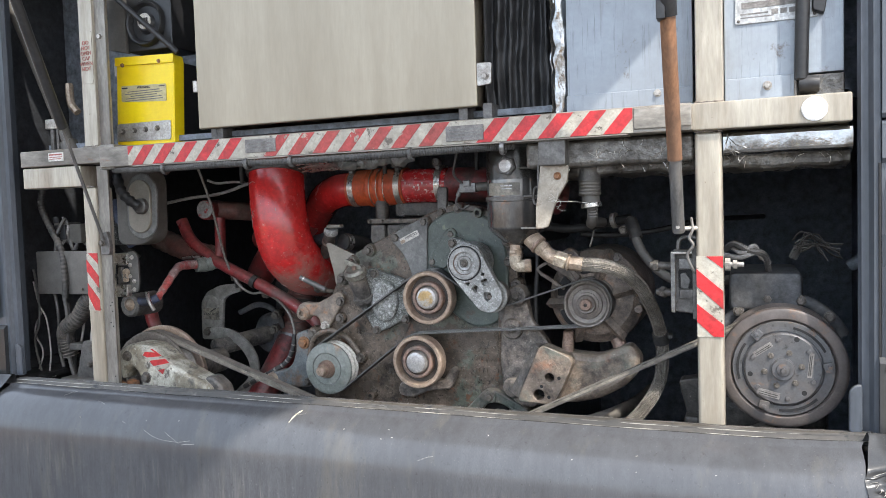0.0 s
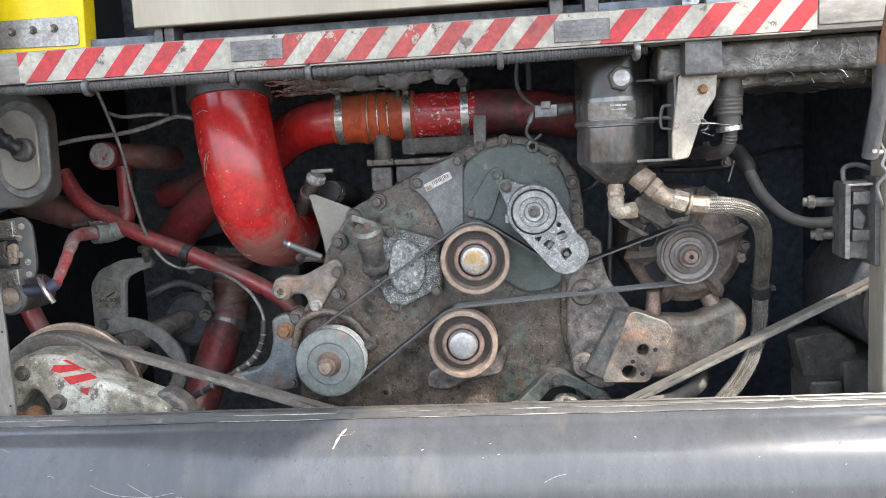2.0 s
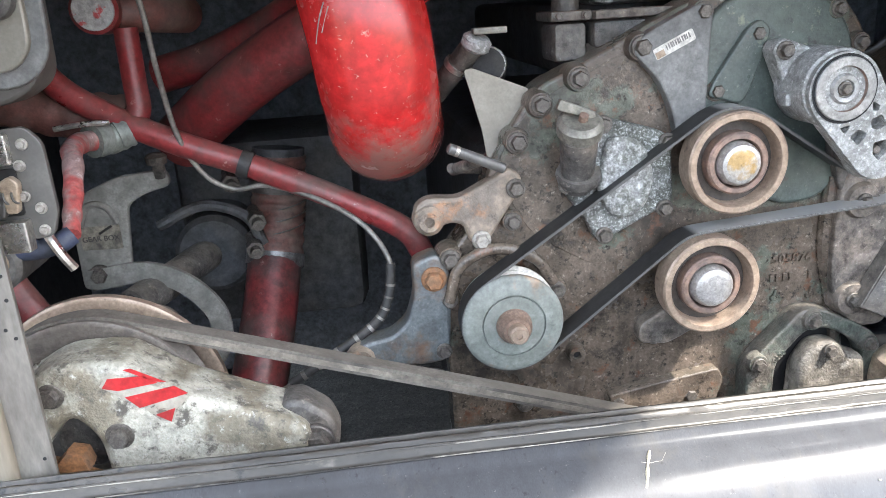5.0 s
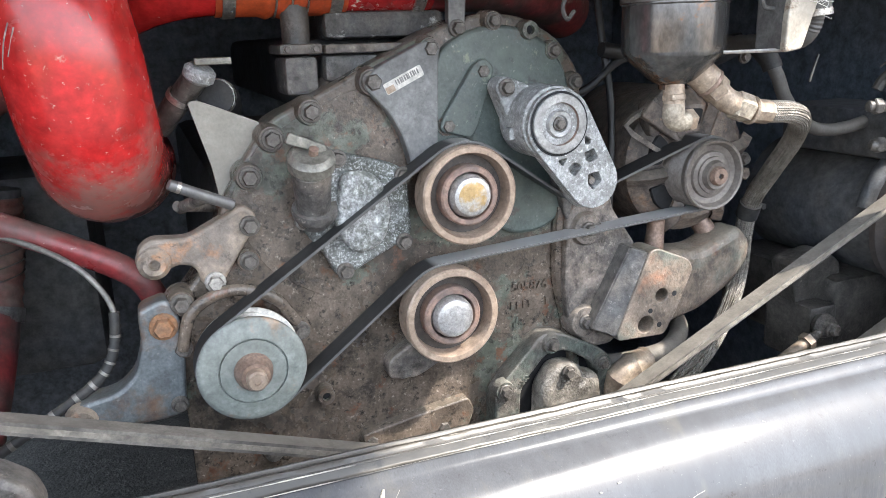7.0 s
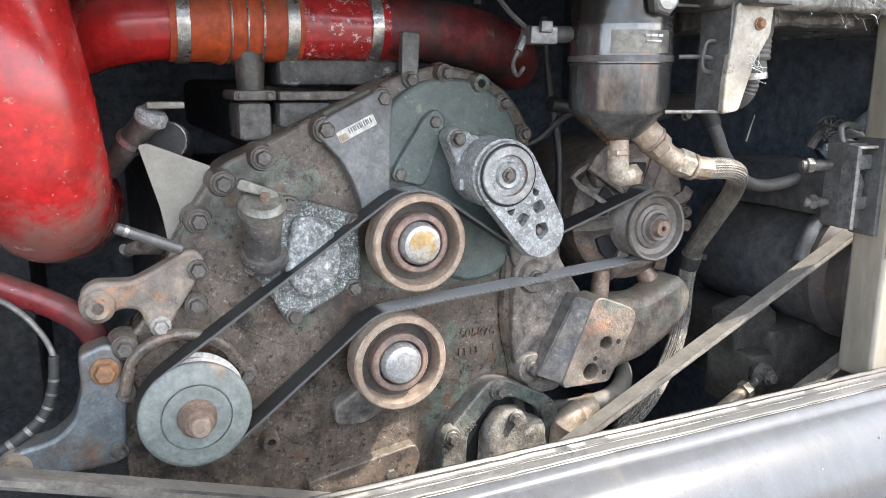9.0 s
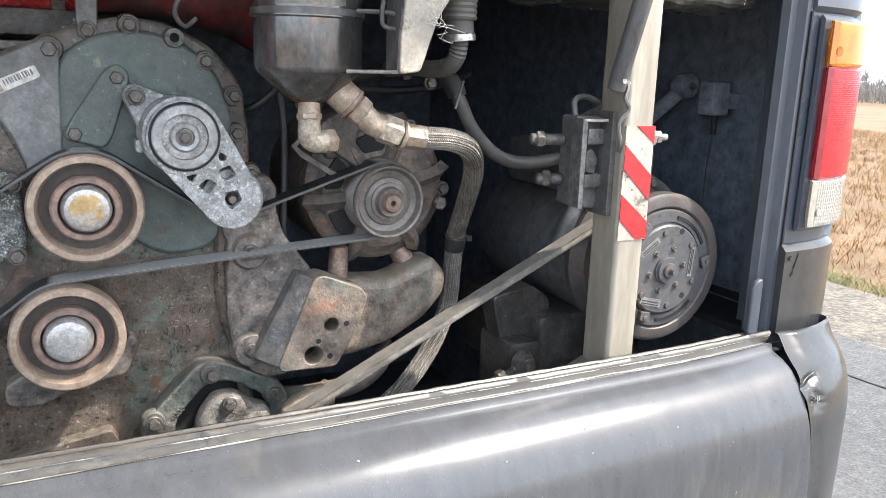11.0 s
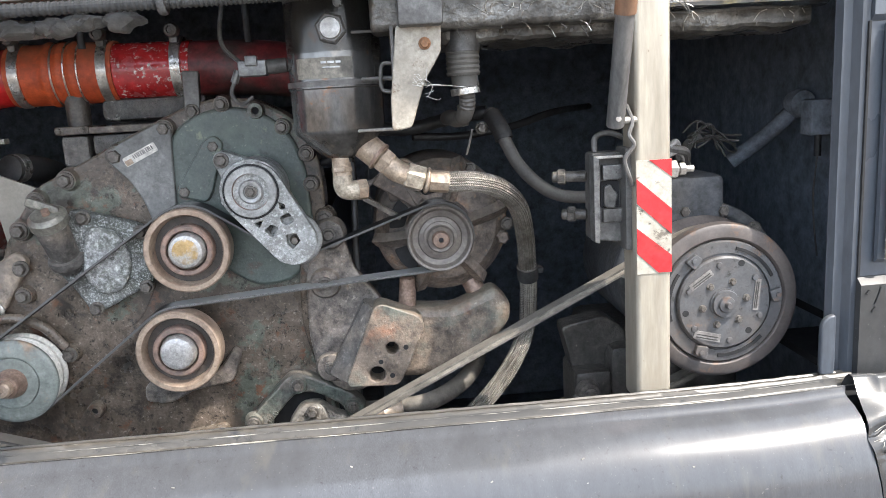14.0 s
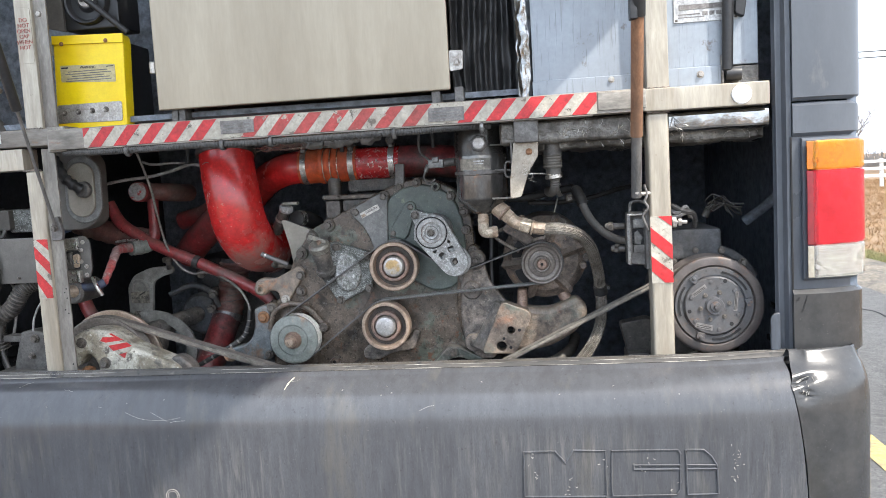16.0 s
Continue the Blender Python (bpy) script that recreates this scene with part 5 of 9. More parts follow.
# ---- bay frame: posts and bars ----
def post_left():
    t = thing("bay_post", (-1.635, 1.66, 0.94), "stained stainless door post with red and white warning tape", "post", "bay posts")
    part("post_face", box(-1.680, -1.633, 1.634, 1.70, 0.93, 1.502, 0.007, seg=4), "frame_steel", t)
    flange = part("post_flange", box(-1.634, -1.595, 1.6440, 1.650, 0.93, 1.56, 0.001), "post_flange", t)
    for x, z in ((-1.602, 1.178), (-1.608, 1.168), (-1.602, 1.152), (-1.610, 1.120), (-1.602, 1.110), (-1.604, 0.968)):
        part("hole", rod((x, 1.6432, z), (x, 1.649, z), 0.0020, 10), "gap", flange)
    part("white_tape", box(-1.676, -1.6345, 1.6325, 1.636, 1.155, 1.318, 0), "tape_white", t)
    for z in (1.155, 1.219, 1.283):
        poly = [(-1.676, z + 0.047), (-1.6345, z), (-1.6345, z + 0.034), (-1.676, z + 0.080)]
        if z > 1.25:
            poly = [(-1.668, 1.317), (-1.6345, z + 0.004), (-1.6345, 1.317)]
        if z < 1.16:
            poly = [(-1.676, z + 0.044), (-1.652, z + 0.0005), (-1.6345, z + 0.0005), (-1.6345, z + 0.030), (-1.676, z + 0.078)]
        part("red_stripe", plate(poly, 1.6312, 1.6330, bevel=0.0001), "tape_red", t)
    up = part("upper_face", box(-1.668, -1.618, 1.640, 1.70, 1.613, 2.3, 0.004), "frame_steel", t)
    part("upper_flange", box(-1.619, -1.582, 1.650, 1.656, 1.613, 2.3, 0.001), "post_flange", t)
    d = part("warning_decal", plate(rounded([(-1.664, 1.790), (-1.624, 1.786), (-1.620, 1.80), (-1.622, 1.932), (-1.664, 1.934)], 0.006), 1.6385, 1.641, bevel=0.0004), "frame_steel", t, "curling weathered decal")
    words("DO\nNOT\nOPEN\nCAP\nWHEN\nHOT", 0.0150, "ink_red", (-1.643, 1.6378, 1.864), d)
    bolt(-1.602, 1.652, 1.915, 0.010, t, BOLT_ZINC)
    return t


def post_right():
    t = thing("bay_post", (-0.014, 1.66, 0.94), "bright stained stainless door post with red and white warning tape", "post", "bay posts")
    part("post_face", box(-0.041, 0.011, 1.637, 1.70, 0.93, 1.549, 0.008, seg=4), "frame_steel", t)
    part("upper_face", box(-0.038, 0.015, 1.640, 1.70, 1.606, 2.3, 0.004), "frame_steel", t)
    part("white_tape", box(-0.0405, 0.0105, 1.6355, 1.639, 1.132, 1.297, 0), "tape_white", t)
    for poly in ([(-0.022, 1.297), (0.0105, 1.272), (0.0105, 1.297)], [(-0.0405, 1.271), (0.0105, 1.226), (0.0105, 1.189), (-0.0405, 1.236)],
                 [(-0.0405, 1.200), (0.0105, 1.158), (0.0105, 1.133), (-0.009, 1.133), (-0.0405, 1.163)]):
        part("red_stripe", plate(poly, 1.6342, 1.6358, bevel=0.0001), "tape_red", t)
    st = part("stud", rod((0.010, 1.655, 1.279), (0.050, 1.655, 1.279), 0.005, 12), "nickel", t)
    part("nut", rod((0.014, 1.655, 1.279), (0.024, 1.655, 1.279), 0.0135, 6), "nickel", st)
    part("nut", rod((0.029, 1.655, 1.279), (0.037, 1.655, 1.279), 0.0095, 6), "nickel", st)
    part("lid_hook", tube([(-0.050, 1.648, 1.375), (-0.047, 1.632, 1.352), (-0.053, 1.628, 1.335), (-0.046, 1.628, 1.32), (-0.058, 1.632, 1.30), (-0.050, 1.636, 1.275), (-0.044, 1.645, 1.262)], 0.0032, 8), "strut_grey", t, "bent wire hook")
    return t


post_left()
post_right()

beam = thing("cross_beam", (-0.85, 1.65, 1.55), "grimy steel cross beam faced with red and white striped tape", "beam")
part("bar", box(-1.592, -0.044, 1.6155, 1.69, 1.552, 1.607, 0.004), "frame_bar", beam)
part("end_sleeve", box(-1.600, -1.545, 1.622, 1.70, 1.548, 1.615, 0.004), "post_flange", beam)


def red_of(x):
    return "tape_red" if x > -0.50 or x < -1.12 else "tape_pale"


stripes(-1.489, -0.160, 1.554, 1.6045, 1.6150, 0.0698, 0.86, beam, red_of, 0.012, skip=((-1.112, -1.02), (-0.575, -0.48)))
for x0, x1, z0, z1 in ((-1.110, -1.021, 1.565, 1.598), (-0.571, -0.482, 1.560, 1.594)):
    pl = part("tag_plate", box(x0, x1, 1.6105, 1.6150, z0, z1, 0.001), "decal_dark", beam, "worn grey metal tag")
    bars([(x0 + 0.008, x1 - 0.008, z0 + 0.009 + 0.008 * k, 0.003) for k in range(3)], "grey_plate", 1.6105, pl)
part("end_cap", box(-0.158, -0.044, 1.612, 1.65, 1.560, 1.604, 0.003), "frame_bar", beam)
part("lower_angle", box(-1.48, -0.17, 1.6115, 1.66, 1.5495, 1.5525, 0.001), "frame_bar", beam)
part("wrapped_rear_bar", box(-0.40, -0.042, 1.655, 1.74, 1.492, 1.551, 0.010, seg=3), "wrap", beam, "tape wrapped insulated bar")

lb = thing("side_bar", (-1.79, 1.66, 1.505), "pair of stacked grimy stainless side bars", "bar")
part("upper_bar", box(-1.905, -1.588, 1.628, 1.70, 1.567, 1.613, 0.004), "frame_bar", lb)
part("lower_bar", box(-1.905, -1.682, 1.634, 1.70, 1.505, 1.564, 0.004), "frame_steel", lb)
dc = part("decal", box(-1.792, -1.735, 1.6262, 1.629, 1.580, 1.604, 0.0003), "label_white", lb, "small pale red-lettered decal")
bars([(-1.788, -1.740, 1.598, 0.004), (-1.788, -1.740, 1.591, 0.002), (-1.788, -1.745, 1.586, 0.002)], "ink_red", 1.6262, dc)

rb = thing("side_bar", (0.10, 1.66, 1.50), "stained stainless side bar with a round white reflector", "bar")
part("upper_bar", box(-0.046, 0.243, 1.625, 1.70, 1.551, 1.606, 0.004), "frame_steel", rb)
part("reflector", lathe([(0, -0.004), (0.020, -0.004), (0.023, -0.002), (0.0235, 0.004)], (0.178, 1.624, 1.578)), "glint", rb, "round white reflector")


def crumple(x0, x1, y0, y1, z0, z1, nx, amp, seed, mat):
    bm = bmesh.new()
    ring = []
    for i in range(nx + 1):
        x = x0 + (x1 - x0) * i / nx
        sec = []
        for k in range(24):
            a = 2 * math.pi * k / 24
            cy, cz = math.copysign(abs(math.cos(a)) ** 0.45, math.cos(a)), math.copysign(abs(math.sin(a)) ** 0.45, math.sin(a))
            p = Vector((x, (y0 + y1) / 2 + cy * (y1 - y0) / 2, (z0 + z1) / 2 + cz * (z1 - z0) / 2))
            w = amp * 1.6 * noise.noise(p * 16 + Vector((seed, 0, 0))) + amp * 0.7 * noise.noise(Vector((p.x * 60, p.y * 40, p.z * 22)))
            sec.append(bm.verts.new(p + Vector((0, -cy, -cz)) * w))
        ring.append(sec)
    for a, b in zip(ring, ring[1:]):
        for k in range(24):
            bm.faces.new((a[k], a[(k + 1) % 24], b[(k + 1) % 24], b[k]))
    bm.faces.new(ring[0])
    bm.faces.new(ring[-1][::-1])
    return bm


single("foil_duct", crumple(0.013, 0.246, 1.648, 1.76, 1.498, 1.549, 60, 0.0016, 3, "foil"), "foil", "crinkled silver foil wrapped duct under the side bar", "duct", angle=20)
single("wrapped_duct", crumple(-0.36, 0.246, 1.70, 1.86, 1.470, 1.520, 90, 0.0045, 9, "wrap"), "wrap", "dirty silver wrapped duct behind the cross beam", "duct", angle=20)

# ---- upper boxes and panels ----
cab = thing("stainless_cabinet", (-0.915, 1.79, 1.645), "large plain brushed stainless steel cabinet above the engine", "cabinet")
part("body", box(-1.300, -0.532, 1.702, 2.0, 1.650, 2.32, 0.006), "steel", cab)
part("door", box(-1.312, -0.520, 1.688, 1.703, 1.644, 2.30, 0.004, seg=3), "steel", cab)
hg = part("hinge_tab", plate(rounded([(-0.520, 1.690), (-0.486, 1.694), (-0.484, 1.742), (-0.520, 1.744)], 0.006), 1.690, 1.696, bevel=0.001), "nickel", cab)
bolt(-0.500, 1.690, 1.712, 0.009, hg, BOLT_ZINC)
part("side_catch", rod((-1.322, 1.70, 1.745), (-1.322, 1.70, 1.775), 0.010, 12), "nickel", cab)
for x in (-1.27, -1.255, -0.56, -0.50):
    part("foot", box(x - 0.012, x + 0.012, 1.70, 1.76, 1.604, 1.652, 0.003), "alloy_dark", cab)

yb = thing("yellow_control_box", (-1.52, 1.76, 1.607), "bright yellow control box with warning label and steel screw plate", "control box")
part("case", plate(rounded([(-1.630, 1.607), (-1.424, 1.607), (-1.413, 1.845), (-1.417, 1.862), (-1.618, 1.868)], 0.006), 1.722, 1.765, bevel=0.004), "yellow", yb)
part("rear_case", box(-1.615, -1.432, 1.765, 1.90, 1.61, 1.85, 0.004), "black_plastic", yb)
part("cover_flange", plate(rounded([(-1.6185, 1.846), (-1.411, 1.838), (-1.410, 1.862), (-1.618, 1.870)], 0.003), 1.716, 1.724, bevel=0.001), "yellow", yb)
lab = part("warning_label", plate(rounded([(-1.604, 1.744), (-1.444, 1.735), (-1.443, 1.783), (-1.603, 1.789)], 0.004), 1.7205, 1.7225, bevel=0.0003), "label_yellow", yb)
words("WARNING", 0.0095, "ink", (-1.522, 1.7200, 1.779), lab, turn=Matrix.Rotation(radians(2.5), 4, "Y"))
bars([(-1.590 + d, -1.456 - d, 1.770 - 0.0058 * k - 0.0005 * k, 0.0026) for k, d in enumerate((0.01, 0.0, 0.02, 0.004, 0.0))], "decal_dark", 1.7205, lab)
bars([(-1.600, -1.580, 1.7815, 0.004), (-1.468, -1.447, 1.778, 0.0025)], "ink", 1.7205, lab)
sp = part("screw_plate", plate(rounded([(-1.627, 1.632), (-1.434, 1.628), (-1.432, 1.682), (-1.624, 1.682)], 0.008), 1.7195, 1.7225, bevel=0.001), "nickel", yb, "grey steel plate with a row of screws")
for k in range(4):
    bolt(-1.602 + 0.041 * k, 1.719, 1.659 + 0.001 * k, 0.0078, sp, BOLT)
    part("screw", rod((-1.602 + 0.041 * k, 1.705, 1.659), (-1.602 + 0.041 * k, 1.72, 1.659), 0.0036, 10), "nickel", sp)
for x in (-1.590, -1.460):
    bolt(x, 1.716, 1.846, 0.006, yb, BOLT_RUST)
part("side_foot", box(-1.628, -1.43, 1.70, 1.88, 1.598, 1.609, 0.002), "alloy_dark", yb)
single("shelf_bracket", box(-1.64, -1.590, 1.735, 1.90, 1.822, 1.860, 0.003), "frame_steel", "grey steel shelf bracket holding the control box", "bracket")

al = thing("backup_alarm", (-1.545, 1.78, 1.885), "black backup alarm with round horn and white centre badge", "alarm")
part("case", box(-1.585, -1.425, 1.735, 1.85, 1.883, 2.05, 0.006), "black_plastic", al)
part("side_plate", plate([(-1.665, 1.90), (-1.585, 1.882), (-1.585, 2.05), (-1.665, 2.05)], 1.728, 1.745, bevel=0.002), "grey_housing", al)
part("horn_ring", lathe([(0.030, 0.022), (0.044, 0.018), (0.050, 0.004), (0.055, -0.006), (0.060, -0.008), (0.064, -0.002), (0.066, 0.012)], (-1.512, 1.728, 1.958)), "black_plastic", al)
hr = part("horn_cone", lathe([(0, 0.0), (0.021, 0.0), (0.026, 0.004), (0.034, 0.020), (0.040, 0.024)], (-1.512, 1.722, 1.958)), "black_plastic", al)
part("badge", lathe([(0, -0.002), (0.0205, -0.002), (0.0225, 0.002)], (-1.510, 1.721, 1.962)), "label_white", hr, "round white badge")
bars([(-1.526, -1.516, 1.962, 0.016), (-1.513, -1.503, 1.962, 0.016), (-1.501, -1.494, 1.962, 0.016)], "ink", 1.7188, hr, "badge_bar")
single("upper_brace", rod((-1.60, 1.68, 2.05), (-1.395, 1.72, 1.862), 0.008, 12, bevel=0.002), "black_plastic", "thin black brace rod beside the alarm", "brace")

pn = thing("metal_panel", (-0.18, 1.70, 1.61), "pale blue-grey painted metal panel with a lower seam and bolt", "panel", "upper panels")
part("sheet", box(-0.310, -0.045, 1.690, 1.72, 1.645, 2.3, 0.003), "panel", pn)
part("lower_strip", box(-0.312, -0.045, 1.686, 1.72, 1.608, 1.650, 0.003), "panel", pn)
bolt(-0.117, 1.686, 1.640, 0.008, pn, BOLT_ZINC)
bm = bmesh.new()
cols = []
for i in range(13):
    u = i / 12
    col = []
    for j in range(121):
        z = 1.606 + 0.70 * j / 120
        x = -0.348 + 0.038 * u + 0.0030 * noise.noise(Vector((u, 2, z * 40)))
        y = 1.700 - 0.014 * math.sin(u * math.pi) + 0.004 * noise.noise(Vector((u * 5, 1, z * 22))) + 0.0015 * noise.noise(Vector((u * 14, 4, z * 90)))
        col.append(bm.verts.new((x, y, z)))
    cols.append(col)
for a, b in zip(cols, cols[1:]):
    for j in range(120):
        bm.faces.new((a[j], a[j + 1], b[j + 1], b[j]))
single("foil_strip", bm, "foil", "crinkled silver foil edge strip beside the panel", "foil strip", angle=25)
bm = bmesh.new()
cols = []
for i in range(61):
    x = -0.520 + 0.172 * i / 60
    col = []
    for j in range(81):
        z = 1.606 + 0.70 * j / 80
        fold = 0.007 * math.sin(x * 210 + 2.2 * noise.noise(Vector((x * 9, 0, z * 5)))) + 0.006 * noise.noise(Vector((x * 55, 3, z * 14))) + 0.002 * noise.noise(Vector((x * 120, 7, z * 60)))
        col.append(bm.verts.new((x, 1.756 + fold, z)))
    cols.append(col)
for a, b in zip(cols, cols[1:]):
    for j in range(80):
        bm.faces.new((a[j], a[j + 1], b[j + 1], b[j]))
single("black_curtain", bm, "black_film", "shiny crumpled black plastic curtain beside the cabinet", "curtain")

pr = thing("metal_panel", (0.13, 1.70, 1.61), "grimy pale painted metal panel with data plate and black strut", "panel", "upper panels")
part("sheet", box(0.016, 0.236, 1.690, 1.72, 1.655, 2.3, 0.003), "panel", pr)
part("lower_strip", box(0.016, 0.150, 1.684, 1.72, 1.607, 1.656, 0.003), "panel", pr)
part("dark_strip", box(0.150, 0.236, 1.688, 1.72, 1.607, 1.652, 0.003), "wrap", pr)
bolt(0.097, 1.684, 1.637, 0.009, pr, BOLT_ZINC)
dp = part("data_plate", plate(rounded([(0.038, 1.764), (0.190, 1.764), (0.190, 1.86), (0.038, 1.86)], 0.005), 1.6865, 1.690, bevel=0.0006), "label_grey", pr, "worn riveted metal data plate")
bars([(0.048, 0.100, 1.783, 0.003), (0.048, 0.110, 1.776, 0.002), (0.106, 0.118, 1.783, 0.010), (0.122, 0.134, 1.783, 0.010), (0.138, 0.150, 1.783, 0.010), (0.05, 0.16, 1.800, 0.012)], "decal_dark", 1.6865, dp)
for x in (0.044, 0.184):
    bolt(x, 1.6865, 1.770, 0.0032, dp, BOLT)
part("stay_rod", rod((0.172, 1.66, 2.2), (0.158, 1.672, 1.640), 0.013, 16, bevel=0.003), "black_plastic", pr, "black stay rod")
part("stay_bracket", box(0.146, 0.150, 1.672, 1.690, 1.604, 1.68, 0.001), "frame_bar", pr)
part("stay_knuckle", lathe([(0, -0.02), (0.016, -0.018), (0.018, 0.0), (0.016, 0.018)], (0.172, 1.676, 1.632), axis=(1, 0, 0), seg=16), "black_plastic", pr)
part("upper_handle", plate(rounded([(0.178, 1.775), (0.20, 1.765), (0.206, 1.80), (0.206, 1.90), (0.186, 1.90)], 0.006), 1.672, 1.69, bevel=0.003), "black_plastic", pr)

# ---- lid struts ----
st = thing("lid_strut", (-1.600, 1.632, 1.33), "black gas strut with thin rod, clipped to the post", "gas strut", "lid struts")
d = Vector((0.028, -0.155, 0.325)).normalized()
foot = Vector((-1.604, 1.628, 1.350))
part("rod", rod(foot, foot + d * 0.34, 0.0045, 12), "strut_grey", st)
part("cylinder", rod(foot + d * 0.33, foot + d * 0.80, 0.0125, 16, bevel=0.002), "black_plastic", st)
part("foot_bracket", plate(rounded([(-1.622, 1.312), (-1.592, 1.312), (-1.588, 1.335), (-1.598, 1.378), (-1.616, 1.372)], 0.005), 1.632, 1.645, bevel=0.002), "alloy_dark", st)
bolt(-1.604, 1.622, 1.345, 0.0095, st, BOLT)

st = thing("lid_strut", (-0.07, 1.61, 1.345), "strut with rusty brown sleeve and grey lower tube", "strut", "lid struts")
a, b = Vector((-0.0735, 1.625, 1.347)), Vector((-0.0755, 1.475, 1.76))
d = (b - a).normalized()
part("lower_tube", rod(a, a + d * 0.165, 0.0125, 18, bevel=0.002), "strut_grey", st)
part("sleeve", rod(a + d * 0.155, b, 0.0142, 18), "strut_rust", st)
part("top_tube", rod(b - d * 0.01, b + d * 0.45, 0.0175, 18), "black_plastic", st)
part("top_clip", box(-0.094, -0.078, b.y - 0.02, b.y + 0.012, 1.742, 1.79, 0.002), "black_plastic", st)
part("rivet", rod(a + d * 0.012 + Vector((0, -0.014, 0)), a + d * 0.012, 0.004, 10), "nickel", st)
part("pivot", rod(a + d * 0.008, a + d * 0.008 + Vector((0.034, 0.02, 0)), 0.005, 10), "nickel", st)

# ---- latches ----
lt = thing("door_latch", (-1.595, 1.69, 1.20), "zinc plated door latch screwed to the post", "latch", "door latches")
part("back_plate", plate(rounded([(-1.632, 1.195), (-1.565, 1.200), (-1.556, 1.225), (-1.557, 1.300), (-1.572, 1.318), (-1.632, 1.312)], 0.008), 1.700, 1.708, bevel=0.001), "alloy_sheet", lt)
part("upper_strap", box(-1.640, -1.588, 1.690, 1.702, 1.280, 1.312, 0.003), "clamp", lt)
# flat black plate, shade of the latch mouth as colour
part("opening", plate(rounded([(-1.628, 1.226), (-1.588, 1.226), (-1.588, 1.276), (-1.628, 1.276)], 0.004), 1.6975, 1.701, bevel=0.0003), "gap", lt, "black plate painted as the shaded opening of the latch")
part("lower_strap", box(-1.650, -1.584, 1.684, 1.702, 1.188, 1.222, 0.003), "clamp", lt)
part("strap_end", box(-1.658, -1.640, 1.656, 1.700, 1.188, 1.222, 0.003), "nickel", lt)
part("catch", plate(rounded([(-1.622, 1.228), (-1.604, 1.226), (-1.600, 1.245), (-1.608, 1.258), (-1.606, 1.274), (-1.618, 1.272)], 0.004), 1.688, 1.702, bevel=0.002), "alloy_dark", lt)
part("pin", plate(rounded([(-1.602, 1.230), (-1.590, 1.230), (-1.584, 1.262), (-1.592, 1.270), (-1.604, 1.264)], 0.004), 1.688, 1.699, bevel=0.002), "zinc", lt, "brass coloured catch")
part("spring", tube([(-1.63 + 0.0018 * i, 1.690 + 0.006 * math.cos(i * 1.3), 1.247 + 0.006 * math.sin(i * 1.3)) for i in range(24)], 0.0014, 6, 3), "alloy_dark", lt)
for x, z in ((-1.576, 1.300), (-1.583, 1.278), (-1.585, 1.246), (-1.571, 1.232), (-1.572, 1.208)):
    bolt(x, 1.699, z, 0.0062, lt, BOLT_ZINC)
for z in (1.200, 1.215):
    bolt(-1.650, 1.656, z - 0.006, 0.0062, lt, BOLT_ZINC)

lt = thing("door_latch", (-0.065, 1.69, 1.18), "dark grey steel door latch beside the post", "latch", "door latches")
part("case", plate(rounded([(-0.094, 1.178), (-0.050, 1.172), (-0.036, 1.185), (-0.036, 1.300), (-0.044, 1.308), (-0.092, 1.308)], 0.006), 1.683, 1.720, bevel=0.003), "alloy_dark", lt)
part("upper_jaw", box(-0.078, -0.046, 1.672, 1.69, 1.268, 1.290, 0.002), "alloy_mid", lt)
part("lower_jaw", box(-0.078, -0.048, 1.674, 1.69, 1.205, 1.225, 0.002), "alloy_dark", lt)
part("pawl", plate(rounded([(-0.076, 1.228), (-0.060, 1.224), (-0.054, 1.245), (-0.066, 1.262), (-0.076, 1.258)], 0.004), 1.676, 1.690, bevel=0.002), "alloy_mid", lt)
for z in (1.198, 1.240, 1.285):
    bolt(-0.086, 1.682, z, 0.0045, lt, BOLT)
part("mount_strip", box(-0.050, -0.038, 1.655, 1.70, 1.165, 1.315, 0.002), "alloy_dark", lt)
part("cap_plate", box(-0.090, -0.044, 1.664, 1.700, 1.300, 1.3045, 0.001), "nickel", lt, "bright worn cap plate")
part("side_plate", plate(rounded([(-0.094, 1.178), (-0.086, 1.176), (-0.085, 1.300), (-0.094, 1.306)], 0.002), 1.664, 1.690, bevel=0.001), "alloy_mid", lt)
# flat black plate, shade between the jaws as colour
part("opening", plate(rounded([(-0.080, 1.226), (-0.052, 1.226), (-0.052, 1.266), (-0.080, 1.266)], 0.004), 1.6805, 1.684, bevel=0.0003), "gap", lt, "black plate painted as the shaded jaw opening")
part("hoop", tube([(-0.082, 1.70, 1.305), (-0.078, 1.71, 1.328), (-0.056, 1.715, 1.334), (-0.034, 1.71, 1.326)], 0.0045, 10), "alloy_dark", lt)
for z, x in ((1.272, -0.142), (1.214, -0.128)):
    stub = part("stub_bolt", rod((-0.092, 1.71, z), (x, 1.725, z), 0.0085, 14, bevel=0.002), "grime_dark", lt)
    part("stub_nut", rod((x + 0.020, 1.7185, z), (x + 0.008, 1.7225, z), 0.0125, 6, bevel=0.002), "grime_dark", stub)


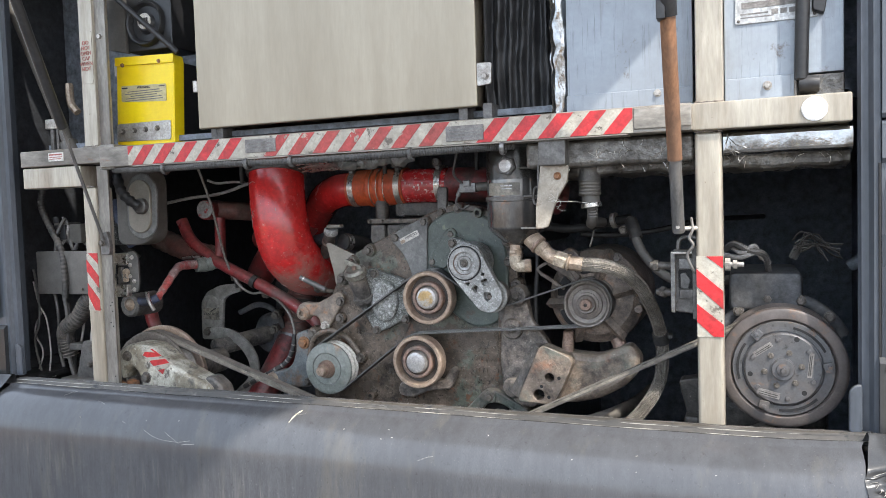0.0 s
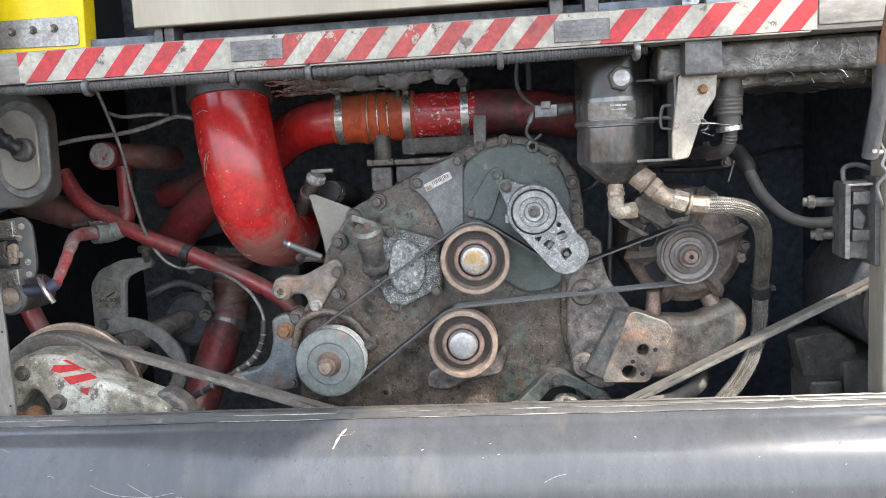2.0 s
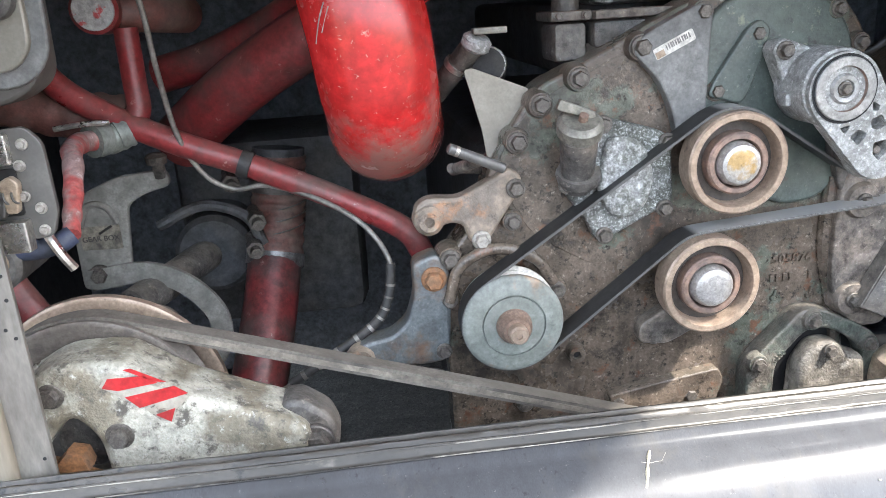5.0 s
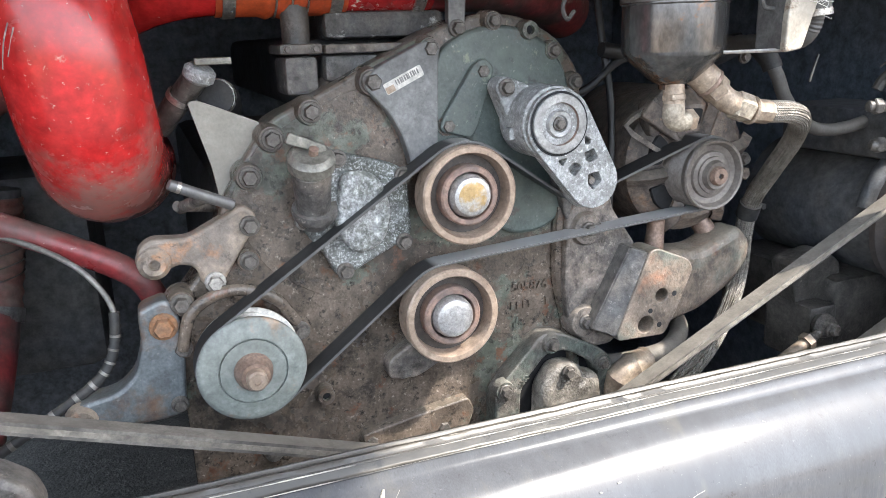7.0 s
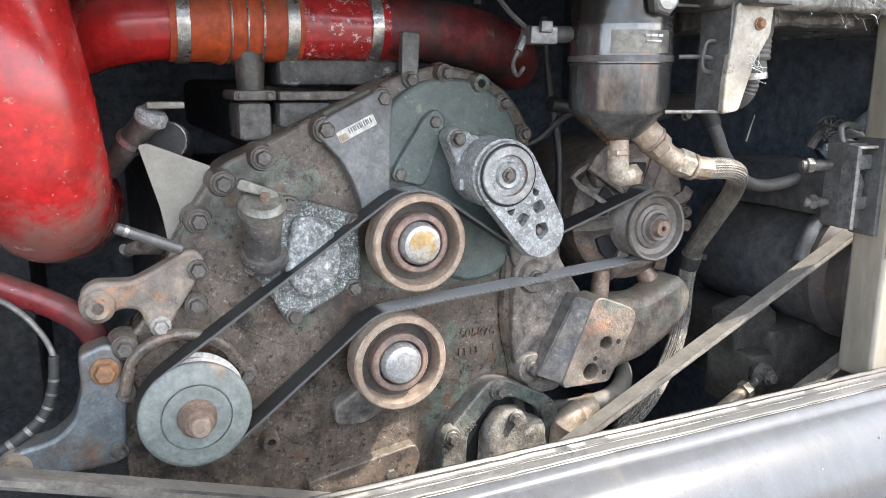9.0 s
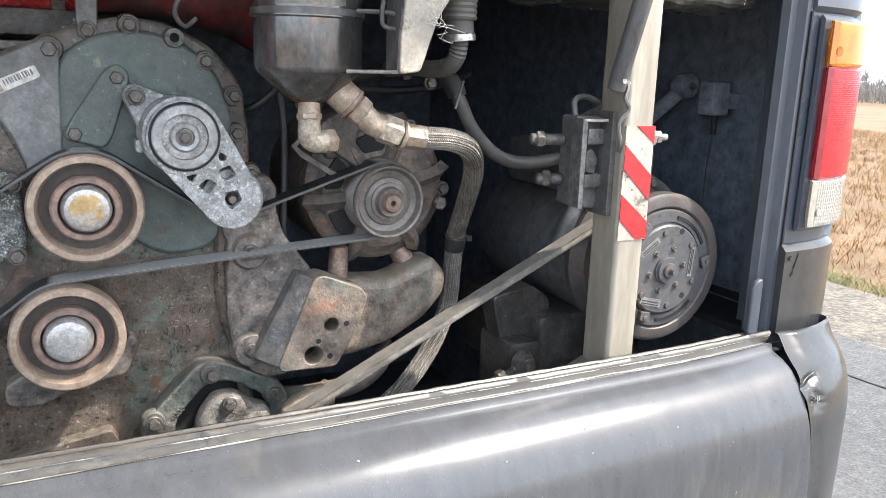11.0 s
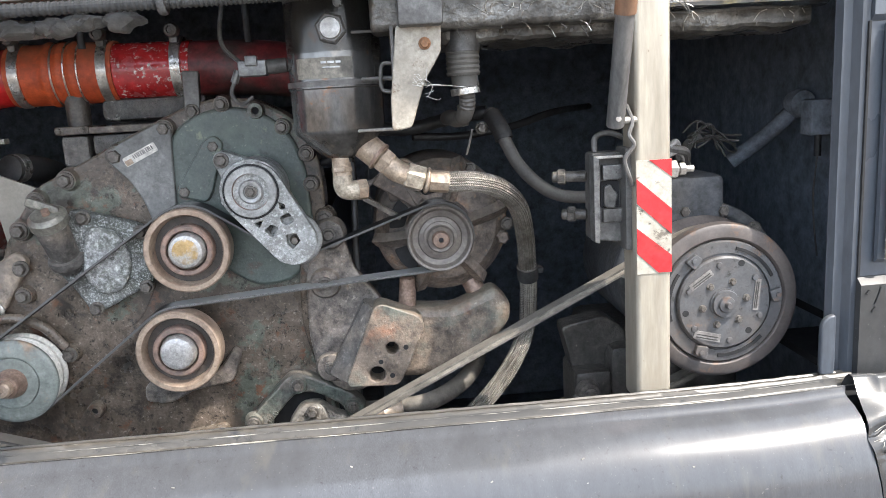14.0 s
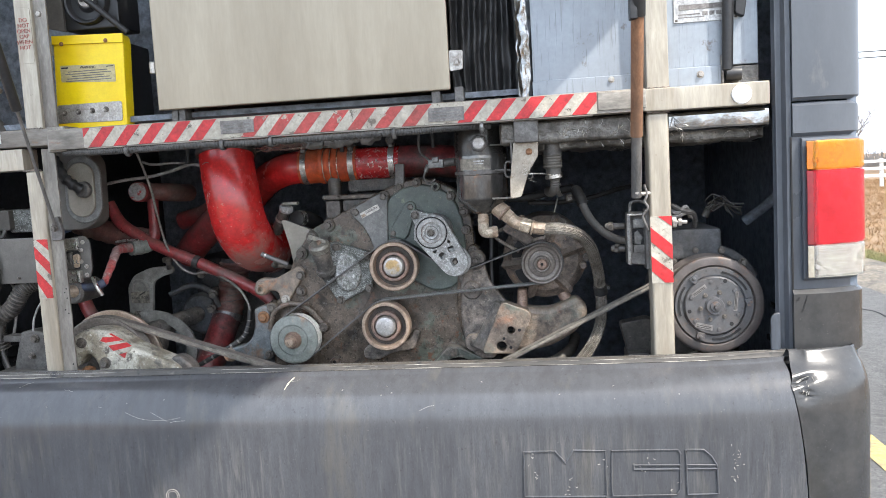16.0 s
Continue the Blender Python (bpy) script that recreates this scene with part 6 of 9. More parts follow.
# ---- engine ----
engine = thing("engine", (-0.8, 2.2, 0.30), "dusty grey-green diesel engine with corroded front cover", "engine")
part("block", box(-1.06, -0.50, 1.99, 3.10, 0.33, 1.20, 0.03), "block", engine)
part("head", box(-0.90, -0.60, 2.06, 3.05, 1.28, 1.40, 0.02), "block", engine)
part("sump", box(-1.05, -0.45, 2.0, 3.0, 0.30, 0.60, 0.03), "block", engine)
cover_line = rounded([(-1.13, 0.60), (-1.132, 0.90), (-1.145, 0.985), (-1.125, 1.06), (-1.075, 1.115), (-1.055, 1.19), (-1.020, 1.245), (-0.985, 1.292), (-0.930, 1.315),
                      (-0.855, 1.352), (-0.790, 1.382), (-0.720, 1.412), (-0.665, 1.424), (-0.605, 1.416), (-0.550, 1.386), (-0.512, 1.338), (-0.502, 1.26), (-0.503, 1.20), (-0.500, 1.10), (-0.475, 0.90), (-0.455, 0.60)], 0.02)
part("front_cover", plate(cover_line, 1.926, 2.0, bevel=0.006), "cover", engine, "pitted grey-green cast front cover")
# raised lands on the cover
part("gear_case", plate(rounded([(-0.700, 1.14), (-0.775, 1.19), (-0.760, 1.33), (-0.745, 1.372), (-0.700, 1.400), (-0.640, 1.408), (-0.585, 1.390), (-0.545, 1.350), (-0.528, 1.29), (-0.525, 1.16), (-0.56, 1.10), (-0.63, 1.09)], 0.03), 1.914, 1.94, bevel=0.006), "cover_green", engine, "grey-green upper gear case")
part("left_case", plate(rounded([(-1.050, 1.175), (-1.030, 1.225), (-0.985, 1.275), (-0.925, 1.300), (-0.862, 1.330), (-0.830, 1.30), (-0.792, 1.22), (-0.800, 1.12), (-0.845, 1.04), (-0.90, 1.02), (-1.00, 1.08)], 0.03), 1.9245, 1.94, bevel=0.001), "cover", engine)
part("cover_rib", tube([(-0.545, 1.92, 1.13), (-0.548, 1.922, 1.02), (-0.530, 1.922, 0.93), (-0.512, 1.922, 0.80)], 0.012, 10), "cover", engine)
dp = part("dark_plate", plate(rounded([(-0.858, 1.330), (-0.842, 1.352), (-0.765, 1.388), (-0.745, 1.380), (-0.748, 1.350), (-0.752, 1.235), (-0.79, 1.205), (-0.803, 1.255), (-0.822, 1.292)], 0.014), 1.905, 1.93, bevel=0.003), "grey_plate", engine, "dark grey plate with a white bar-code sticker")
sticker = plate(rounded([(-0.030, -0.008), (0.030, -0.008), (0.030, 0.008), (-0.030, 0.008)], 0.003), -0.0005, 0.0005, bevel=0.0001)
rot = Matrix.Translation((-0.800, 1.9045, 1.336)) @ Matrix.Rotation(radians(-25), 4, "Y")
bmesh.ops.transform(sticker, matrix=rot, verts=sticker.verts)
sk = part("barcode_sticker", sticker, "label_white", dp, "white bar-code sticker")
for k in range(11):
    b = box(-0.012 + 0.0034 * k, -0.0105 + 0.0034 * k + 0.0006 * (k % 3), -0.0009, -0.0004, -0.002, 0.0055, 0)
    bmesh.ops.transform(b, matrix=rot, verts=b.verts)
    part("code_bar", b, "decal_dark", dp)
b = box(-0.029, -0.016, -0.0009, -0.0004, -0.007, 0.002, 0)
bmesh.ops.transform(b, matrix=rot, verts=b.verts)
part("stain_patch", b, "zinc", dp, "yellowed sticker end")
part("small_plate", plate(rounded([(-0.750, 1.262), (-0.742, 1.282), (-0.695, 1.352), (-0.678, 1.362), (-0.662, 1.348), (-0.668, 1.325), (-0.690, 1.262), (-0.700, 1.248)], 0.010), 1.905, 1.92, bevel=0.003), "cover_green", engine)
words("505876", 0.0215, "cover", (-0.598, 1.9245, 1.004), engine, "casting_number", 0.0025, Matrix.Rotation(radians(1), 4, "Y"))
words("NW", 0.019, "cover", (-0.967, 1.9245, 1.068), engine, "casting_letters", 0.0025)
for x in (-0.628, -0.618, -0.607, -0.597, -0.566):
    part("casting_bar", box(x - 0.003, x + 0.003, 1.9225, 1.928, 0.968, 0.981, 0.001), "cover", engine)
for x, z in ((-0.623, 0.941), (-0.566, 0.940)):
    part("casting_drop", lathe([(0, -0.003), (0.004, -0.003), (0.006, 0.002)], (x, 1.925, z), seg=12), "cover", engine)
    part("casting_drop", rod((x, 1.9235, z), (x + 0.003, 1.9235, z + 0.014), 0.002, 8), "cover", engine)
# the bolts round the cover
for x, z, r in ((-0.843, 1.335, 0.0155), (-0.758, 1.376, 0.0135), (-0.660, 1.411, 0.0115), (-0.563, 1.367, 0.0115), (-0.526, 1.320, 0.0115), (-0.523, 1.267, 0.0115), (-0.680, 1.342, 0.0125), (-0.735, 1.268, 0.0125),
                (-0.984, 1.268, 0.0145), (-0.930, 1.300, 0.0145), (-1.018, 1.220, 0.0145), (-1.029, 1.107, 0.013), (-1.122, 1.060, 0.0145), (-1.128, 0.998, 0.0135), (-0.968, 0.996, 0.0135),
                (-1.021, 0.814, 0.013), (-0.818, 0.907, 0.0145), (-0.758, 0.799, 0.013), (-0.875, 0.801, 0.0125), (-0.505, 1.206, 0.0135)):
    part("boss", lathe([(0, -0.010), (r * 1.15, -0.010), (r * 1.3, 0.0), (r * 1.5, 0.02)], (x, 1.922, z), seg=20), "cover", engine)
    bolt(x, 1.912, z, r, engine, None, x * 40)
for x, z in ((-0.939, 0.889), (-0.604, 1.397)):
    part("threaded_boss", lathe([(0.0065, 0.01), (0.0065, -0.014), (0.0125, -0.014), (0.0145, -0.004), (0.015, 0.01)], (x, 1.920, z), seg=20), "cover", engine)
    part("bore", lathe([(0, 0.0), (0.0066, 0.0)], (x, 1.914, z), seg=16), "gap", engine)
part("lower_seal_case", plate(rounded([(-0.676, 0.838), (-0.655, 0.867), (-0.592, 0.931), (-0.560, 0.929), (-0.482, 0.888), (-0.460, 0.866), (-0.455, 0.70), (-0.676, 0.70)], 0.012), 1.892, 1.93,
                                 holes=[rounded([(-0.632, 0.722), (-0.630, 0.846), (-0.582, 0.898), (-0.545, 0.896), (-0.502, 0.868), (-0.490, 0.850), (-0.488, 0.722)], 0.02)], bevel=0.004), "seal_case", engine, "grimy arched green seal case")
for x, z, r in ((-0.660, 0.849, 0.0115), (-0.576, 0.913, 0.0115), (-0.4815, 0.864, 0.011)):
    part("case_boss", lathe([(0, -0.006), (r * 1.3, -0.006), (r * 1.5, 0.002), (r * 1.6, 0.01)], (x, 1.892, z), seg=18), "seal_case", engine)
    bolt(x, 1.886, z, r, engine, None, x * 37)
words("0200", 0.0115, "seal_case", (-0.625, 1.8915, 0.857), engine, "casting_number", 0.0016, Matrix.Rotation(radians(-43), 4, "Y"))
part("lower_flange", plate(rounded([(-0.885, 0.79), (-0.89, 0.815), (-0.80, 0.830), (-0.715, 0.842), (-0.705, 0.82), (-0.72, 0.78)], 0.008), 1.905, 1.93, bevel=0.003), "cover", engine)
# black sheet behind the arch, painted in for the shade there
part("seal_shade_plate", plate(rounded([(-0.640, 0.72), (-0.636, 0.850), (-0.585, 0.904), (-0.545, 0.900), (-0.498, 0.874), (-0.484, 0.852), (-0.484, 0.72)], 0.02), 1.918, 1.9235, bevel=0.0005), "gap", engine, "black plate painted as the shade under the arch")
part("seal_housing", plate(rounded([(-0.604, 0.75), (-0.600, 0.842), (-0.574, 0.878), (-0.538, 0.878), (-0.516, 0.856), (-0.490, 0.848), (-0.480, 0.75)], 0.014), 1.878, 1.92, bevel=0.012), "crust_seal", engine, "rough cast seal housing with pale edges")
bolt(-0.553, 1.876, 0.866, 0.0115, engine)
tb = part("thermostat_box", box(-0.950, -0.903, 1.965, 2.05, 1.318, 1.372, 0.008), "crust_dark", engine, "sooty thermostat housing with white crust")
part("thermostat_lid", box(-0.956, -0.897, 1.958, 2.055, 1.374, 1.388, 0.004), "cast_dark", tb)
part("thermostat_neck", rod((-0.925, 2.0, 1.385), (-0.925, 2.0, 1.44), 0.020, 16), "grime_dark", tb)
part("thermostat_cap", box(-0.895, -0.815, 1.96, 2.06, 1.335, 1.372, 0.008), "crust_dark", engine)
for x in (-0.946, -0.907, -0.884, -0.825):
    bolt(x, 1.957, 1.381, 0.0065, tb)
part("top_rail", box(-0.895, -0.78, 1.950, 1.975, 1.374, 1.386, 0.003), "cast_dark", engine)
part("top_knob", lathe([(0, -0.014), (0.018, -0.014), (0.022, -0.004), (0.022, 0.02)], (-0.885, 1.98, 1.315), axis=(0, 1, 0.5), seg=20), "cast_dark", engine)
part("upper_housing", box(-0.885, -0.70, 1.995, 2.10, 1.392, 1.432, 0.012), "crust_dark", engine)

pc = thing("pump_cover", (-0.87, 1.90, 1.08), "grey pump cover crusted with white corrosion", "pump cover")
part("casting", plate(rounded([(-0.925, 1.255), (-0.895, 1.245), (-0.830, 1.226), (-0.805, 1.215), (-0.800, 1.118), (-0.830, 1.105), (-0.890, 1.076), (-0.912, 1.070), (-0.925, 1.10), (-0.960, 1.150), (-0.955, 1.17)], 0.014), 1.893, 1.92, bevel=0.006), "crust_white", pc)
part("hump", plate(rounded([(-0.900, 1.225), (-0.850, 1.215), (-0.830, 1.16), (-0.845, 1.115), (-0.885, 1.10), (-0.915, 1.14)], 0.02), 1.880, 1.90, bevel=0.008), "crust_bright", pc)
for x, z in ((-0.812, 1.207), (-0.814, 1.112), (-0.902, 1.080), (-0.955, 1.158), (-0.903, 1.238)):
    bolt(x, 1.892, z, 0.0125, pc, None, x * 31)
oc = thing("filler_neck", (-0.945, 1.88, 1.16), "grimy filler neck with steel wing cap on the pump cover", "filler neck")
part("neck", rod((-0.938, 1.905, 1.150), (-0.945, 1.862, 1.232), 0.0225, 22, r2=0.026, bevel=0.003), "cast_dark", oc)
part("neck_ring", lathe([(0.02, -0.006), (0.030, -0.006), (0.032, 0.0), (0.030, 0.008)], (-0.938, 1.893, 1.172), axis=(0.06, 0.47, -0.88), seg=24), "cast_dark", oc)
part("cap", rod((-0.9445, 1.866, 1.230), (-0.9455, 1.852, 1.254), 0.031, 26, bevel=0.007), "cap_grime", oc)
part("wing", plate(rounded([(-0.978, 1.268), (-0.972, 1.282), (-0.925, 1.262), (-0.925, 1.250)], 0.004), 1.852, 1.862, bevel=0.002), "cap_grime", oc)
part("wing_bolt", rod((-0.9435, 1.850, 1.252), (-0.943, 1.845, 1.260), 0.0065, 8), "rust_pale", oc)

dipstick = thing("oil_filler", (-1.075, 1.95, 1.30), "grimy oil filler tube with tin cap and clamp", "filler tube")
part("tube", rod((-1.120, 2.00, 1.285), (-1.068, 1.945, 1.352), 0.0165, 18), "grime_dark", dipstick)
part("clamp", rod((-1.092, 1.970, 1.322), (-1.088, 1.966, 1.328), 0.0185, 18), "clamp", dipstick)
part("cap", rod((-1.068, 1.945, 1.346), (-1.061, 1.938, 1.364), 0.0205, 22, bevel=0.005), "crust", dipstick)
part("lever", box(-1.070, -1.024, 1.925, 1.945, 1.366, 1.375, 0.002), "cap_grime", dipstick)
single("shield_plate", plate(rounded([(-1.084, 1.320), (-1.072, 1.322), (-0.992, 1.288), (-1.005, 1.245), (-1.035, 1.17), (-1.052, 1.165), (-1.062, 1.235)], 0.006), 1.945, 1.950, bevel=0.001), "zinc_plate", "dull zinc triangular shield plate on the engine", "shield plate")
hb = thing("dark_hose_end", (-1.06, 2.0, 1.30), "black rubber hose end with clamp behind the shield", "hose")
part("hose", tube([(-1.045, 1.975, 1.322), (-1.03, 2.03, 1.318), (-1.02, 2.1, 1.30)], 0.024, 16), "rubber", hb)
part("band", tube([(-1.043, 1.983, 1.322), (-1.038, 2.0, 1.321)], 0.0255, 16), "clamp", hb)
rd = thing("lock_rod", (-1.08, 1.88, 1.21), "short dark steel rod with bright marks", "rod")
part("shaft", rod((-1.121, 1.856, 1.230), (-1.046, 1.868, 1.194), 0.0072, 18, bevel=0.0015), "strut_grey", rd)
part("bright_end", rod((-1.113, 1.8572, 1.2262), (-1.107, 1.8582, 1.2233), 0.0074, 18, bevel=0.001), "clamp", rd, "bright worn end")
part("stay", rod((-1.078, 1.863, 1.210), (-1.108, 1.93, 1.185), 0.008, 12), "cast_dark", rd)
part("stay_end", rod((-1.112, 1.92, 1.19), (-1.06, 1.99, 1.17), 0.007, 12), "cast_dark", rd)

# support arm and lower bracket left of the cover
arm = thing("support_arm", (-1.1, 1.9, 1.08), "rusty cast support arm with a bolt eye", "support arm")
part("arm", plate(rounded([(-1.170, 1.112), (-1.168, 1.140), (-1.150, 1.152), (-1.105, 1.148), (-1.060, 1.170), (-1.030, 1.186), (-1.012, 1.170), (-1.020, 1.148), (-1.062, 1.085), (-1.080, 1.074), (-1.094, 1.085), (-1.098, 1.108), (-1.120, 1.114), (-1.140, 1.104), (-1.158, 1.100)], 0.012),
                  1.910, 1.943, bevel=0.006), "arm_rust", arm)
part("eye", lathe([(0.0075, 0.0), (0.0075, -0.012), (0.014, -0.012), (0.021, -0.004), (0.023, 0.02)], (-1.149, 1.911, 1.120), seg=24), "arm_rust", arm)
for x, z, m in ((-1.024, 1.156, BOLT), (-1.076, 1.085, BOLT_ZINC)):
    bolt(x, 1.909, z, 0.014, arm, m)
bl = thing("lower_bracket", (-1.17, 1.9, 0.90), "blue-grey steel bracket with rusty ends", "bracket")
part("bracket", plate(rounded([(-1.178, 1.060), (-1.140, 1.072), (-1.122, 1.03), (-1.132, 0.905), (-1.160, 0.900), (-1.262, 0.902), (-1.278, 0.915), (-1.272, 0.938), (-1.250, 0.945), (-1.215, 0.950), (-1.190, 0.972), (-1.178, 1.010)], 0.012), 1.908, 1.952, bevel=0.006), "blue_steel", bl)
part("foot_eye", lathe([(0.008, 0.0), (0.008, -0.012), (0.017, -0.012), (0.021, -0.002), (0.022, 0.03)], (-1.263, 1.910, 0.920), seg=20), "arm_rust", bl)
part("bore", lathe([(0, 0.0), (0.0082, 0.0)], (-1.263, 1.906, 0.920), seg=16), "gap", bl)
bolt(-1.148, 1.908, 1.034, 0.0185, bl, BOLT_RUST)
bolt(-1.140, 1.908, 0.920, 0.012, bl, BOLT)
part("cast_ring", tube([(-1.128, 1.905, 0.998), (-1.11, 1.903, 1.05), (-1.06, 1.903, 1.072), (-1.005, 1.903, 1.055), (-0.972, 1.912, 1.01)], 0.0085, 12), "cover", engine)

# ---- pulleys ----
def idler(x, z, y, centre, label):
    t = thing("idler_pulley", (x, y + 0.02, z - 0.071), label, "pulley", "idler pulleys")
    part("rim", lathe([(0.0555, 0.024), (0.0570, 0.018), (0.0582, 0.004), (0.0605, 0.0), (0.0680, 0.0), (0.0705, 0.003), (0.0705, 0.036), (0.065, 0.040), (0.02, 0.040)], (x, y, z), seg=64), "idler", t, "tan worn steel rim")
    part("web", lathe([(0.032, 0.020), (0.033, 0.004), (0.0345, 0.002), (0.0405, 0.002), (0.0430, 0.005), (0.0437, 0.022)], (x, y, z), seg=56), "idler_inner", t)
    part("recess", lathe([(0.0435, 0.0225), (0.0562, 0.0225)], (x, y, z), seg=56), "idler_recess", t, "dark brown recess")
    cap = part("hub_cap", lathe([(0, -0.009), (0.020, -0.0085), (0.0265, -0.006), (0.0300, 0.000), (0.0310, 0.012), (0.0325, 0.020)], (x, y, z), seg=44), "cap_zinc", t, "pale domed hub cap")
    part("cap_centre", lathe([(0, -0.0100), (0.0025, -0.0100), (0.0030, -0.0094), (0.019, -0.0090), (0.0215, -0.0080)], (x, y, z), seg=36), centre, cap)
    part("spindle", rod((x, y + 0.035, z), (x, 1.935, z), 0.030, 24), "cast_dark", t)
    return t


idler(-0.729, 1.177, 1.845, "cap_rust", "tan steel idler pulley with orange stained hub cap")
idler(-0.762, 1.006, 1.840, "cap_zinc", "tan steel idler pulley with pale zinc hub cap")
part("idler_bracket", plate(rounded([(-0.845, 0.930), (-0.80, 0.955), (-0.715, 0.945), (-0.685, 0.985), (-0.672, 0.975), (-0.690, 0.925), (-0.76, 0.915), (-0.80, 0.895), (-0.845, 0.900)], 0.012), 1.900, 1.93, bevel=0.004), "rust", engine, "rusty plate behind the pulley")

wp = thing("pump_pulley", (-1.044, 1.88, 0.90), "chalky grey-green pump pulley with rusty shaft end", "pulley")
part("face", lathe([(0.02, -0.002), (0.043, -0.002), (0.0435, 0.0015), (0.0455, 0.0015), (0.046, -0.002), (0.066, 0.001), (0.0715, 0.004), (0.0730, 0.007), (0.0725, 0.011), (0.0695, 0.013)], (-1.044, 1.856, 0.972), seg=64), "pump_face", wp)
prof = [(0.0700, 0.012)]
for k in range(7):
    prof += [(0.0690, 0.0135 + 0.0034 * k), (0.0665, 0.0152 + 0.0034 * k)]
prof += [(0.0665, 0.046), (0.0720, 0.047), (0.0725, 0.050), (0.03, 0.051)]
part("groove_ring", lathe(prof, (-1.044, 1.856, 0.972), seg=64), "label_white", wp, "bright worn groove ring")
part("shaft_flange", lathe([(0.008, -0.024), (0.0185, -0.024), (0.021, -0.016), (0.024, -0.012), (0.026, 0.0)], (-1.044, 1.856, 0.972), seg=32), "rust_pale", wp)
part("shaft_end", lathe([(0, -0.038), (0.004, -0.038), (0.0045, -0.041), (0.011, -0.041), (0.0135, -0.038), (0.0135, -0.02)], (-1.044, 1.856, 0.972), seg=28), "idler", wp)
part("spindle", rod((-1.044, 1.89, 0.972), (-1.044, 1.94, 0.972), 0.035, 24), "cast_dark", wp)

tn = thing("belt_tensioner", (-0.60, 1.88, 1.18), "corroded pale aluminium belt tensioner with round dial", "belt tensioner")
part("ear", plate(hull((-0.661, 1.320, 0.0150), (-0.622, 1.282, 0.036)), 1.870, 1.905, bevel=0.004), "crust", tn)
part("drum", lathe([(0.0, -0.002), (0.044, -0.002), (0.0505, 0.0), (0.0520, 0.004), (0.0520, 0.07)], (-0.609, 1.824, 1.271), seg=56), "crust", tn)


def arm_spot(x, z):
    return -0.609 + 0.965 * (x + 0.603), 1.271 + 0.965 * (z - 1.266)


quads = [[(-0.560, 1.246), (-0.549, 1.240), (-0.551, 1.233), (-0.559, 1.233)], [(-0.560, 1.221), (-0.545, 1.227), (-0.537, 1.213), (-0.549, 1.206), (-0.558, 1.210)],
         [(-0.604, 1.213), (-0.589, 1.216), (-0.596, 1.204)], [(-0.588, 1.200), (-0.576, 1.209), (-0.563, 1.202), (-0.576, 1.187)],
         [(-0.553, 1.189), (-0.536, 1.192), (-0.530, 1.178), (-0.544, 1.164), (-0.553, 1.174)]]
part("arm", plate(hull((-0.607, 1.269, 0.0495), (-0.551, 1.186, 0.039)), 1.814, 1.838, holes=[rounded([arm_spot(*v) for v in q], 0.003) for q in quads], bevel=0.0011), "crust", tn)
part("arm_floor", plate(hull((-0.607, 1.269, 0.045), (-0.551, 1.186, 0.035)), 1.836, 1.844, bevel=0.002), "grime_dark", tn)
part("end_disc", lathe([(0.01, 0.0), (0.040, 0.0), (0.0425, 0.002), (0.0425, 0.009), (0.01, 0.010)], (-0.5475, 1.832, 1.1855), seg=48), "dial", tn, "smooth grey end disc")
part("dial_groove", lathe([(0.0410, -0.0008), (0.0446, -0.0008)], (-0.609, 1.8135, 1.271), seg=48), "gap", tn, "dark groove round the dial")
part("dial_outer", lathe([(0.0295, -0.004), (0.0400, -0.004), (0.0412, -0.003), (0.0412, 0.01)], (-0.609, 1.813, 1.271), seg=48), "dial", tn)
part("dial_ring", lathe([(0.0200, 0.006), (0.0275, 0.005), (0.0295, -0.003)], (-0.609, 1.813, 1.271), seg=48), "idler_inner", tn, "brown grey recessed ring of the dial")
part("dial_inner", lathe([(0, 0.002), (0.010, 0.002), (0.012, -0.002), (0.0170, -0.003), (0.0198, 0.0), (0.0204, 0.008)], (-0.609, 1.813, 1.271), seg=48), "dial", tn)
bolt(-0.609, 1.813, 1.271, 0.0093, tn)
part("pulley_bolt", lathe([(0, -0.006), (0.005, -0.005), (0.007, 0.004)], (-0.549, 1.828, 1.185), seg=14), "cast_dark", tn)
bolt(-0.661, 1.870, 1.320, 0.0125, tn)
part("stop_lug", box(-0.666, -0.655, 1.852, 1.872, 1.247, 1.266, 0.004), "crust", tn)
part("tension_pulley", lathe([(0.01, 0.0), (0.034, 0.0), (0.036, 0.003), (0.036, 0.040), (0.01, 0.042)], (-0.5475, 1.846, 1.1855), seg=40), "cast_dark", tn)
part("tension_back", plate(hull((-0.53, 1.170, 0.03), (-0.520, 1.13, 0.03)), 1.90, 1.93, bevel=0.003), "cast_dark", tn)


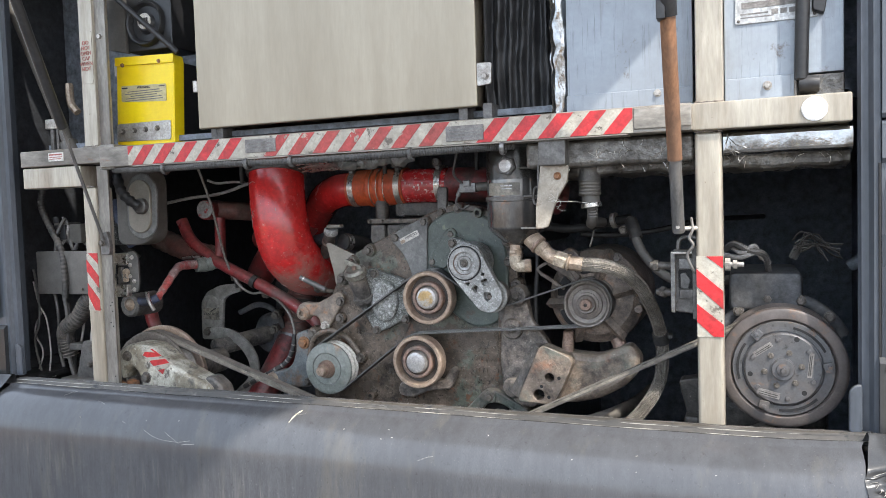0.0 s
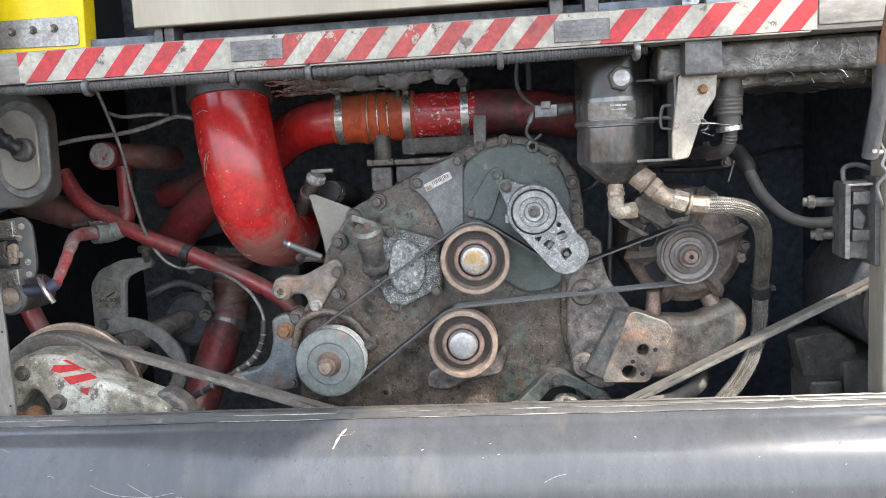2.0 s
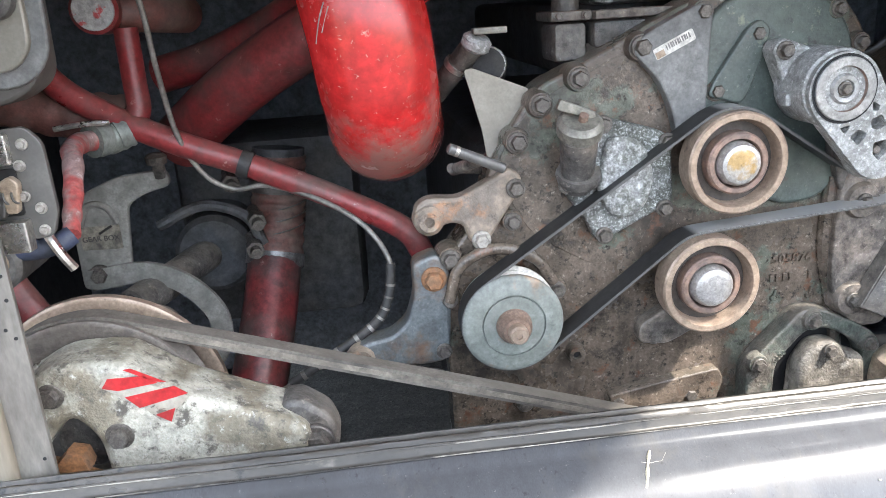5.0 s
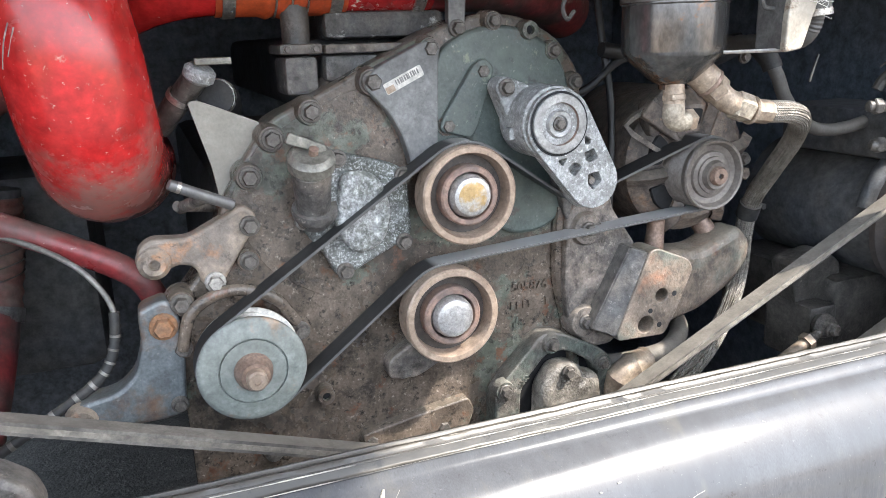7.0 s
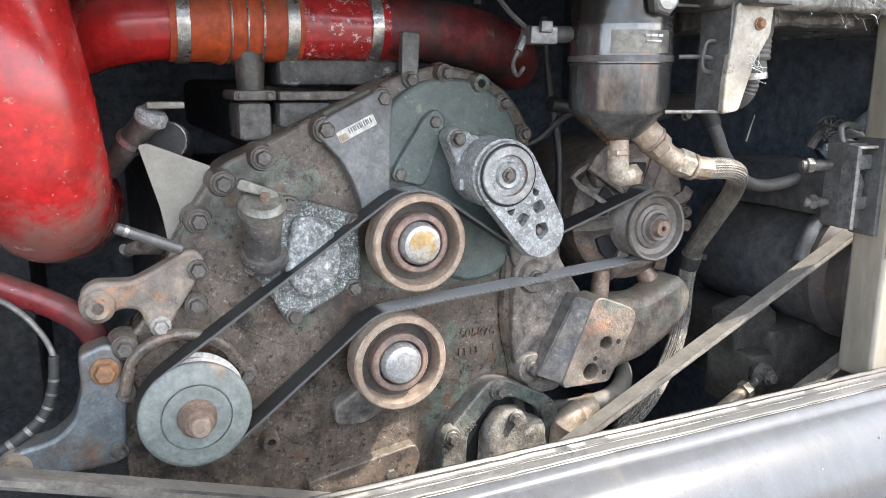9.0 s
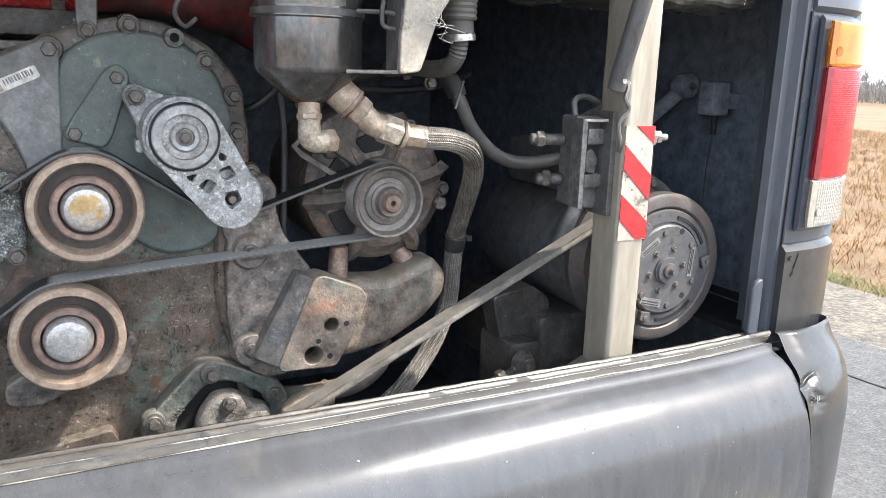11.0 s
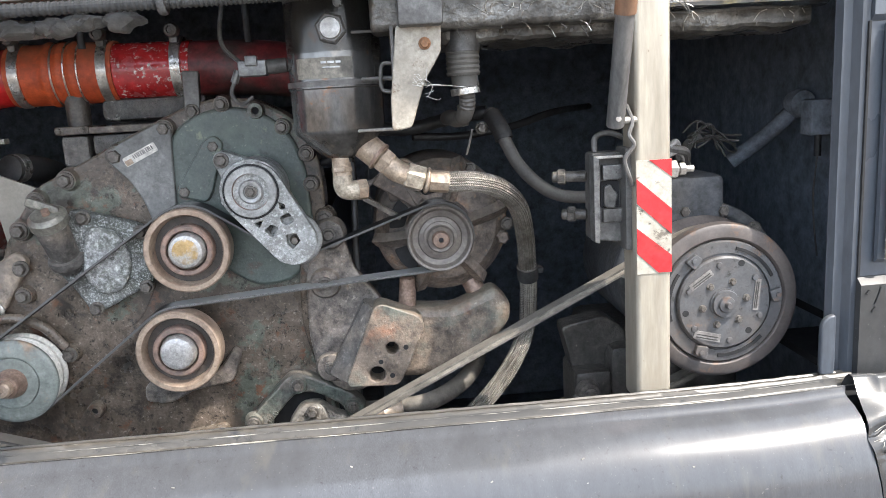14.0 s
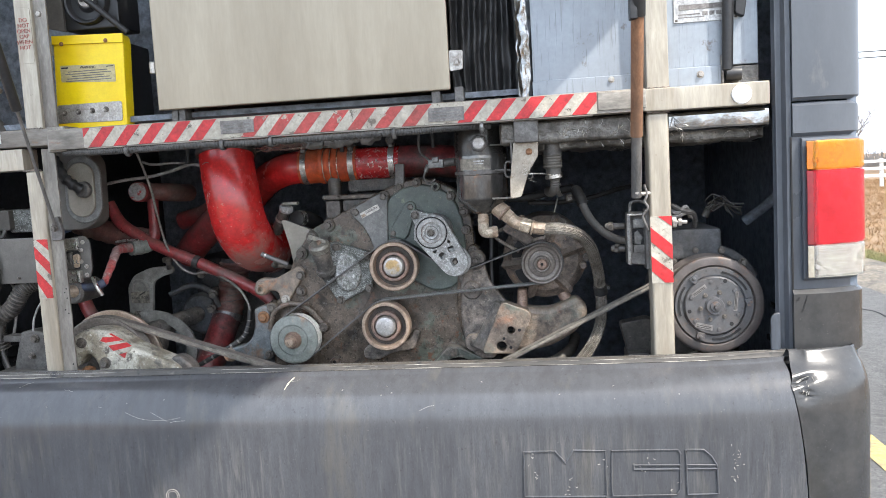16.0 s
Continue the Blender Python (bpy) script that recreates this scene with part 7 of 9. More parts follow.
# ---- belts ----
def belt_loop(stops):
    """A belt round circles (x, z, r, turn); turn +1 clockwise, -1 counter-clockwise, seen from the back of the coach."""
    k = len(stops)
    ends = []
    for i in range(k):
        (x0, z0, r0, s0), (x1, z1, r1, s1) = stops[i], stops[(i + 1) % k]
        d = Vector((x1 - x0, z1 - z0))
        ang = math.atan2(d.y, d.x)
        off = math.asin((s0 * r0 - s1 * r1) / d.length)
        nrm = ang + math.pi / 2 - off
        ends.append(((x0 + s0 * r0 * math.cos(nrm), z0 + s0 * r0 * math.sin(nrm)), (x1 + s1 * r1 * math.cos(nrm), z1 + s1 * r1 * math.sin(nrm))))
    path = []
    for i in range(k):
        a, b = ends[i]
        for q in range(12):
            path.append((a[0] + (b[0] - a[0]) * q / 12, a[1] + (b[1] - a[1]) * q / 12))
        x, z, r, s = stops[(i + 1) % k]
        a0 = math.atan2(b[1] - z, b[0] - x)
        nx = ends[(i + 1) % k][0]
        a1 = math.atan2(nx[1] - z, nx[0] - x)
        while s > 0 and a1 > a0:
            a1 -= 2 * math.pi
        while s < 0 and a1 < a0:
            a1 += 2 * math.pi
        n = max(2, int(abs(a1 - a0) / 0.12))
        for q in range(n):
            a2 = a0 + (a1 - a0) * q / n
            path.append((x + r * math.cos(a2), z + r * math.sin(a2)))
    return path


def belt(name, stops, y, width, thick, mat, edge_mat, label):
    """A belt with its worn front edge."""
    t = thing(name, (stops[0][0], y, stops[0][1]), label, "belt")
    path = [Vector((x, y, z)) for x, z in belt_loop(stops)]
    w, h = width / 2, thick / 2
    b = bmesh.new()
    sweep(b, path, [(-w, -h), (w, -h), (w, h), (-w, h)], closed=True, up=(0, 1, 0))
    part("band", b, mat, t)
    front = [p - Vector((0, w, 0)) for p in path]
    b = bmesh.new()
    e, d = h * 0.45, 0.0009
    sweep(b, front, [(-d, -e), (d, -e), (d, e), (-d, e)], closed=True, up=(0, 1, 0))
    part("worn_edge", b, edge_mat, t, "frayed pale belt edge")
    return t


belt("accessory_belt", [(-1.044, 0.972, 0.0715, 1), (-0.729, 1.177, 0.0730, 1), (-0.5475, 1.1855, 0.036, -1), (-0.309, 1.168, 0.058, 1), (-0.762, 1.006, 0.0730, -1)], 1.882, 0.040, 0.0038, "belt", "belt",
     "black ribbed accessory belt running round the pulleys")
belt("compressor_belt", [(-0.70, 0.675, 0.095, 1), (0.122, 1.058, 0.110, 1)], 1.764, 0.026, 0.011, "belt_dusty", "belt_edge", "dusty tan compressor belt running to the clutch pulley")
belt("fan_belt", [(-1.595, 0.930, 0.137, 1), (-0.70, 0.675, 0.10, 1)], 1.797, 0.026, 0.016, "belt_dusty", "belt_edge", "dusty grey fan drive belt on the large pulley")
ck = thing("crank_pulley", (-0.70, 1.80, 0.56), "dark cast iron crank pulley below the bumper line", "pulley")
part("front_groove", lathe([(0, -0.02), (0.088, -0.02), (0.098, -0.016), (0.090, -0.012), (0.090, 0.012), (0.098, 0.016), (0.05, 0.02)], (-0.70, 1.760, 0.675), seg=48), "cast_dark", ck)
part("rear_groove", lathe([(0.05, -0.02), (0.098, -0.016), (0.092, -0.012), (0.092, 0.012), (0.10, 0.016), (0.05, 0.02)], (-0.70, 1.798, 0.675), seg=48), "cast_dark", ck)
part("shaft", rod((-0.70, 1.78, 0.675), (-0.70, 1.95, 0.675), 0.05, 24), "cast_dark", ck)

# ---- alternator and bracket ----
alt = thing("alternator", (-0.31, 1.95, 1.06), "dark rusty alternator with grey grooved pulley", "alternator")
part("body", lathe([(0.05, -0.045), (0.095, -0.038), (0.118, -0.015), (0.122, 0.01), (0.122, 0.19), (0.10, 0.22), (0.0, 0.22)], (-0.300, 1.948, 1.178), seg=48), "alt_dark", alt)
part("front_frame", lathe([(0.02, -0.055), (0.048, -0.052), (0.060, -0.035), (0.075, -0.030)], (-0.305, 1.940, 1.172), seg=40), "cast_dark", alt)
for a in (0.25, 1.25, 2.25, 3.3, 4.3, 5.3):
    b = bmesh.new()
    c, s = math.cos(a), math.sin(a)
    sweep(b, [Vector((-0.305 + c * 0.05, 1.902, 1.172 + s * 0.05)), Vector((-0.30 + c * 0.095, 1.904, 1.176 + s * 0.095)), Vector((-0.30 + c * 0.12, 1.925, 1.178 + s * 0.12))], [(-0.009, -0.009), (0.009, -0.009), (0.009, 0.009), (-0.009, 0.009)])
    part("rib", b, "alt_dark", alt)
# black sectors on the casing stand in for shaded vents
for a in (1.75, 2.78, 3.8):
    sector = [(-0.302 + r * math.cos(a + d), 1.175 + r * math.sin(a + d)) for r, d in ((0.066, -0.26), (0.092, -0.30), (0.094, 0.0), (0.092, 0.30), (0.066, 0.26), (0.064, 0.0))]
    part("vent_shade_plate", plate(rounded(sector, 0.006), 1.9035, 1.912, bevel=0.001), "gap", alt, "black plate painted as a shaded cooling opening")
part("through_bolt", rod((-0.193, 1.905, 1.150), (-0.193, 1.93, 1.150), 0.012, 6, bevel=0.003), "alt_dark", alt)
part("gusset", plate(rounded([(-0.418, 1.262), (-0.398, 1.288), (-0.330, 1.232), (-0.345, 1.215)], 0.006), 1.892, 1.905, bevel=0.003), "alt_dark", alt)
part("top_lug", plate(rounded([(-0.40, 1.28), (-0.36, 1.305), (-0.335, 1.285), (-0.345, 1.235), (-0.39, 1.225)], 0.01), 1.905, 1.935, bevel=0.004), "alt_dark", alt)
for x, z in ((-0.183, 1.172), (-0.245, 1.275)):
    bolt(x, 1.925, z, 0.012, alt, BOLT)
prof = [(0.014, -0.004), (0.021, -0.006), (0.024, 0.002), (0.029, 0.003), (0.0295, 0.006), (0.036, 0.008), (0.038, 0.012), (0.047, 0.010), (0.0515, 0.001), (0.055, 0.0), (0.0570, 0.003), (0.0565, 0.010)]
for k in range(11):
    prof += [(0.0560, 0.012 + 0.0034 * k), (0.0535, 0.0137 + 0.0034 * k)]
prof += [(0.0575, 0.053), (0.03, 0.055)]
part("pulley", lathe(prof, (-0.309, 1.846, 1.167), seg=56), "pulley_grey", alt)
part("shaft_end", lathe([(0.0035, -0.006), (0.0045, -0.014), (0.0125, -0.014), (0.015, -0.010), (0.015, 0.0)], (-0.309, 1.846, 1.167), seg=28), "rust_pale", alt)
part("shaft_bore", lathe([(0, 0), (0.0045, 0)], (-0.309, 1.836, 1.167), seg=12), "gap", alt)
part("rear_shaft", rod((-0.309, 1.88, 1.167), (-0.309, 1.95, 1.167), 0.02, 20), "cast_dark", alt)

br = thing("alternator_bracket", (-0.38, 1.9, 0.88), "heavy rusty grey-green alternator bracket with drilled box end", "bracket")
part("back_plate", plate(rounded([(-0.545, 1.105), (-0.520, 1.195), (-0.480, 1.200), (-0.462, 1.120), (-0.415, 1.055), (-0.410, 0.99), (-0.455, 0.890), (-0.500, 0.890), (-0.540, 0.935), (-0.548, 1.0)], 0.014), 1.898, 1.93, bevel=0.005), "rust", br)
part("box_end", plate(rounded([(-0.430, 1.058), (-0.415, 1.062), (-0.354, 1.036), (-0.345, 1.020), (-0.374, 0.952), (-0.396, 0.915), (-0.482, 0.918), (-0.486, 0.928)], 0.008), 1.842, 1.895,
                      holes=[disc(-0.404, 0.983, 0.0112), disc(-0.432, 0.938, 0.0140)], bevel=0.0022), "rust_green", br, "drilled rusty box end")
for x, z, r in ((-0.380, 0.983, 0.0045), (-0.4245, 0.960, 0.0042), (-0.4065, 0.934, 0.0045)):
    part("small_hole", rod((x, 1.8416, z), (x, 1.850, z), r, 12), "gap", br)
# black backing that paints the box end's inner shade
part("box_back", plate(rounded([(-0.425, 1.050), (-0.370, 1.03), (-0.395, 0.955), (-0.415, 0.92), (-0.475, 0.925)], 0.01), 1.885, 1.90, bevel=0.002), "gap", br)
b = bmesh.new()
ring = [[b.verts.new(p) for p in q] for q in (((-0.430, 1.8425, 1.058), (-0.486, 1.8425, 0.926), (-0.486, 1.897, 0.926), (-0.430, 1.897, 1.058)), ((-0.448, 1.868, 1.062), (-0.516, 1.868, 0.936), (-0.516, 1.899, 0.936), (-0.448, 1.899, 1.062)))]
for k in range(4):
    b.faces.new((ring[0][k], ring[0][(k + 1) % 4], ring[1][(k + 1) % 4], ring[1][k]))
b.faces.new(ring[0][::-1])
b.faces.new(ring[1])
bmesh.ops.bevel(b, geom=b.edges[:], offset=0.002, segments=2, affect="EDGES")
part("bent_cheek", b, "cast_dark", br, "dark bent cheek of the box end")
part("swept_arm", plate(rounded([(-0.385, 1.042), (-0.338, 1.037), (-0.289, 1.034), (-0.246, 1.052), (-0.214, 1.066), (-0.186, 1.034), (-0.190, 1.000), (-0.225, 0.961), (-0.287, 0.926), (-0.354, 0.910), (-0.400, 0.912), (-0.42, 0.96)], 0.014), 1.884, 1.955, bevel=0.016), "rust_green", br, "swept cast arm")
part("upright_lug", rod((-0.236, 1.935, 1.035), (-0.264, 1.955, 1.092), 0.0185, 20, r2=0.0165, bevel=0.004), "rust_pale", br)
part("lug_bore", rod((-0.2637, 1.9545, 1.0915), (-0.2645, 1.9552, 1.0932), 0.007, 14), "gap", br)
part("upright_lug", rod((-0.372, 1.912, 1.030), (-0.368, 1.912, 1.092), 0.0165, 18, r2=0.014, bevel=0.004), "rust_pale", br)
for x, z in ((-0.514, 0.940), (-0.512, 1.094), (-0.498, 1.18)):
    part("boss", lathe([(0, -0.008), (0.024, -0.008), (0.028, 0.0), (0.03, 0.02)], (x, 1.898, z), seg=24), "rust", br)
    bolt(x, 1.889, z, 0.0125, br, BOLT)

# ---- air compressor clutch ----
ac = thing("air_conditioning_compressor", (0.12, 1.8, 0.93), "air conditioning compressor with large dull grey clutch pulley", "compressor")
cx, cz = 0.122, 1.058
part("pulley_rim", lathe([(0.098, 0.012), (0.100, 0.004), (0.104, 0.0), (0.118, 0.0), (0.124, 0.004), (0.1255, 0.010), (0.1255, 0.022), (0.119, 0.026), (0.1105, 0.034), (0.1055, 0.060), (0.1055, 0.072), (0.1255, 0.088), (0.1255, 0.100), (0.06, 0.104)], (cx, 1.712, cz), seg=80), "clutch_rim", ac, "brown worn pulley rim")
part("clutch_plate", lathe([(0.020, -0.006), (0.072, -0.006), (0.075, -0.003), (0.0755, 0.004), (0.0785, 0.005), (0.079, 0.001), (0.097, 0.001), (0.099, 0.004), (0.0995, 0.014)], (cx, 1.710, cz), seg=72), "clutch", ac)
part("hub", lathe([(0, -0.022), (0.004, -0.022), (0.0055, -0.014), (0.012, -0.013), (0.0135, -0.009), (0.021, -0.009), (0.0225, -0.004), (0.024, -0.004), (0.0245, 0.004)], (cx, 1.705, cz), seg=40), "clutch", ac)
for k in range(6):
    a = math.radians(60 * k + 10)
    bolt(cx + 0.036 * math.cos(a), 1.704, cz + 0.036 * math.sin(a), 0.0062, ac, BOLT)
for k in range(6):
    a = math.radians(60 * k + 38)
    part("rivet", lathe([(0, -0.004), (0.0045, -0.003), (0.0058, 0.002)], (cx + 0.062 * math.cos(a), 1.704, cz + 0.062 * math.sin(a)), seg=14), "clutch", ac)
for k in range(3):
    a = math.radians(120 * k + 25)
    arc = [Vector((cx + 0.0875 * math.cos(a + q * 0.09), 1.7105, cz + 0.0875 * math.sin(a + q * 0.09))) for q in range(11)]
    b = bmesh.new()
    sweep(b, arc, [(-0.0015, -0.0025), (0.0015, -0.0025), (0.0015, 0.0025), (-0.0015, 0.0025)], up=(0, 1, 0))
    part("slot", b, "gap", ac)
    b = a - 0.35
    part("leaf_spring", plate(rounded([(cx + 0.080 * math.cos(b - 0.15), cz + 0.080 * math.sin(b - 0.15)), (cx + 0.094 * math.cos(b - 0.1), cz + 0.094 * math.sin(b - 0.1)), (cx + 0.094 * math.cos(b + 0.12), cz + 0.094 * math.sin(b + 0.12)), (cx + 0.074 * math.cos(b + 0.1), cz + 0.074 * math.sin(b + 0.1))], 0.004), 1.702, 1.711, bevel=0.001), "clutch", ac)
    part("lug_rivet", lathe([(0, -0.003), (0.004, -0.002), (0.005, 0.002)], (cx + 0.087 * math.cos(b), 1.702, cz + 0.087 * math.sin(b)), seg=14), "clutch", ac)
for a, d in ((67, 0.068), (191, 0.064), (-50, 0.062)):
    hx, hz = cx + d * math.cos(radians(a)), cz + d * math.sin(radians(a))
    part("hole", rod((hx, 1.7034, hz), (hx, 1.709, hz), 0.0052, 14), "gap", ac)
for dx, dz, w, h, tilt in ((-0.038, 0.040, 0.042, 0.011, -35), (-0.028, -0.052, 0.044, 0.013, 14), (0.052, 0.010, 0.050, 0.009, 96)):
    rr = Matrix.Translation((cx + dx, 1.7030, cz + dz)) @ Matrix.Rotation(radians(tilt), 4, "Y")
    b = box(-w / 2, w / 2, -0.0006, 0.0010, -h / 2, h / 2, 0)
    bmesh.ops.transform(b, matrix=rr, verts=b.verts)
    lb = part("tag", b, "decal_dark", ac, "small worn grey label")
    for k in range(2):
        b = box(-w / 2 + 0.004, w / 2 - 0.004, -0.0012, -0.0004, -h / 4 + k * h / 3 - 0.0008, -h / 4 + k * h / 3 + 0.0008, 0)
        bmesh.ops.transform(b, matrix=rr, verts=b.verts)
        part("print_line", b, "ink", lb)
part("housing", lathe([(0.05, 0.0), (0.10, 0.01), (0.118, 0.04), (0.118, 0.30), (0.08, 0.34), (0, 0.34)], (cx, 1.815, cz), seg=44), "block", ac)
part("head_block", box(cx - 0.105, cx + 0.045, 1.80, 2.05, 1.165, 1.250, 0.014), "block", ac)
part("back_ring", tube([(cx + 0.135 * math.cos(a), 1.82, cz + 0.135 * math.sin(a)) for a in [math.radians(k * 12) for k in range(2, 15)]], 0.014, 12, 3), "block", ac)
for k in range(4):
    bolt(cx + 0.136 * math.cos(math.radians(45 + 28 * k)), 1.806, cz + 0.136 * math.sin(math.radians(45 + 28 * k)), 0.012, ac)
part("mount_bracket", plate(rounded([(-0.07, 0.86), (-0.10, 0.985), (-0.02, 1.00), (0.02, 0.97), (0.02, 0.86)], 0.012), 1.88, 1.93, bevel=0.004), "grime_dark", ac)
part("base", box(-0.02, 0.22, 1.85, 2.15, 0.80, 0.95, 0.02), "grime_dark", ac)
part("rear_cable", tube([(0.01, 1.80, 1.30), (0.03, 1.77, 1.315), (0.06, 1.77, 1.30), (0.09, 1.78, 1.29), (0.10, 1.82, 1.25)], 0.007, 8), "wire_dark", ac)
part("rear_cable", tube([(0.00, 1.80, 1.29), (0.04, 1.775, 1.285), (0.075, 1.775, 1.295), (0.10, 1.80, 1.27)], 0.006, 8), "wire_white", ac)
part("rear_cable", tube([(0.02, 1.79, 1.31), (0.045, 1.77, 1.295), (0.07, 1.772, 1.31), (0.085, 1.80, 1.28)], 0.005, 8), "wire_white", ac)

tw = thing("wire_tangle", (0.19, 1.95, 1.27), "tangle of dusty pale wires above the compressor", "wires")
rnd = random.Random(12)
for k in range(12):
    a = Vector((0.150 + rnd.uniform(0, 0.02), 1.94 + rnd.uniform(-0.02, 0.02), 1.295 + rnd.uniform(-0.012, 0.02)))
    m = Vector((0.19 + rnd.uniform(-0.02, 0.02), 1.94 + rnd.uniform(-0.025, 0.02), 1.318 + rnd.uniform(-0.02, 0.018)))
    e = Vector((0.225 + rnd.uniform(-0.01, 0.035), 1.955 + rnd.uniform(-0.02, 0.02), 1.285 + rnd.uniform(-0.022, 0.02)))
    part("wire", tube([a, a.lerp(m, 0.5) + Vector((0, 0, rnd.uniform(-0.01, 0.014))), m, m.lerp(e, 0.6) + Vector((0, 0, rnd.uniform(-0.008, 0.012))), e], 0.0019, 6, 5), "hose", tw)
part("sleeve", tube([(0.155, 1.96, 1.27), (0.165, 1.955, 1.29), (0.185, 1.95, 1.305)], 0.010, 10, 5), "grey_housing", tw)
st2 = thing("stay_arm", (0.30, 2.04, 1.23), "dusty grey diagonal arm on the side wall of the bay", "arm")
part("arm", tube([(0.283, 2.04, 1.244), (0.329, 2.02, 1.281), (0.375, 2.00, 1.327), (0.407, 1.99, 1.363)], 0.015, 12, 6), "bay", st2)
part("knuckle", lathe([(0, -0.02), (0.024, -0.016), (0.028, 0.0), (0.024, 0.016), (0, 0.02)], (0.393, 1.99, 1.350), seg=18), "bay", st2)
bolt(0.393, 1.968, 1.350, 0.008, st2)


# ---- red charge air and coolant pipes ----
big = thing("red_elbow_pipe", (-1.21, 1.95, 1.17), "large glossy red painted elbow pipe with scratches and dusty bend", "pipe")
path = smooth([(-1.236, 1.945, 1.610), (-1.234, 1.932, 1.550), (-1.224, 1.915, 1.470), (-1.210, 1.906, 1.385), (-1.203, 1.918, 1.322), (-1.198, 1.950, 1.278), (-1.196, 2.010, 1.243), (-1.180, 2.100, 1.225)], 8)
b = bmesh.new()
sweep(b, path, circle(0.0805, 44), radius=lambda i, n: 1.05 if i < 2 else 1.0)
part("pipe", b, "red_bend", big)
part("collar", tube([(-1.2365, 1.946, 1.612), (-1.2352, 1.936, 1.555), (-1.2325, 1.928, 1.522)], 0.0868, 40, 4), "alloy_dark", big, "dull grey rubber collar and clamp")
part("clamp_band", tube([(-1.2340, 1.932, 1.538), (-1.2332, 1.930, 1.527)], 0.0885, 40, 2), "alloy_dark", big)
for pts in ([(-1.260, 1.42), (-1.268, 1.40), (-1.275, 1.372)], [(-1.255, 1.415), (-1.266, 1.385)], [(-1.278, 1.50), (-1.262, 1.505), (-1.25, 1.502)], [(-1.19, 1.47), (-1.186, 1.445), (-1.178, 1.42)]):
    q = []
    for x, z in pts:
        c = min(path, key=lambda p: abs(p.z - z))
        dx = x - c.x
        q.append(Vector((x, c.y - math.sqrt(max(0.0806 ** 2 - dx * dx, 1e-5)), z)))
    b = bmesh.new()
    sweep(b, smooth(q, 4), circle(0.0010, 5))
    part("scratch", b, "scratch", big)

cp = thing("charge_air_pipe", (-0.8, 2.02, 1.43), "red charge air pipe with orange silicone coupling and steel clamps", "pipe")
part("left_pipe", tube([(-1.27, 2.19, 1.385), (-1.205, 2.125, 1.425), (-1.150, 2.070, 1.453), (-1.090, 2.035, 1.472), (-1.02, 2.02, 1.479), (-0.96, 2.02, 1.479)], 0.0500, 32, 8), "red", cp)
n_rings = 120


def rib(i, n):
    x = -1.03 + 0.18 * i / (n - 1)
    return 1.0 + sum(0.07 * math.exp(-((x - c) / 0.0065) ** 2) for c in (-0.962, -0.940, -0.918))


b = bmesh.new()
sweep(b, [Vector((-1.03 + 0.18 * i / n_rings, 2.02, 1.479)) for i in range(n_rings + 1)], circle(0.0530, 36), radius=rib)
part("silicone_coupling", b, "silicone", cp, "orange ribbed silicone coupling", angle=60)
for x in (-0.951, -0.929, -0.907):
    part("coupling_wire", tube([(x + 0.0002, 2.02 + 0.0545 * math.cos(a), 1.479 + 0.0545 * math.sin(a)) for a in [k * math.pi / 10 for k in range(20)]], 0.0016, 6, 2, closed=True), "clamp", cp)
part("middle_pipe", tube([(-0.87, 2.02, 1.479), (-0.8, 2.02, 1.478), (-0.72, 2.02, 1.477)], 0.0495, 32), "red_peel", cp)
part("right_pipe", tube([(-0.74, 2.02, 1.477), (-0.66, 2.022, 1.476), (-0.58, 2.03, 1.470), (-0.50, 2.06, 1.455), (-0.43, 2.12, 1.43)], 0.0485, 32), "red_grimy", cp)
for x in (-1.013, -0.866, -0.742):
    cl = part("hose_clamp", tube([(x - 0.0085, 2.02, 1.479), (x + 0.0085, 2.02, 1.479)], 0.0552, 36, 2), "clamp", cp)
    part("clamp_lug", box(x - 0.007, x + 0.007, 1.978, 2.000, 1.520, 1.547, 0.003), "alloy_mid", cl)
    part("clamp_bolt", lathe([(0, -0.006), (0.006, -0.006), (0.0065, -0.009), (0.0105, -0.008), (0.0125, -0.002), (0.0125, 0.010)], (x, 1.974, 1.541), seg=20), "grime_dark", cl, "dark round bolt head")
part("support_clip", plate(rounded([(-0.724, 1.392), (-0.699, 1.392), (-0.694, 1.468), (-0.722, 1.470)], 0.006), 1.925, 1.940, bevel=0.002), "alloy_dark", cp)
bolt(-0.711, 1.924, 1.402, 0.0125, cp, BOLT)

pipes = thing("coolant_pipes", (-1.45, 2.05, 1.07), "small dusty red coolant pipes behind the large elbow", "pipe")
part("tee_knob", rod((-1.584, 2.036, 1.432), (-1.592, 2.12, 1.430), 0.0330, 28, bevel=0.005), "red_dirty", pipes)
part("end_cap", rod((-1.5838, 2.0335, 1.432), (-1.5842, 2.038, 1.432), 0.0285, 28, bevel=0.001), "red_flake", pipes, "chipped grey and red end cap")
part("tee_branch", tube([(-1.590, 2.095, 1.430), (-1.55, 2.10, 1.428), (-1.52, 2.12, 1.425), (-1.505, 2.16, 1.422), (-1.50, 2.22, 1.42)], 0.030, 22), "hose_red", pipes)
part("tee_drop", tube([(-1.556, 2.075, 1.405), (-1.556, 2.072, 1.33), (-1.556, 2.068, 1.288), (-1.572, 2.060, 1.264), (-1.60, 2.046, 1.253)], 0.0175, 18), "red_dirty", pipes)
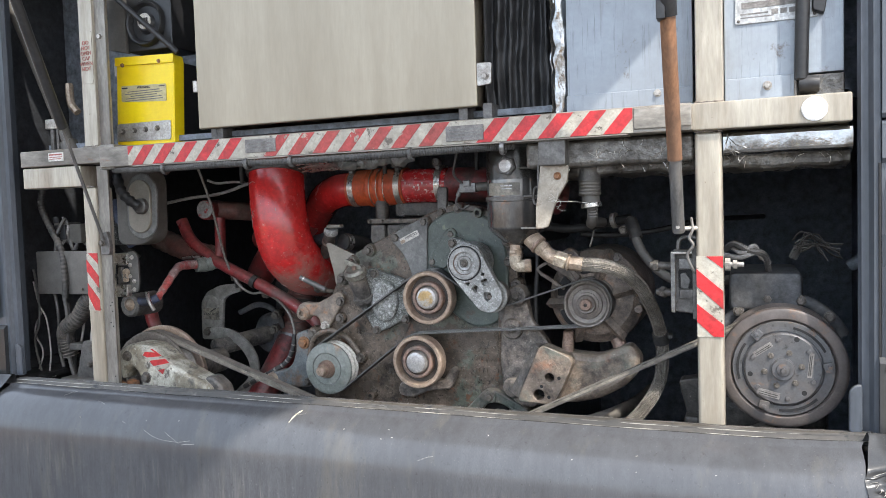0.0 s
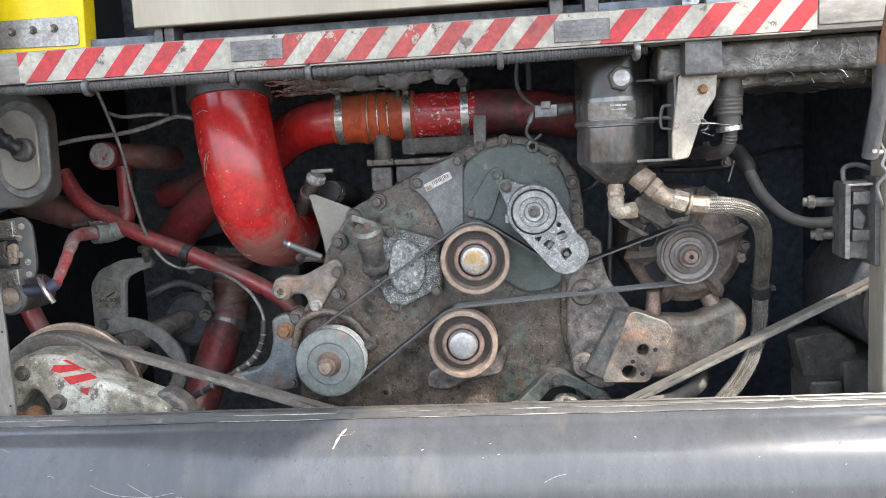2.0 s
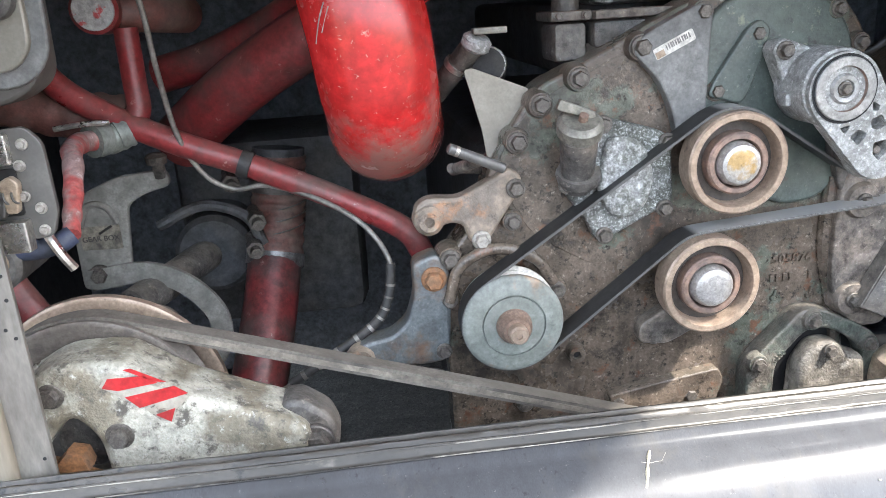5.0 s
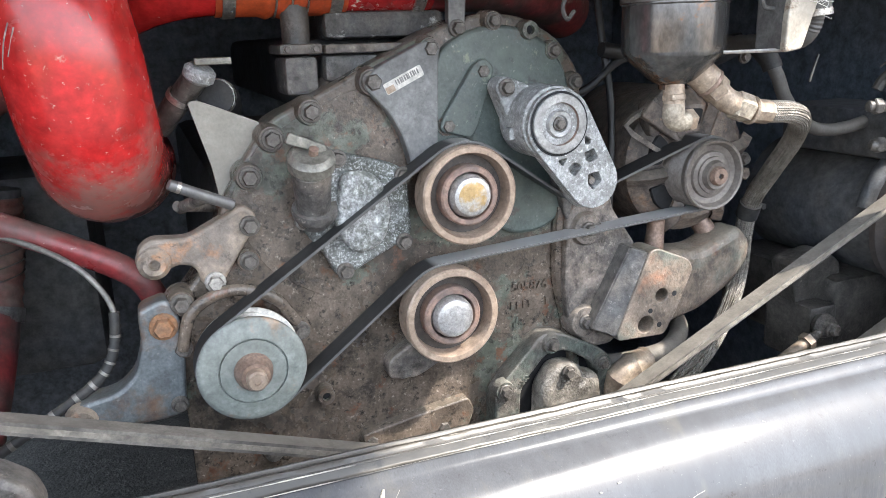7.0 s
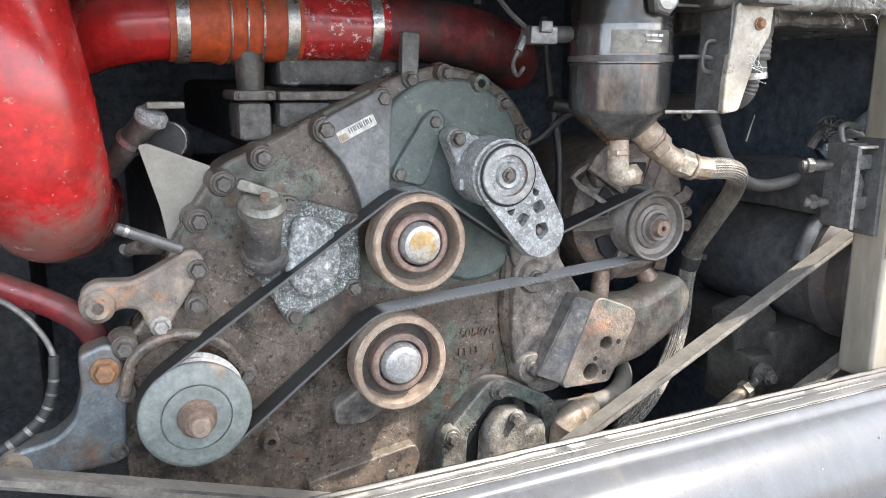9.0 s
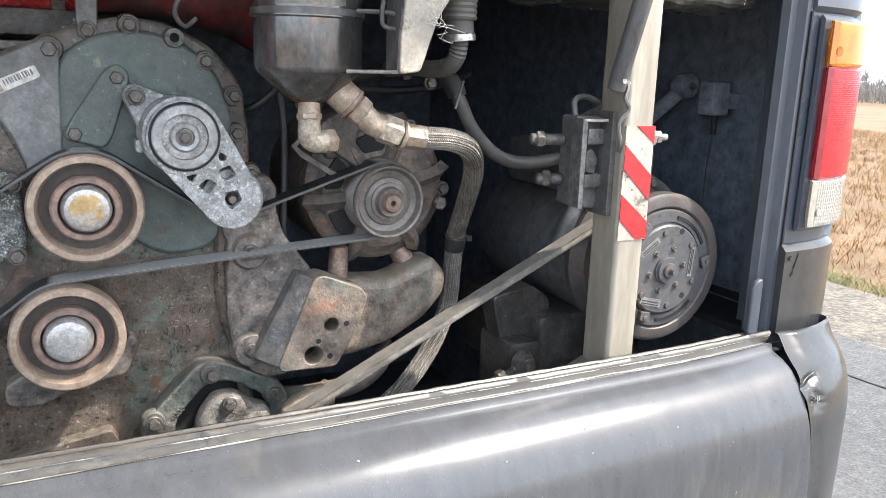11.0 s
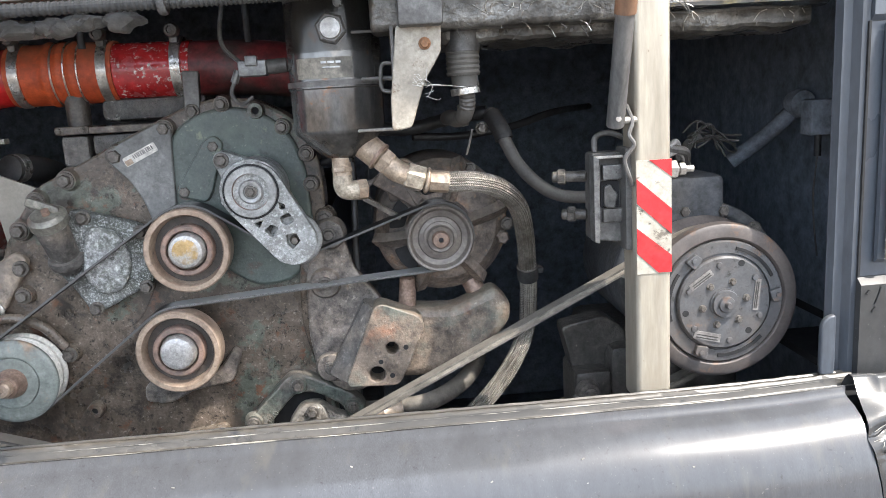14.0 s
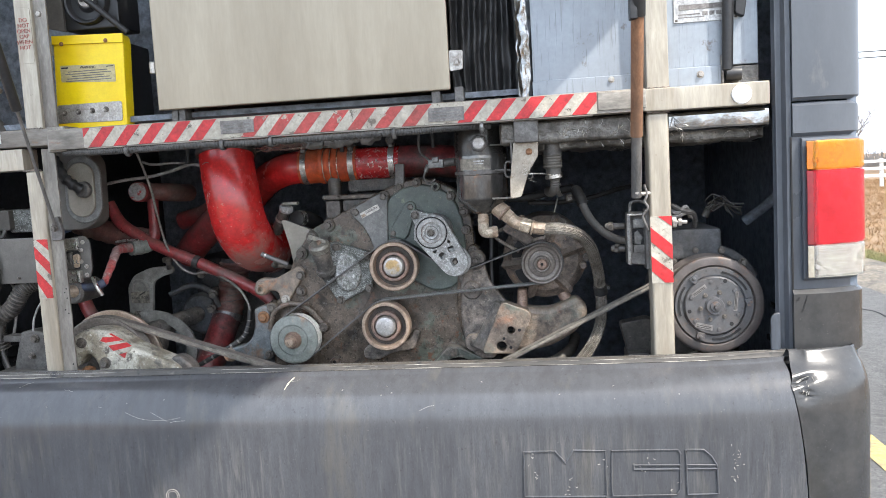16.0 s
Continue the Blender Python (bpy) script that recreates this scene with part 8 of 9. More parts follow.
part("bent_hose", tube([(-1.605, 2.040, 1.252), (-1.622, 2.000, 1.256), (-1.618, 1.945, 1.254), (-1.606, 1.905, 1.240), (-1.598, 1.865, 1.212), (-1.594, 1.835, 1.190), (-1.590, 1.810, 1.172)], 0.0150, 18, radius=lambda i, n: 1.05 - 0.38 * i / n + 0.05 * math.sin(i * 1.1)), "red_pink", pipes, "chalky faded red hose")
part("blue_hose", tube([(-1.590, 1.812, 1.172), (-1.606, 1.802, 1.164), (-1.64, 1.80, 1.160), (-1.70, 1.81, 1.165)], 0.0125, 16), "blue", pipes, "short blue hose end")
hc = part("green_coupling", tube([(-1.572, 2.060, 1.262), (-1.596, 2.050, 1.254), (-1.616, 2.020, 1.254)], 0.0245, 22, radius=lambda i, n: 1 + 0.04 * math.sin(i * 2.1)), "pump_face", pipes, "grey-green ribbed coupling")
part("worm_clamp", tube([(-1.585, 2.015, 1.279), (-1.62, 2.008, 1.280), (-1.66, 2.010, 1.276)], 0.004, 8), "clamp", hc)
part("end_clamp", tube([(-1.612, 1.790, 1.190), (-1.604, 1.785, 1.174), (-1.594, 1.785, 1.152), (-1.586, 1.788, 1.136)], 0.006, 8), "clamp", pipes, "steel worm clamp")
part("long_pipe", tube([(-1.70, 2.06, 1.40), (-1.665, 2.06, 1.335), (-1.60, 2.06, 1.285), (-1.50, 2.05, 1.235), (-1.40, 2.05, 1.192), (-1.27, 2.04, 1.130), (-1.18, 2.03, 1.078), (-1.15, 2.03, 1.03)], 0.0190, 20), "red_dirty", pipes)
part("pipe_clip", tube([(-1.418, 2.048, 1.200), (-1.402, 2.047, 1.193)], 0.0215, 20, 2), "rubber", pipes)
part("left_hose", tube([(-1.85, 2.12, 1.34), (-1.75, 2.10, 1.31), (-1.66, 2.10, 1.285), (-1.58, 2.10, 1.27)], 0.036, 22, 10, radius=lambda i, n: 1 + 0.07 * (i % 4 < 2)), "hose_red", pipes)
part("vertical_red_hose", tube([(-1.765, 1.96, 1.14), (-1.742, 1.95, 1.08), (-1.71, 1.945, 1.02), (-1.68, 1.945, 0.94)], 0.021, 18), "red_dirty", pipes)
part("rear_wye", tube([(-1.56, 2.30, 1.20), (-1.47, 2.24, 1.27), (-1.38, 2.20, 1.33), (-1.25, 2.16, 1.40)], 0.050, 24), "red_dirty", pipes)
part("rear_branch", tube([(-1.58, 2.32, 1.32), (-1.48, 2.30, 1.345), (-1.35, 2.26, 1.40), (-1.25, 2.2, 1.46)], 0.032, 22), "red_dirty", pipes)

lp = thing("lower_red_pipe", (-1.44, 2.15, 0.75), "dusty red lower pipe with ribbed hose and steel clamps", "pipe")
part("ribbed_hose", tube([(-1.388, 2.295, 1.165), (-1.396, 2.290, 1.090), (-1.412, 2.258, 0.985)], 0.0495, 28, 40, radius=lambda i, n: 1 + 0.035 * math.sin(i * 0.75)), "hose_red", lp, "dusty red-brown ribbed hose")
part("clamp_band", tube([(-1.411, 2.260, 0.990), (-1.415, 2.252, 0.968)], 0.0535, 28, 2), "alloy_mid", lp)
part("clamp_band", tube([(-1.393, 2.291, 1.118), (-1.396, 2.289, 1.098)], 0.0535, 28, 2), "alloy_dark", lp)
part("red_pipe", tube([(-1.412, 2.256, 0.985), (-1.424, 2.205, 0.915), (-1.438, 2.150, 0.850), (-1.46, 2.08, 0.76)], 0.0490, 28), "red_grimy", lp)
for k in range(3):
    p, r = Vector((-1.397 - 0.0035 * k, 2.287 - 0.006 * k, 1.075 - 0.020 * k)), 0.0518
    part("hose_wire", tube([(p.x + r * math.cos(a), p.y + r * math.sin(a), p.z + 0.006 * math.cos(a)) for a in [q * math.pi / 10 for q in range(20)]], 0.0013, 6, 2, closed=True), "alloy_dark", lp)
part("top_joint", tube([(-1.386, 2.296, 1.178), (-1.389, 2.294, 1.150)], 0.047, 24, 3), "block", lp)

# ---- gear box bracket, big pulley and guard ----
gb = thing("gearbox_bracket", (-1.66, 2.18, 0.80), "grey steel bracket with a small gear box label", "bracket")
part("upright", plate(rounded([(-1.728, 0.98), (-1.726, 1.110), (-1.700, 1.148), (-1.640, 1.172), (-1.560, 1.178), (-1.555, 1.150), (-1.600, 1.140), (-1.632, 1.122), (-1.645, 1.00), (-1.66, 0.98)], 0.014), 2.170, 2.186, bevel=0.003), "bracket_pale", gb)
part("raised_arch", tube([(-1.712, 2.169, 1.095), (-1.700, 2.168, 1.122), (-1.682, 2.168, 1.130), (-1.662, 2.168, 1.120), (-1.652, 2.169, 1.095)], 0.006, 10), "bracket_pale", gb)
arc = [Vector((-1.712, 2.165, 1.000)), Vector((-1.62, 2.165, 1.005)), Vector((-1.555, 2.165, 0.975)), Vector((-1.512, 2.165, 0.915)), Vector((-1.518, 2.165, 0.85)), Vector((-1.57, 2.165, 0.80))]
b = bmesh.new()
sweep(b, smooth(arc, 6), [(-0.005, -0.018), (0.005, -0.018), (0.005, 0.018), (-0.005, 0.018)], up=(0, 1, 0))
part("curved_arm", b, "bracket_pale", gb)
lbl = part("label", plate(rounded([(-1.716, 1.052), (-1.650, 1.050), (-1.650, 1.092), (-1.716, 1.092)], 0.003), 2.168, 2.171, bevel=0.0003), "can_label", gb, "worn grey label")
words("GEAR BOX", 0.0125, "ink", (-1.683, 2.1675, 1.070), lbl)
part("tick_mark", rod((-1.684, 2.1675, 1.079), (-1.662, 2.1675, 1.091), 0.0022, 6), "ink", lbl)
bolt(-1.695, 2.165, 1.008, 0.018, gb, BOLT)
part("stud", rod((-1.570, 2.175, 1.165), (-1.570, 2.165, 1.205), 0.010, 12), "cast_dark", gb)
part("wing_nut", lathe([(0, -0.008), (0.016, -0.006), (0.018, 0.006), (0.012, 0.012)], (-1.570, 2.164, 1.195), axis=(0, 0, 1), seg=12), "cast_dark", gb)
gbx = thing("gear_case", (-1.48, 2.4, 0.75), "dark sooty gear case behind the bracket", "gear case")
part("case", box(-1.62, -1.25, 2.44, 2.75, 0.78, 1.18, 0.04), "block", gbx)
part("boss", rod((-1.53, 2.30, 0.985), (-1.53, 2.46, 0.985), 0.075, 32, bevel=0.01), "block", gbx)
part("shaft", rod((-1.64, 2.12, 0.96), (-1.54, 2.32, 0.985), 0.030, 20, bevel=0.004), "cast_dark", gbx)
part("rear_arm", tube([(-1.60, 2.22, 1.07), (-1.52, 2.22, 1.10), (-1.45, 2.22, 1.075), (-1.425, 2.22, 1.02)], 0.010, 10), "block", gbx)
for x, z in ((-1.42, 1.07), (-1.43, 1.02), (-1.455, 1.14)):
    sg = part("stud", rod((x, 2.16, z), (x - 0.02, 2.24, z + 0.01), 0.010, 12), "bolt", gbx)
    part("stud_nut", rod((x - 0.004, 2.175, z + 0.002), (x - 0.008, 2.195, z + 0.004), 0.016, 6), "bolt", sg)

fp = thing("fan_drive_pulley", (-1.60, 1.83, 0.77), "large worn brown and grey fan drive pulley", "pulley")
part("front_rim", lathe([(0.02, 0.0), (0.108, -0.002), (0.112, -0.006), (0.136, -0.012), (0.142, -0.010), (0.143, -0.006), (0.130, 0.006), (0.130, 0.014), (0.143, 0.026), (0.02, 0.028)], (-1.595, 1.785, 0.930), seg=80), "pulley_grey", fp, "grey belt groove")
part("bright_ring", lathe([(0.096, -0.003), (0.098, -0.006), (0.106, -0.006), (0.108, -0.003)], (-1.595, 1.785, 0.930), seg=64), "clamp", fp, "bright worn ring")
part("rear_disc", lathe([(0.02, -0.004), (0.150, -0.004), (0.155, -0.001), (0.155, 0.010), (0.148, 0.013), (0.02, 0.013)], (-1.592, 1.826, 0.930), seg=80), "idler", fp, "tan rear disc")
part("hub", rod((-1.595, 1.745, 0.93), (-1.595, 2.1, 0.93), 0.04, 28, bevel=0.004), "cast_dark", fp)
gd = thing("cast_lever", (-1.48, 1.72, 0.84), "chunky cast pivot arm with flaking white paint and tape scrap", "cast lever")
part("arm", plate(rounded([(-1.655, 0.975), (-1.642, 1.030), (-1.600, 1.052), (-1.530, 1.050), (-1.465, 1.004), (-1.400, 0.974), (-1.350, 0.954), (-1.322, 0.930), (-1.330, 0.885), (-1.380, 0.84), (-1.50, 0.83), (-1.550, 0.855), (-1.562, 0.905), (-1.566, 0.955), (-1.590, 0.985), (-1.610, 0.970), (-1.630, 0.94)], 0.018), 1.695, 1.780,
                  bevel=0.013), "white_paint", gd)
part("end_lug", plate(rounded([(-1.36, 0.962), (-1.335, 0.965), (-1.300, 0.938), (-1.290, 0.905), (-1.305, 0.872), (-1.345, 0.87)], 0.012), 1.720, 1.77, bevel=0.008), "cast_dark", gd)
part("elbow_boss", lathe([(0, -0.012), (0.026, -0.010), (0.036, 0.0), (0.038, 0.05)], (-1.400, 1.745, 0.948), axis=(0, 0.5, -1), seg=24), "arm_rust", gd)
bolt(-1.322, 1.718, 0.908, 0.023, gd, BOLT)
for x, z, r in ((-1.607, 1.016, 0.0155), (-1.541, 0.957, 0.0165)):
    bolt(x, 1.697, z, r, gd, BOLT)
rb2 = part("rusty_link", tube([(-1.655, 1.705, 0.930), (-1.615, 1.700, 0.918), (-1.575, 1.702, 0.895), (-1.53, 1.705, 0.885)], 0.014, 14), "rust_bolt", gd, "orange rusty link")
part("link_head", lathe([(0, -0.012), (0.018, -0.010), (0.020, 0.004), (0.018, 0.02)], (-1.595, 1.690, 0.930), seg=6), "rust_bolt", rb2)
tp = [(-1.552, 1.022), (-1.538, 1.038), (-1.500, 1.020), (-1.455, 0.999), (-1.470, 0.985), (-1.478, 0.968), (-1.492, 0.972), (-1.508, 0.990)]
b = plate(tp, 1.6935, 1.6955, bevel=0.0002)
part("tape_scrap", b, "tape_white", gd, "scrap of red and white tape")
for q in ([(-1.549, 1.020), (-1.541, 1.031), (-1.500, 1.030), (-1.488, 1.020), (-1.532, 1.015)], [(-1.526, 1.006), (-1.470, 1.014), (-1.456, 1.003), (-1.512, 0.991)], [(-1.496, 0.980), (-1.473, 0.986), (-1.480, 0.969)], [(-1.522, 1.040), (-1.514, 1.041), (-1.478, 1.020), (-1.490, 1.022)]):
    part("red_stripe", plate(q, 1.6926, 1.6937, bevel=0.0001), "tape_red", gd)

# ---- oval housing on the left ----
ov = thing("sensor_housing", (-1.60, 1.76, 1.335), "dusty grey sensor housing with silver oval plate", "sensor housing")
part("flange", plate(rounded([(-1.720, 1.330), (-1.622, 1.330), (-1.582, 1.355), (-1.577, 1.525), (-1.603, 1.560), (-1.720, 1.562)], 0.034, 6), 1.797, 1.86, bevel=0.005), "grey_housing", ov)
ovl = hull((-1.620, 1.408, 0.041), (-1.618, 1.484, 0.041))
part("groove", plate(hull((-1.618, 1.405, 0.056), (-1.616, 1.487, 0.056)), 1.791, 1.80, bevel=0.003), "grey_plate", ov)
part("oval_plate", plate(ovl, 1.783, 1.80, bevel=0.003), "zinc_plate", ov, "silver oval plate")
part("socket", lathe([(0, -0.016), (0.018, -0.016), (0.023, -0.012), (0.024, 0.004)], (-1.606, 1.782, 1.446), seg=26), "alloy_dark", ov)
part("connector", tube([(-1.609, 1.768, 1.448), (-1.624, 1.752, 1.464), (-1.640, 1.746, 1.482), (-1.656, 1.748, 1.507), (-1.675, 1.76, 1.54)], 0.0135, 14, radius=lambda i, n: 1 + 0.22 * (i % 5 < 2)), "black_plastic", ov, "black corrugated cable connector")
cn = thing("small_canister", (-1.68, 1.83, 1.113), "small round dark canister with brass port behind the latch", "canister")
part("case", rod((-1.680, 1.785, 1.148), (-1.680, 1.90, 1.148), 0.035, 28, bevel=0.006), "alloy_dark", cn)
part("port", lathe([(0, -0.008), (0.010, -0.006), (0.018, 0.0), (0.020, 0.006)], (-1.676, 1.782, 1.152), seg=18), "zinc", cn)

# ---- cables ----
single("steel_conduit", tube([(-1.545, 1.93, 1.60), (-1.526, 1.945, 1.552), (-1.504, 1.97, 1.440), (-1.504, 2.00, 1.348), (-1.498, 2.03, 1.251), (-1.472, 2.05, 1.185), (-1.432, 2.06, 1.158), (-1.381, 2.05, 1.161), (-1.305, 2.02, 1.139), (-1.240, 1.98, 1.102), (-1.207, 1.95, 1.045), (-1.225, 1.94, 0.975), (-1.300, 1.925, 0.925), (-1.40, 1.91, 0.872), (-1.45, 1.90, 0.84)], 0.0040, 12, 8), "nickel_hose", "long grey cable looping past the red pipes", "cable")
sleeve = [(-1.207, 1.95, 1.050), (-1.213, 1.945, 1.005), (-1.235, 1.938, 0.965), (-1.300, 1.925, 0.926), (-1.37, 1.915, 0.89)]
cs = thing("conduit_sleeve", (-1.28, 1.93, 0.89), "black ribbed sleeve with pale worn bands over the cable", "cable sleeve")
part("sleeve", tube(sleeve, 0.0068, 14, 12, radius=lambda i, n: 1 + 0.10 * (i % 2)), "rubber", cs)
way = smooth([Vector(p) for p in sleeve], 12)
for k in (8, 13, 18, 22, 26, 30, 35, 40, 44):
    part("band", tube([way[k], way[k].lerp(way[k + 1], 0.45), way[k].lerp(way[k + 1], 0.9)], 0.0076, 14, 2), "nickel_hose", cs, "pale worn band")
single("grey_cable", tube([(-1.70, 1.98, 1.455), (-1.60, 1.985, 1.470), (-1.51, 2.0, 1.478), (-1.44, 2.0, 1.492), (-1.385, 2.0, 1.507), (-1.34, 2.01, 1.50)], 0.0052, 12, 8), "wire_white", "grey cable drooping below the beam", "cable")
single("grey_cable", tube([(-1.545, 2.01, 1.525), (-1.51, 2.01, 1.514), (-1.45, 2.01, 1.516), (-1.40, 2.005, 1.512)], 0.0042, 12, 8), "wire_white", "thin grey cable below the beam", "cable")
single("corrugated_loom", tube([(-1.56, 1.635, 1.545), (-1.46, 1.620, 1.541), (-1.35, 1.618, 1.540), (-1.2, 1.617, 1.541), (-1.0, 1.617, 1.5385), (-0.8, 1.617, 1.539), (-0.62, 1.618, 1.5405), (-0.50, 1.625, 1.543), (-0.42, 1.645, 1.545)], 0.0078, 14, 88, radius=lambda i, n: 1 + 0.17 * (i % 4 < 2)), "loom_grey", "dusty grey corrugated cable loom under the cross beam", "cable loom", angle=20)
for x in (-1.37, -1.11, -0.98, -0.66, -0.44):
    b = tube([(x, 1.640, 1.5505), (x, 1.618, 1.5505), (x, 1.6065, 1.546), (x, 1.6055, 1.536), (x, 1.613, 1.5275), (x, 1.628, 1.530), (x, 1.640, 1.548)], 0.0035, 8, 5)
    bmesh.ops.transform(b, matrix=Matrix.Translation((x, 0, 0)) @ Matrix.Diagonal((1.6, 1, 1, 1)) @ Matrix.Translation((-x, 0, 0)), verts=b.verts)
    single("loom_clip", b, "alloy_mid", "small dull steel clip holding the loom", "clip", "loom clips")
for x, z in ((-0.875, 1.525), (-0.605, 1.522), (-1.35, 1.518)):
    t = single("hanging_bolt", rod((x, 1.92, z - 0.012), (x, 1.92, z + 0.11), 0.006, 12), "rubber", "dark bolt hanging below the shelf", "bolt", "hanging bolts")

# ---- water separator filter on the right ----
fl = thing("fuel_filter", (-0.457, 1.77, 1.31), "grimy black steel filter canister with hex plug and strap", "filter")
fx, fy = -0.4575, 1.772
part("can", lathe([(0, 0.240), (0.066, 0.240), (0.0695, 0.234), (0.0695, 0.122), (0.0715, 0.120), (0.0715, 0.112), (0.0695, 0.110), (0.0690, 0.052), (0.066, 0.044), (0.030, 0.012), (0.018, 0.006), (0.018, 0.0), (0, 0.0)], (fx, fy, 1.312), axis=(0, 0, 1), seg=56), "filter", fl)
part("head", lathe([(0, 0.09), (0.066, 0.09), (0.0695, 0.086), (0.0695, 0.004), (0.068, 0.0), (0.0, 0.0)], (fx, fy, 1.470), axis=(0, 0, 1), seg=56), "filter_dark", fl)
pg = part("hex_plug", rod((fx + 0.002, 1.684, 1.504), (fx + 0.002, 1.702, 1.504), 0.0225, 6, bevel=0.003), "alloy_dark", fl)
part("plug_face", lathe([(0, -0.002), (0.014, -0.002), (0.016, 0.002)], (fx + 0.002, 1.683, 1.504), seg=20), "cap_zinc", pg, "pale worn plug face")
b = bmesh.new()
rows = [[b.verts.new((fx + 0.0703 * math.sin(radians(a)), fy - 0.0703 * math.cos(radians(a)), z)) for a in range(-48, 32, 8)] for z in (1.437, 1.466)]
for k in range(9):
    b.faces.new((rows[0][k], rows[0][k + 1], rows[1][k + 1], rows[1][k]))
part("paper_label", b, "can_label", fl, "faded tan paper label")
bars([(fx - 0.016, fx - 0.009, 1.459, 0.003), (fx - 0.007, fx + 0.003, 1.459, 0.003), (fx + 0.005, fx + 0.012, 1.459, 0.003), (fx - 0.014, fx + 0.010, 1.452, 0.002)], "label_grey", 1.7012, fl, "print_line", 0.0014)
part("strap", lathe([(0.0712, -0.004), (0.0725, -0.004), (0.0725, 0.004), (0.0712, 0.004)], (fx, fy, 1.430), axis=(0, 0, 1), seg=56), "alloy_dark", fl)
part("strap_tail", tube([(fx + 0.04, 1.700, 1.432), (-0.385, 1.690, 1.432), (-0.372, 1.684, 1.43)], 0.003, 8), "alloy_dark", fl)
part("strap_bow", tube([(-0.372, 1.680, 1.452), (-0.388, 1.682, 1.449), (-0.390, 1.684, 1.418), (-0.374, 1.682, 1.412)], 0.0028, 8), "alloy_dark", fl)
part("lower_pin", rod((fx + 0.03, 1.708, 1.360), (-0.366, 1.668, 1.361), 0.0024, 8), "nickel", fl)
part("upper_pin", rod((fx + 0.03, 1.702, 1.498), (-0.372, 1.68, 1.496), 0.0022, 8), "alloy_dark", fl)
fb = thing("filter_bracket", (-0.335, 1.66, 1.36), "dull aluminium filter bracket hanging from the beam", "bracket")
part("block", box(-0.363, -0.303, 1.622, 1.70, 1.496, 1.553, 0.004), "alloy_dark", fb)
part("blade", plate(rounded([(-0.366, 1.500), (-0.304, 1.500), (-0.306, 1.462), (-0.330, 1.425), (-0.352, 1.362), (-0.380, 1.358), (-0.379, 1.40)], 0.006), 1.652, 1.662, bevel=0.002), "cream_plate", fb)
part("blade_return", box(-0.3745, -0.3695, 1.655, 1.71, 1.362, 1.50, 0.001), "alloy_dark", fb)
bolt(-0.328, 1.652, 1.474, 0.0085, fb, BOLT_RUST)
# cobweb threads between bracket and plug
wb = thing("cobweb", (-0.32, 1.66, 1.40), "dusty pale cobweb threads on the filter bracket", "cobweb")
rnd = random.Random(8)
part("thread", tube([(-0.342, 1.650, 1.419), (-0.30, 1.68, 1.417), (-0.262, 1.70, 1.412)], 0.0005, 5), "label_white", wb)
for k in range(9):
    a = Vector((-0.35 + rnd.uniform(0, 0.02), 1.649, 1.395 + rnd.uniform(0, 0.04)))
    part("thread", tube([a, a + Vector((rnd.uniform(0.005, 0.02), -0.003, rnd.uniform(-0.015, 0.005))), a + Vector((rnd.uniform(0.01, 0.03), 0.0, rnd.uniform(-0.02, 0.012)))], 0.00032, 5), "label_white", wb)

ft = thing("pipe_fittings", (-0.40, 1.76, 1.26), "dusty yellow zinc and steel pipe fittings below the filter", "pipe fittings")
part("nipple", rod((fx - 0.002, 1.762, 1.286), (fx - 0.002, 1.765, 1.322), 0.0145, 18, bevel=0.002), "zinc", ft)
part("nipple_nut", rod((fx - 0.002, 1.762, 1.296), (fx - 0.002, 1.763, 1.306), 0.0165, 6, bevel=0.002), "zinc", ft)
part("elbow", tube([(fx - 0.002, 1.762, 1.293), (fx - 0.002, 1.762, 1.276), (fx + 0.004, 1.763, 1.269), (fx + 0.020, 1.766, 1.268)], 0.0150, 18), "cream_steel", ft, "pale steel elbow")
part("elbow_nut", rod((fx + 0.018, 1.766, 1.268), (fx + 0.034, 1.770, 1.268), 0.0165, 6, bevel=0.002), "zinc", ft)
part("port_boss", rod((-0.436, 1.766, 1.348), (-0.400, 1.760, 1.316), 0.0215, 22, bevel=0.002), "zinc", ft)
part("boss_ring", rod((-0.404, 1.761, 1.3195), (-0.400, 1.760, 1.316), 0.0228, 22, bevel=0.001), "rust_pale", ft)
part("angle_nut", rod((-0.400, 1.760, 1.316), (-0.386, 1.758, 1.303), 0.0205, 6, bevel=0.003), "zinc", ft)
part("angle_body", tube([(-0.390, 1.759, 1.307), (-0.380, 1.758, 1.297), (-0.372, 1.757, 1.292), (-0.358, 1.757, 1.286)], 0.0172, 18), "zinc", ft)
part("swivel_nut", rod((-0.363, 1.757, 1.2875), (-0.334, 1.757, 1.2775), 0.0205, 6, bevel=0.003), "cream_steel", ft, "grey steel swivel nut")
part("crimp_ring", rod((-0.333, 1.757, 1.277), (-0.327, 1.757, 1.2755), 0.0205, 24, bevel=0.002), "zinc", ft)
part("crimp", rod((-0.328, 1.757, 1.2757), (-0.296, 1.757, 1.2715), 0.0172, 8, bevel=0.002), "zinc", ft)
bh = thing("braided_hose", (-0.2, 1.88, 0.80), "steel braided hose curving down behind the alternator", "hose")
part("hose", tube([(-0.302, 1.757, 1.2722), (-0.255, 1.760, 1.269), (-0.213, 1.780, 1.253), (-0.178, 1.825, 1.215), (-0.158, 1.885, 1.155), (-0.147, 1.935, 1.095), (-0.143, 1.955, 1.03), (-0.152, 1.950, 0.96), (-0.190, 1.93, 0.895), (-0.250, 1.91, 0.835), (-0.32, 1.90, 0.785)], 0.0155, 64, 10, lobes=26), "braid", bh)
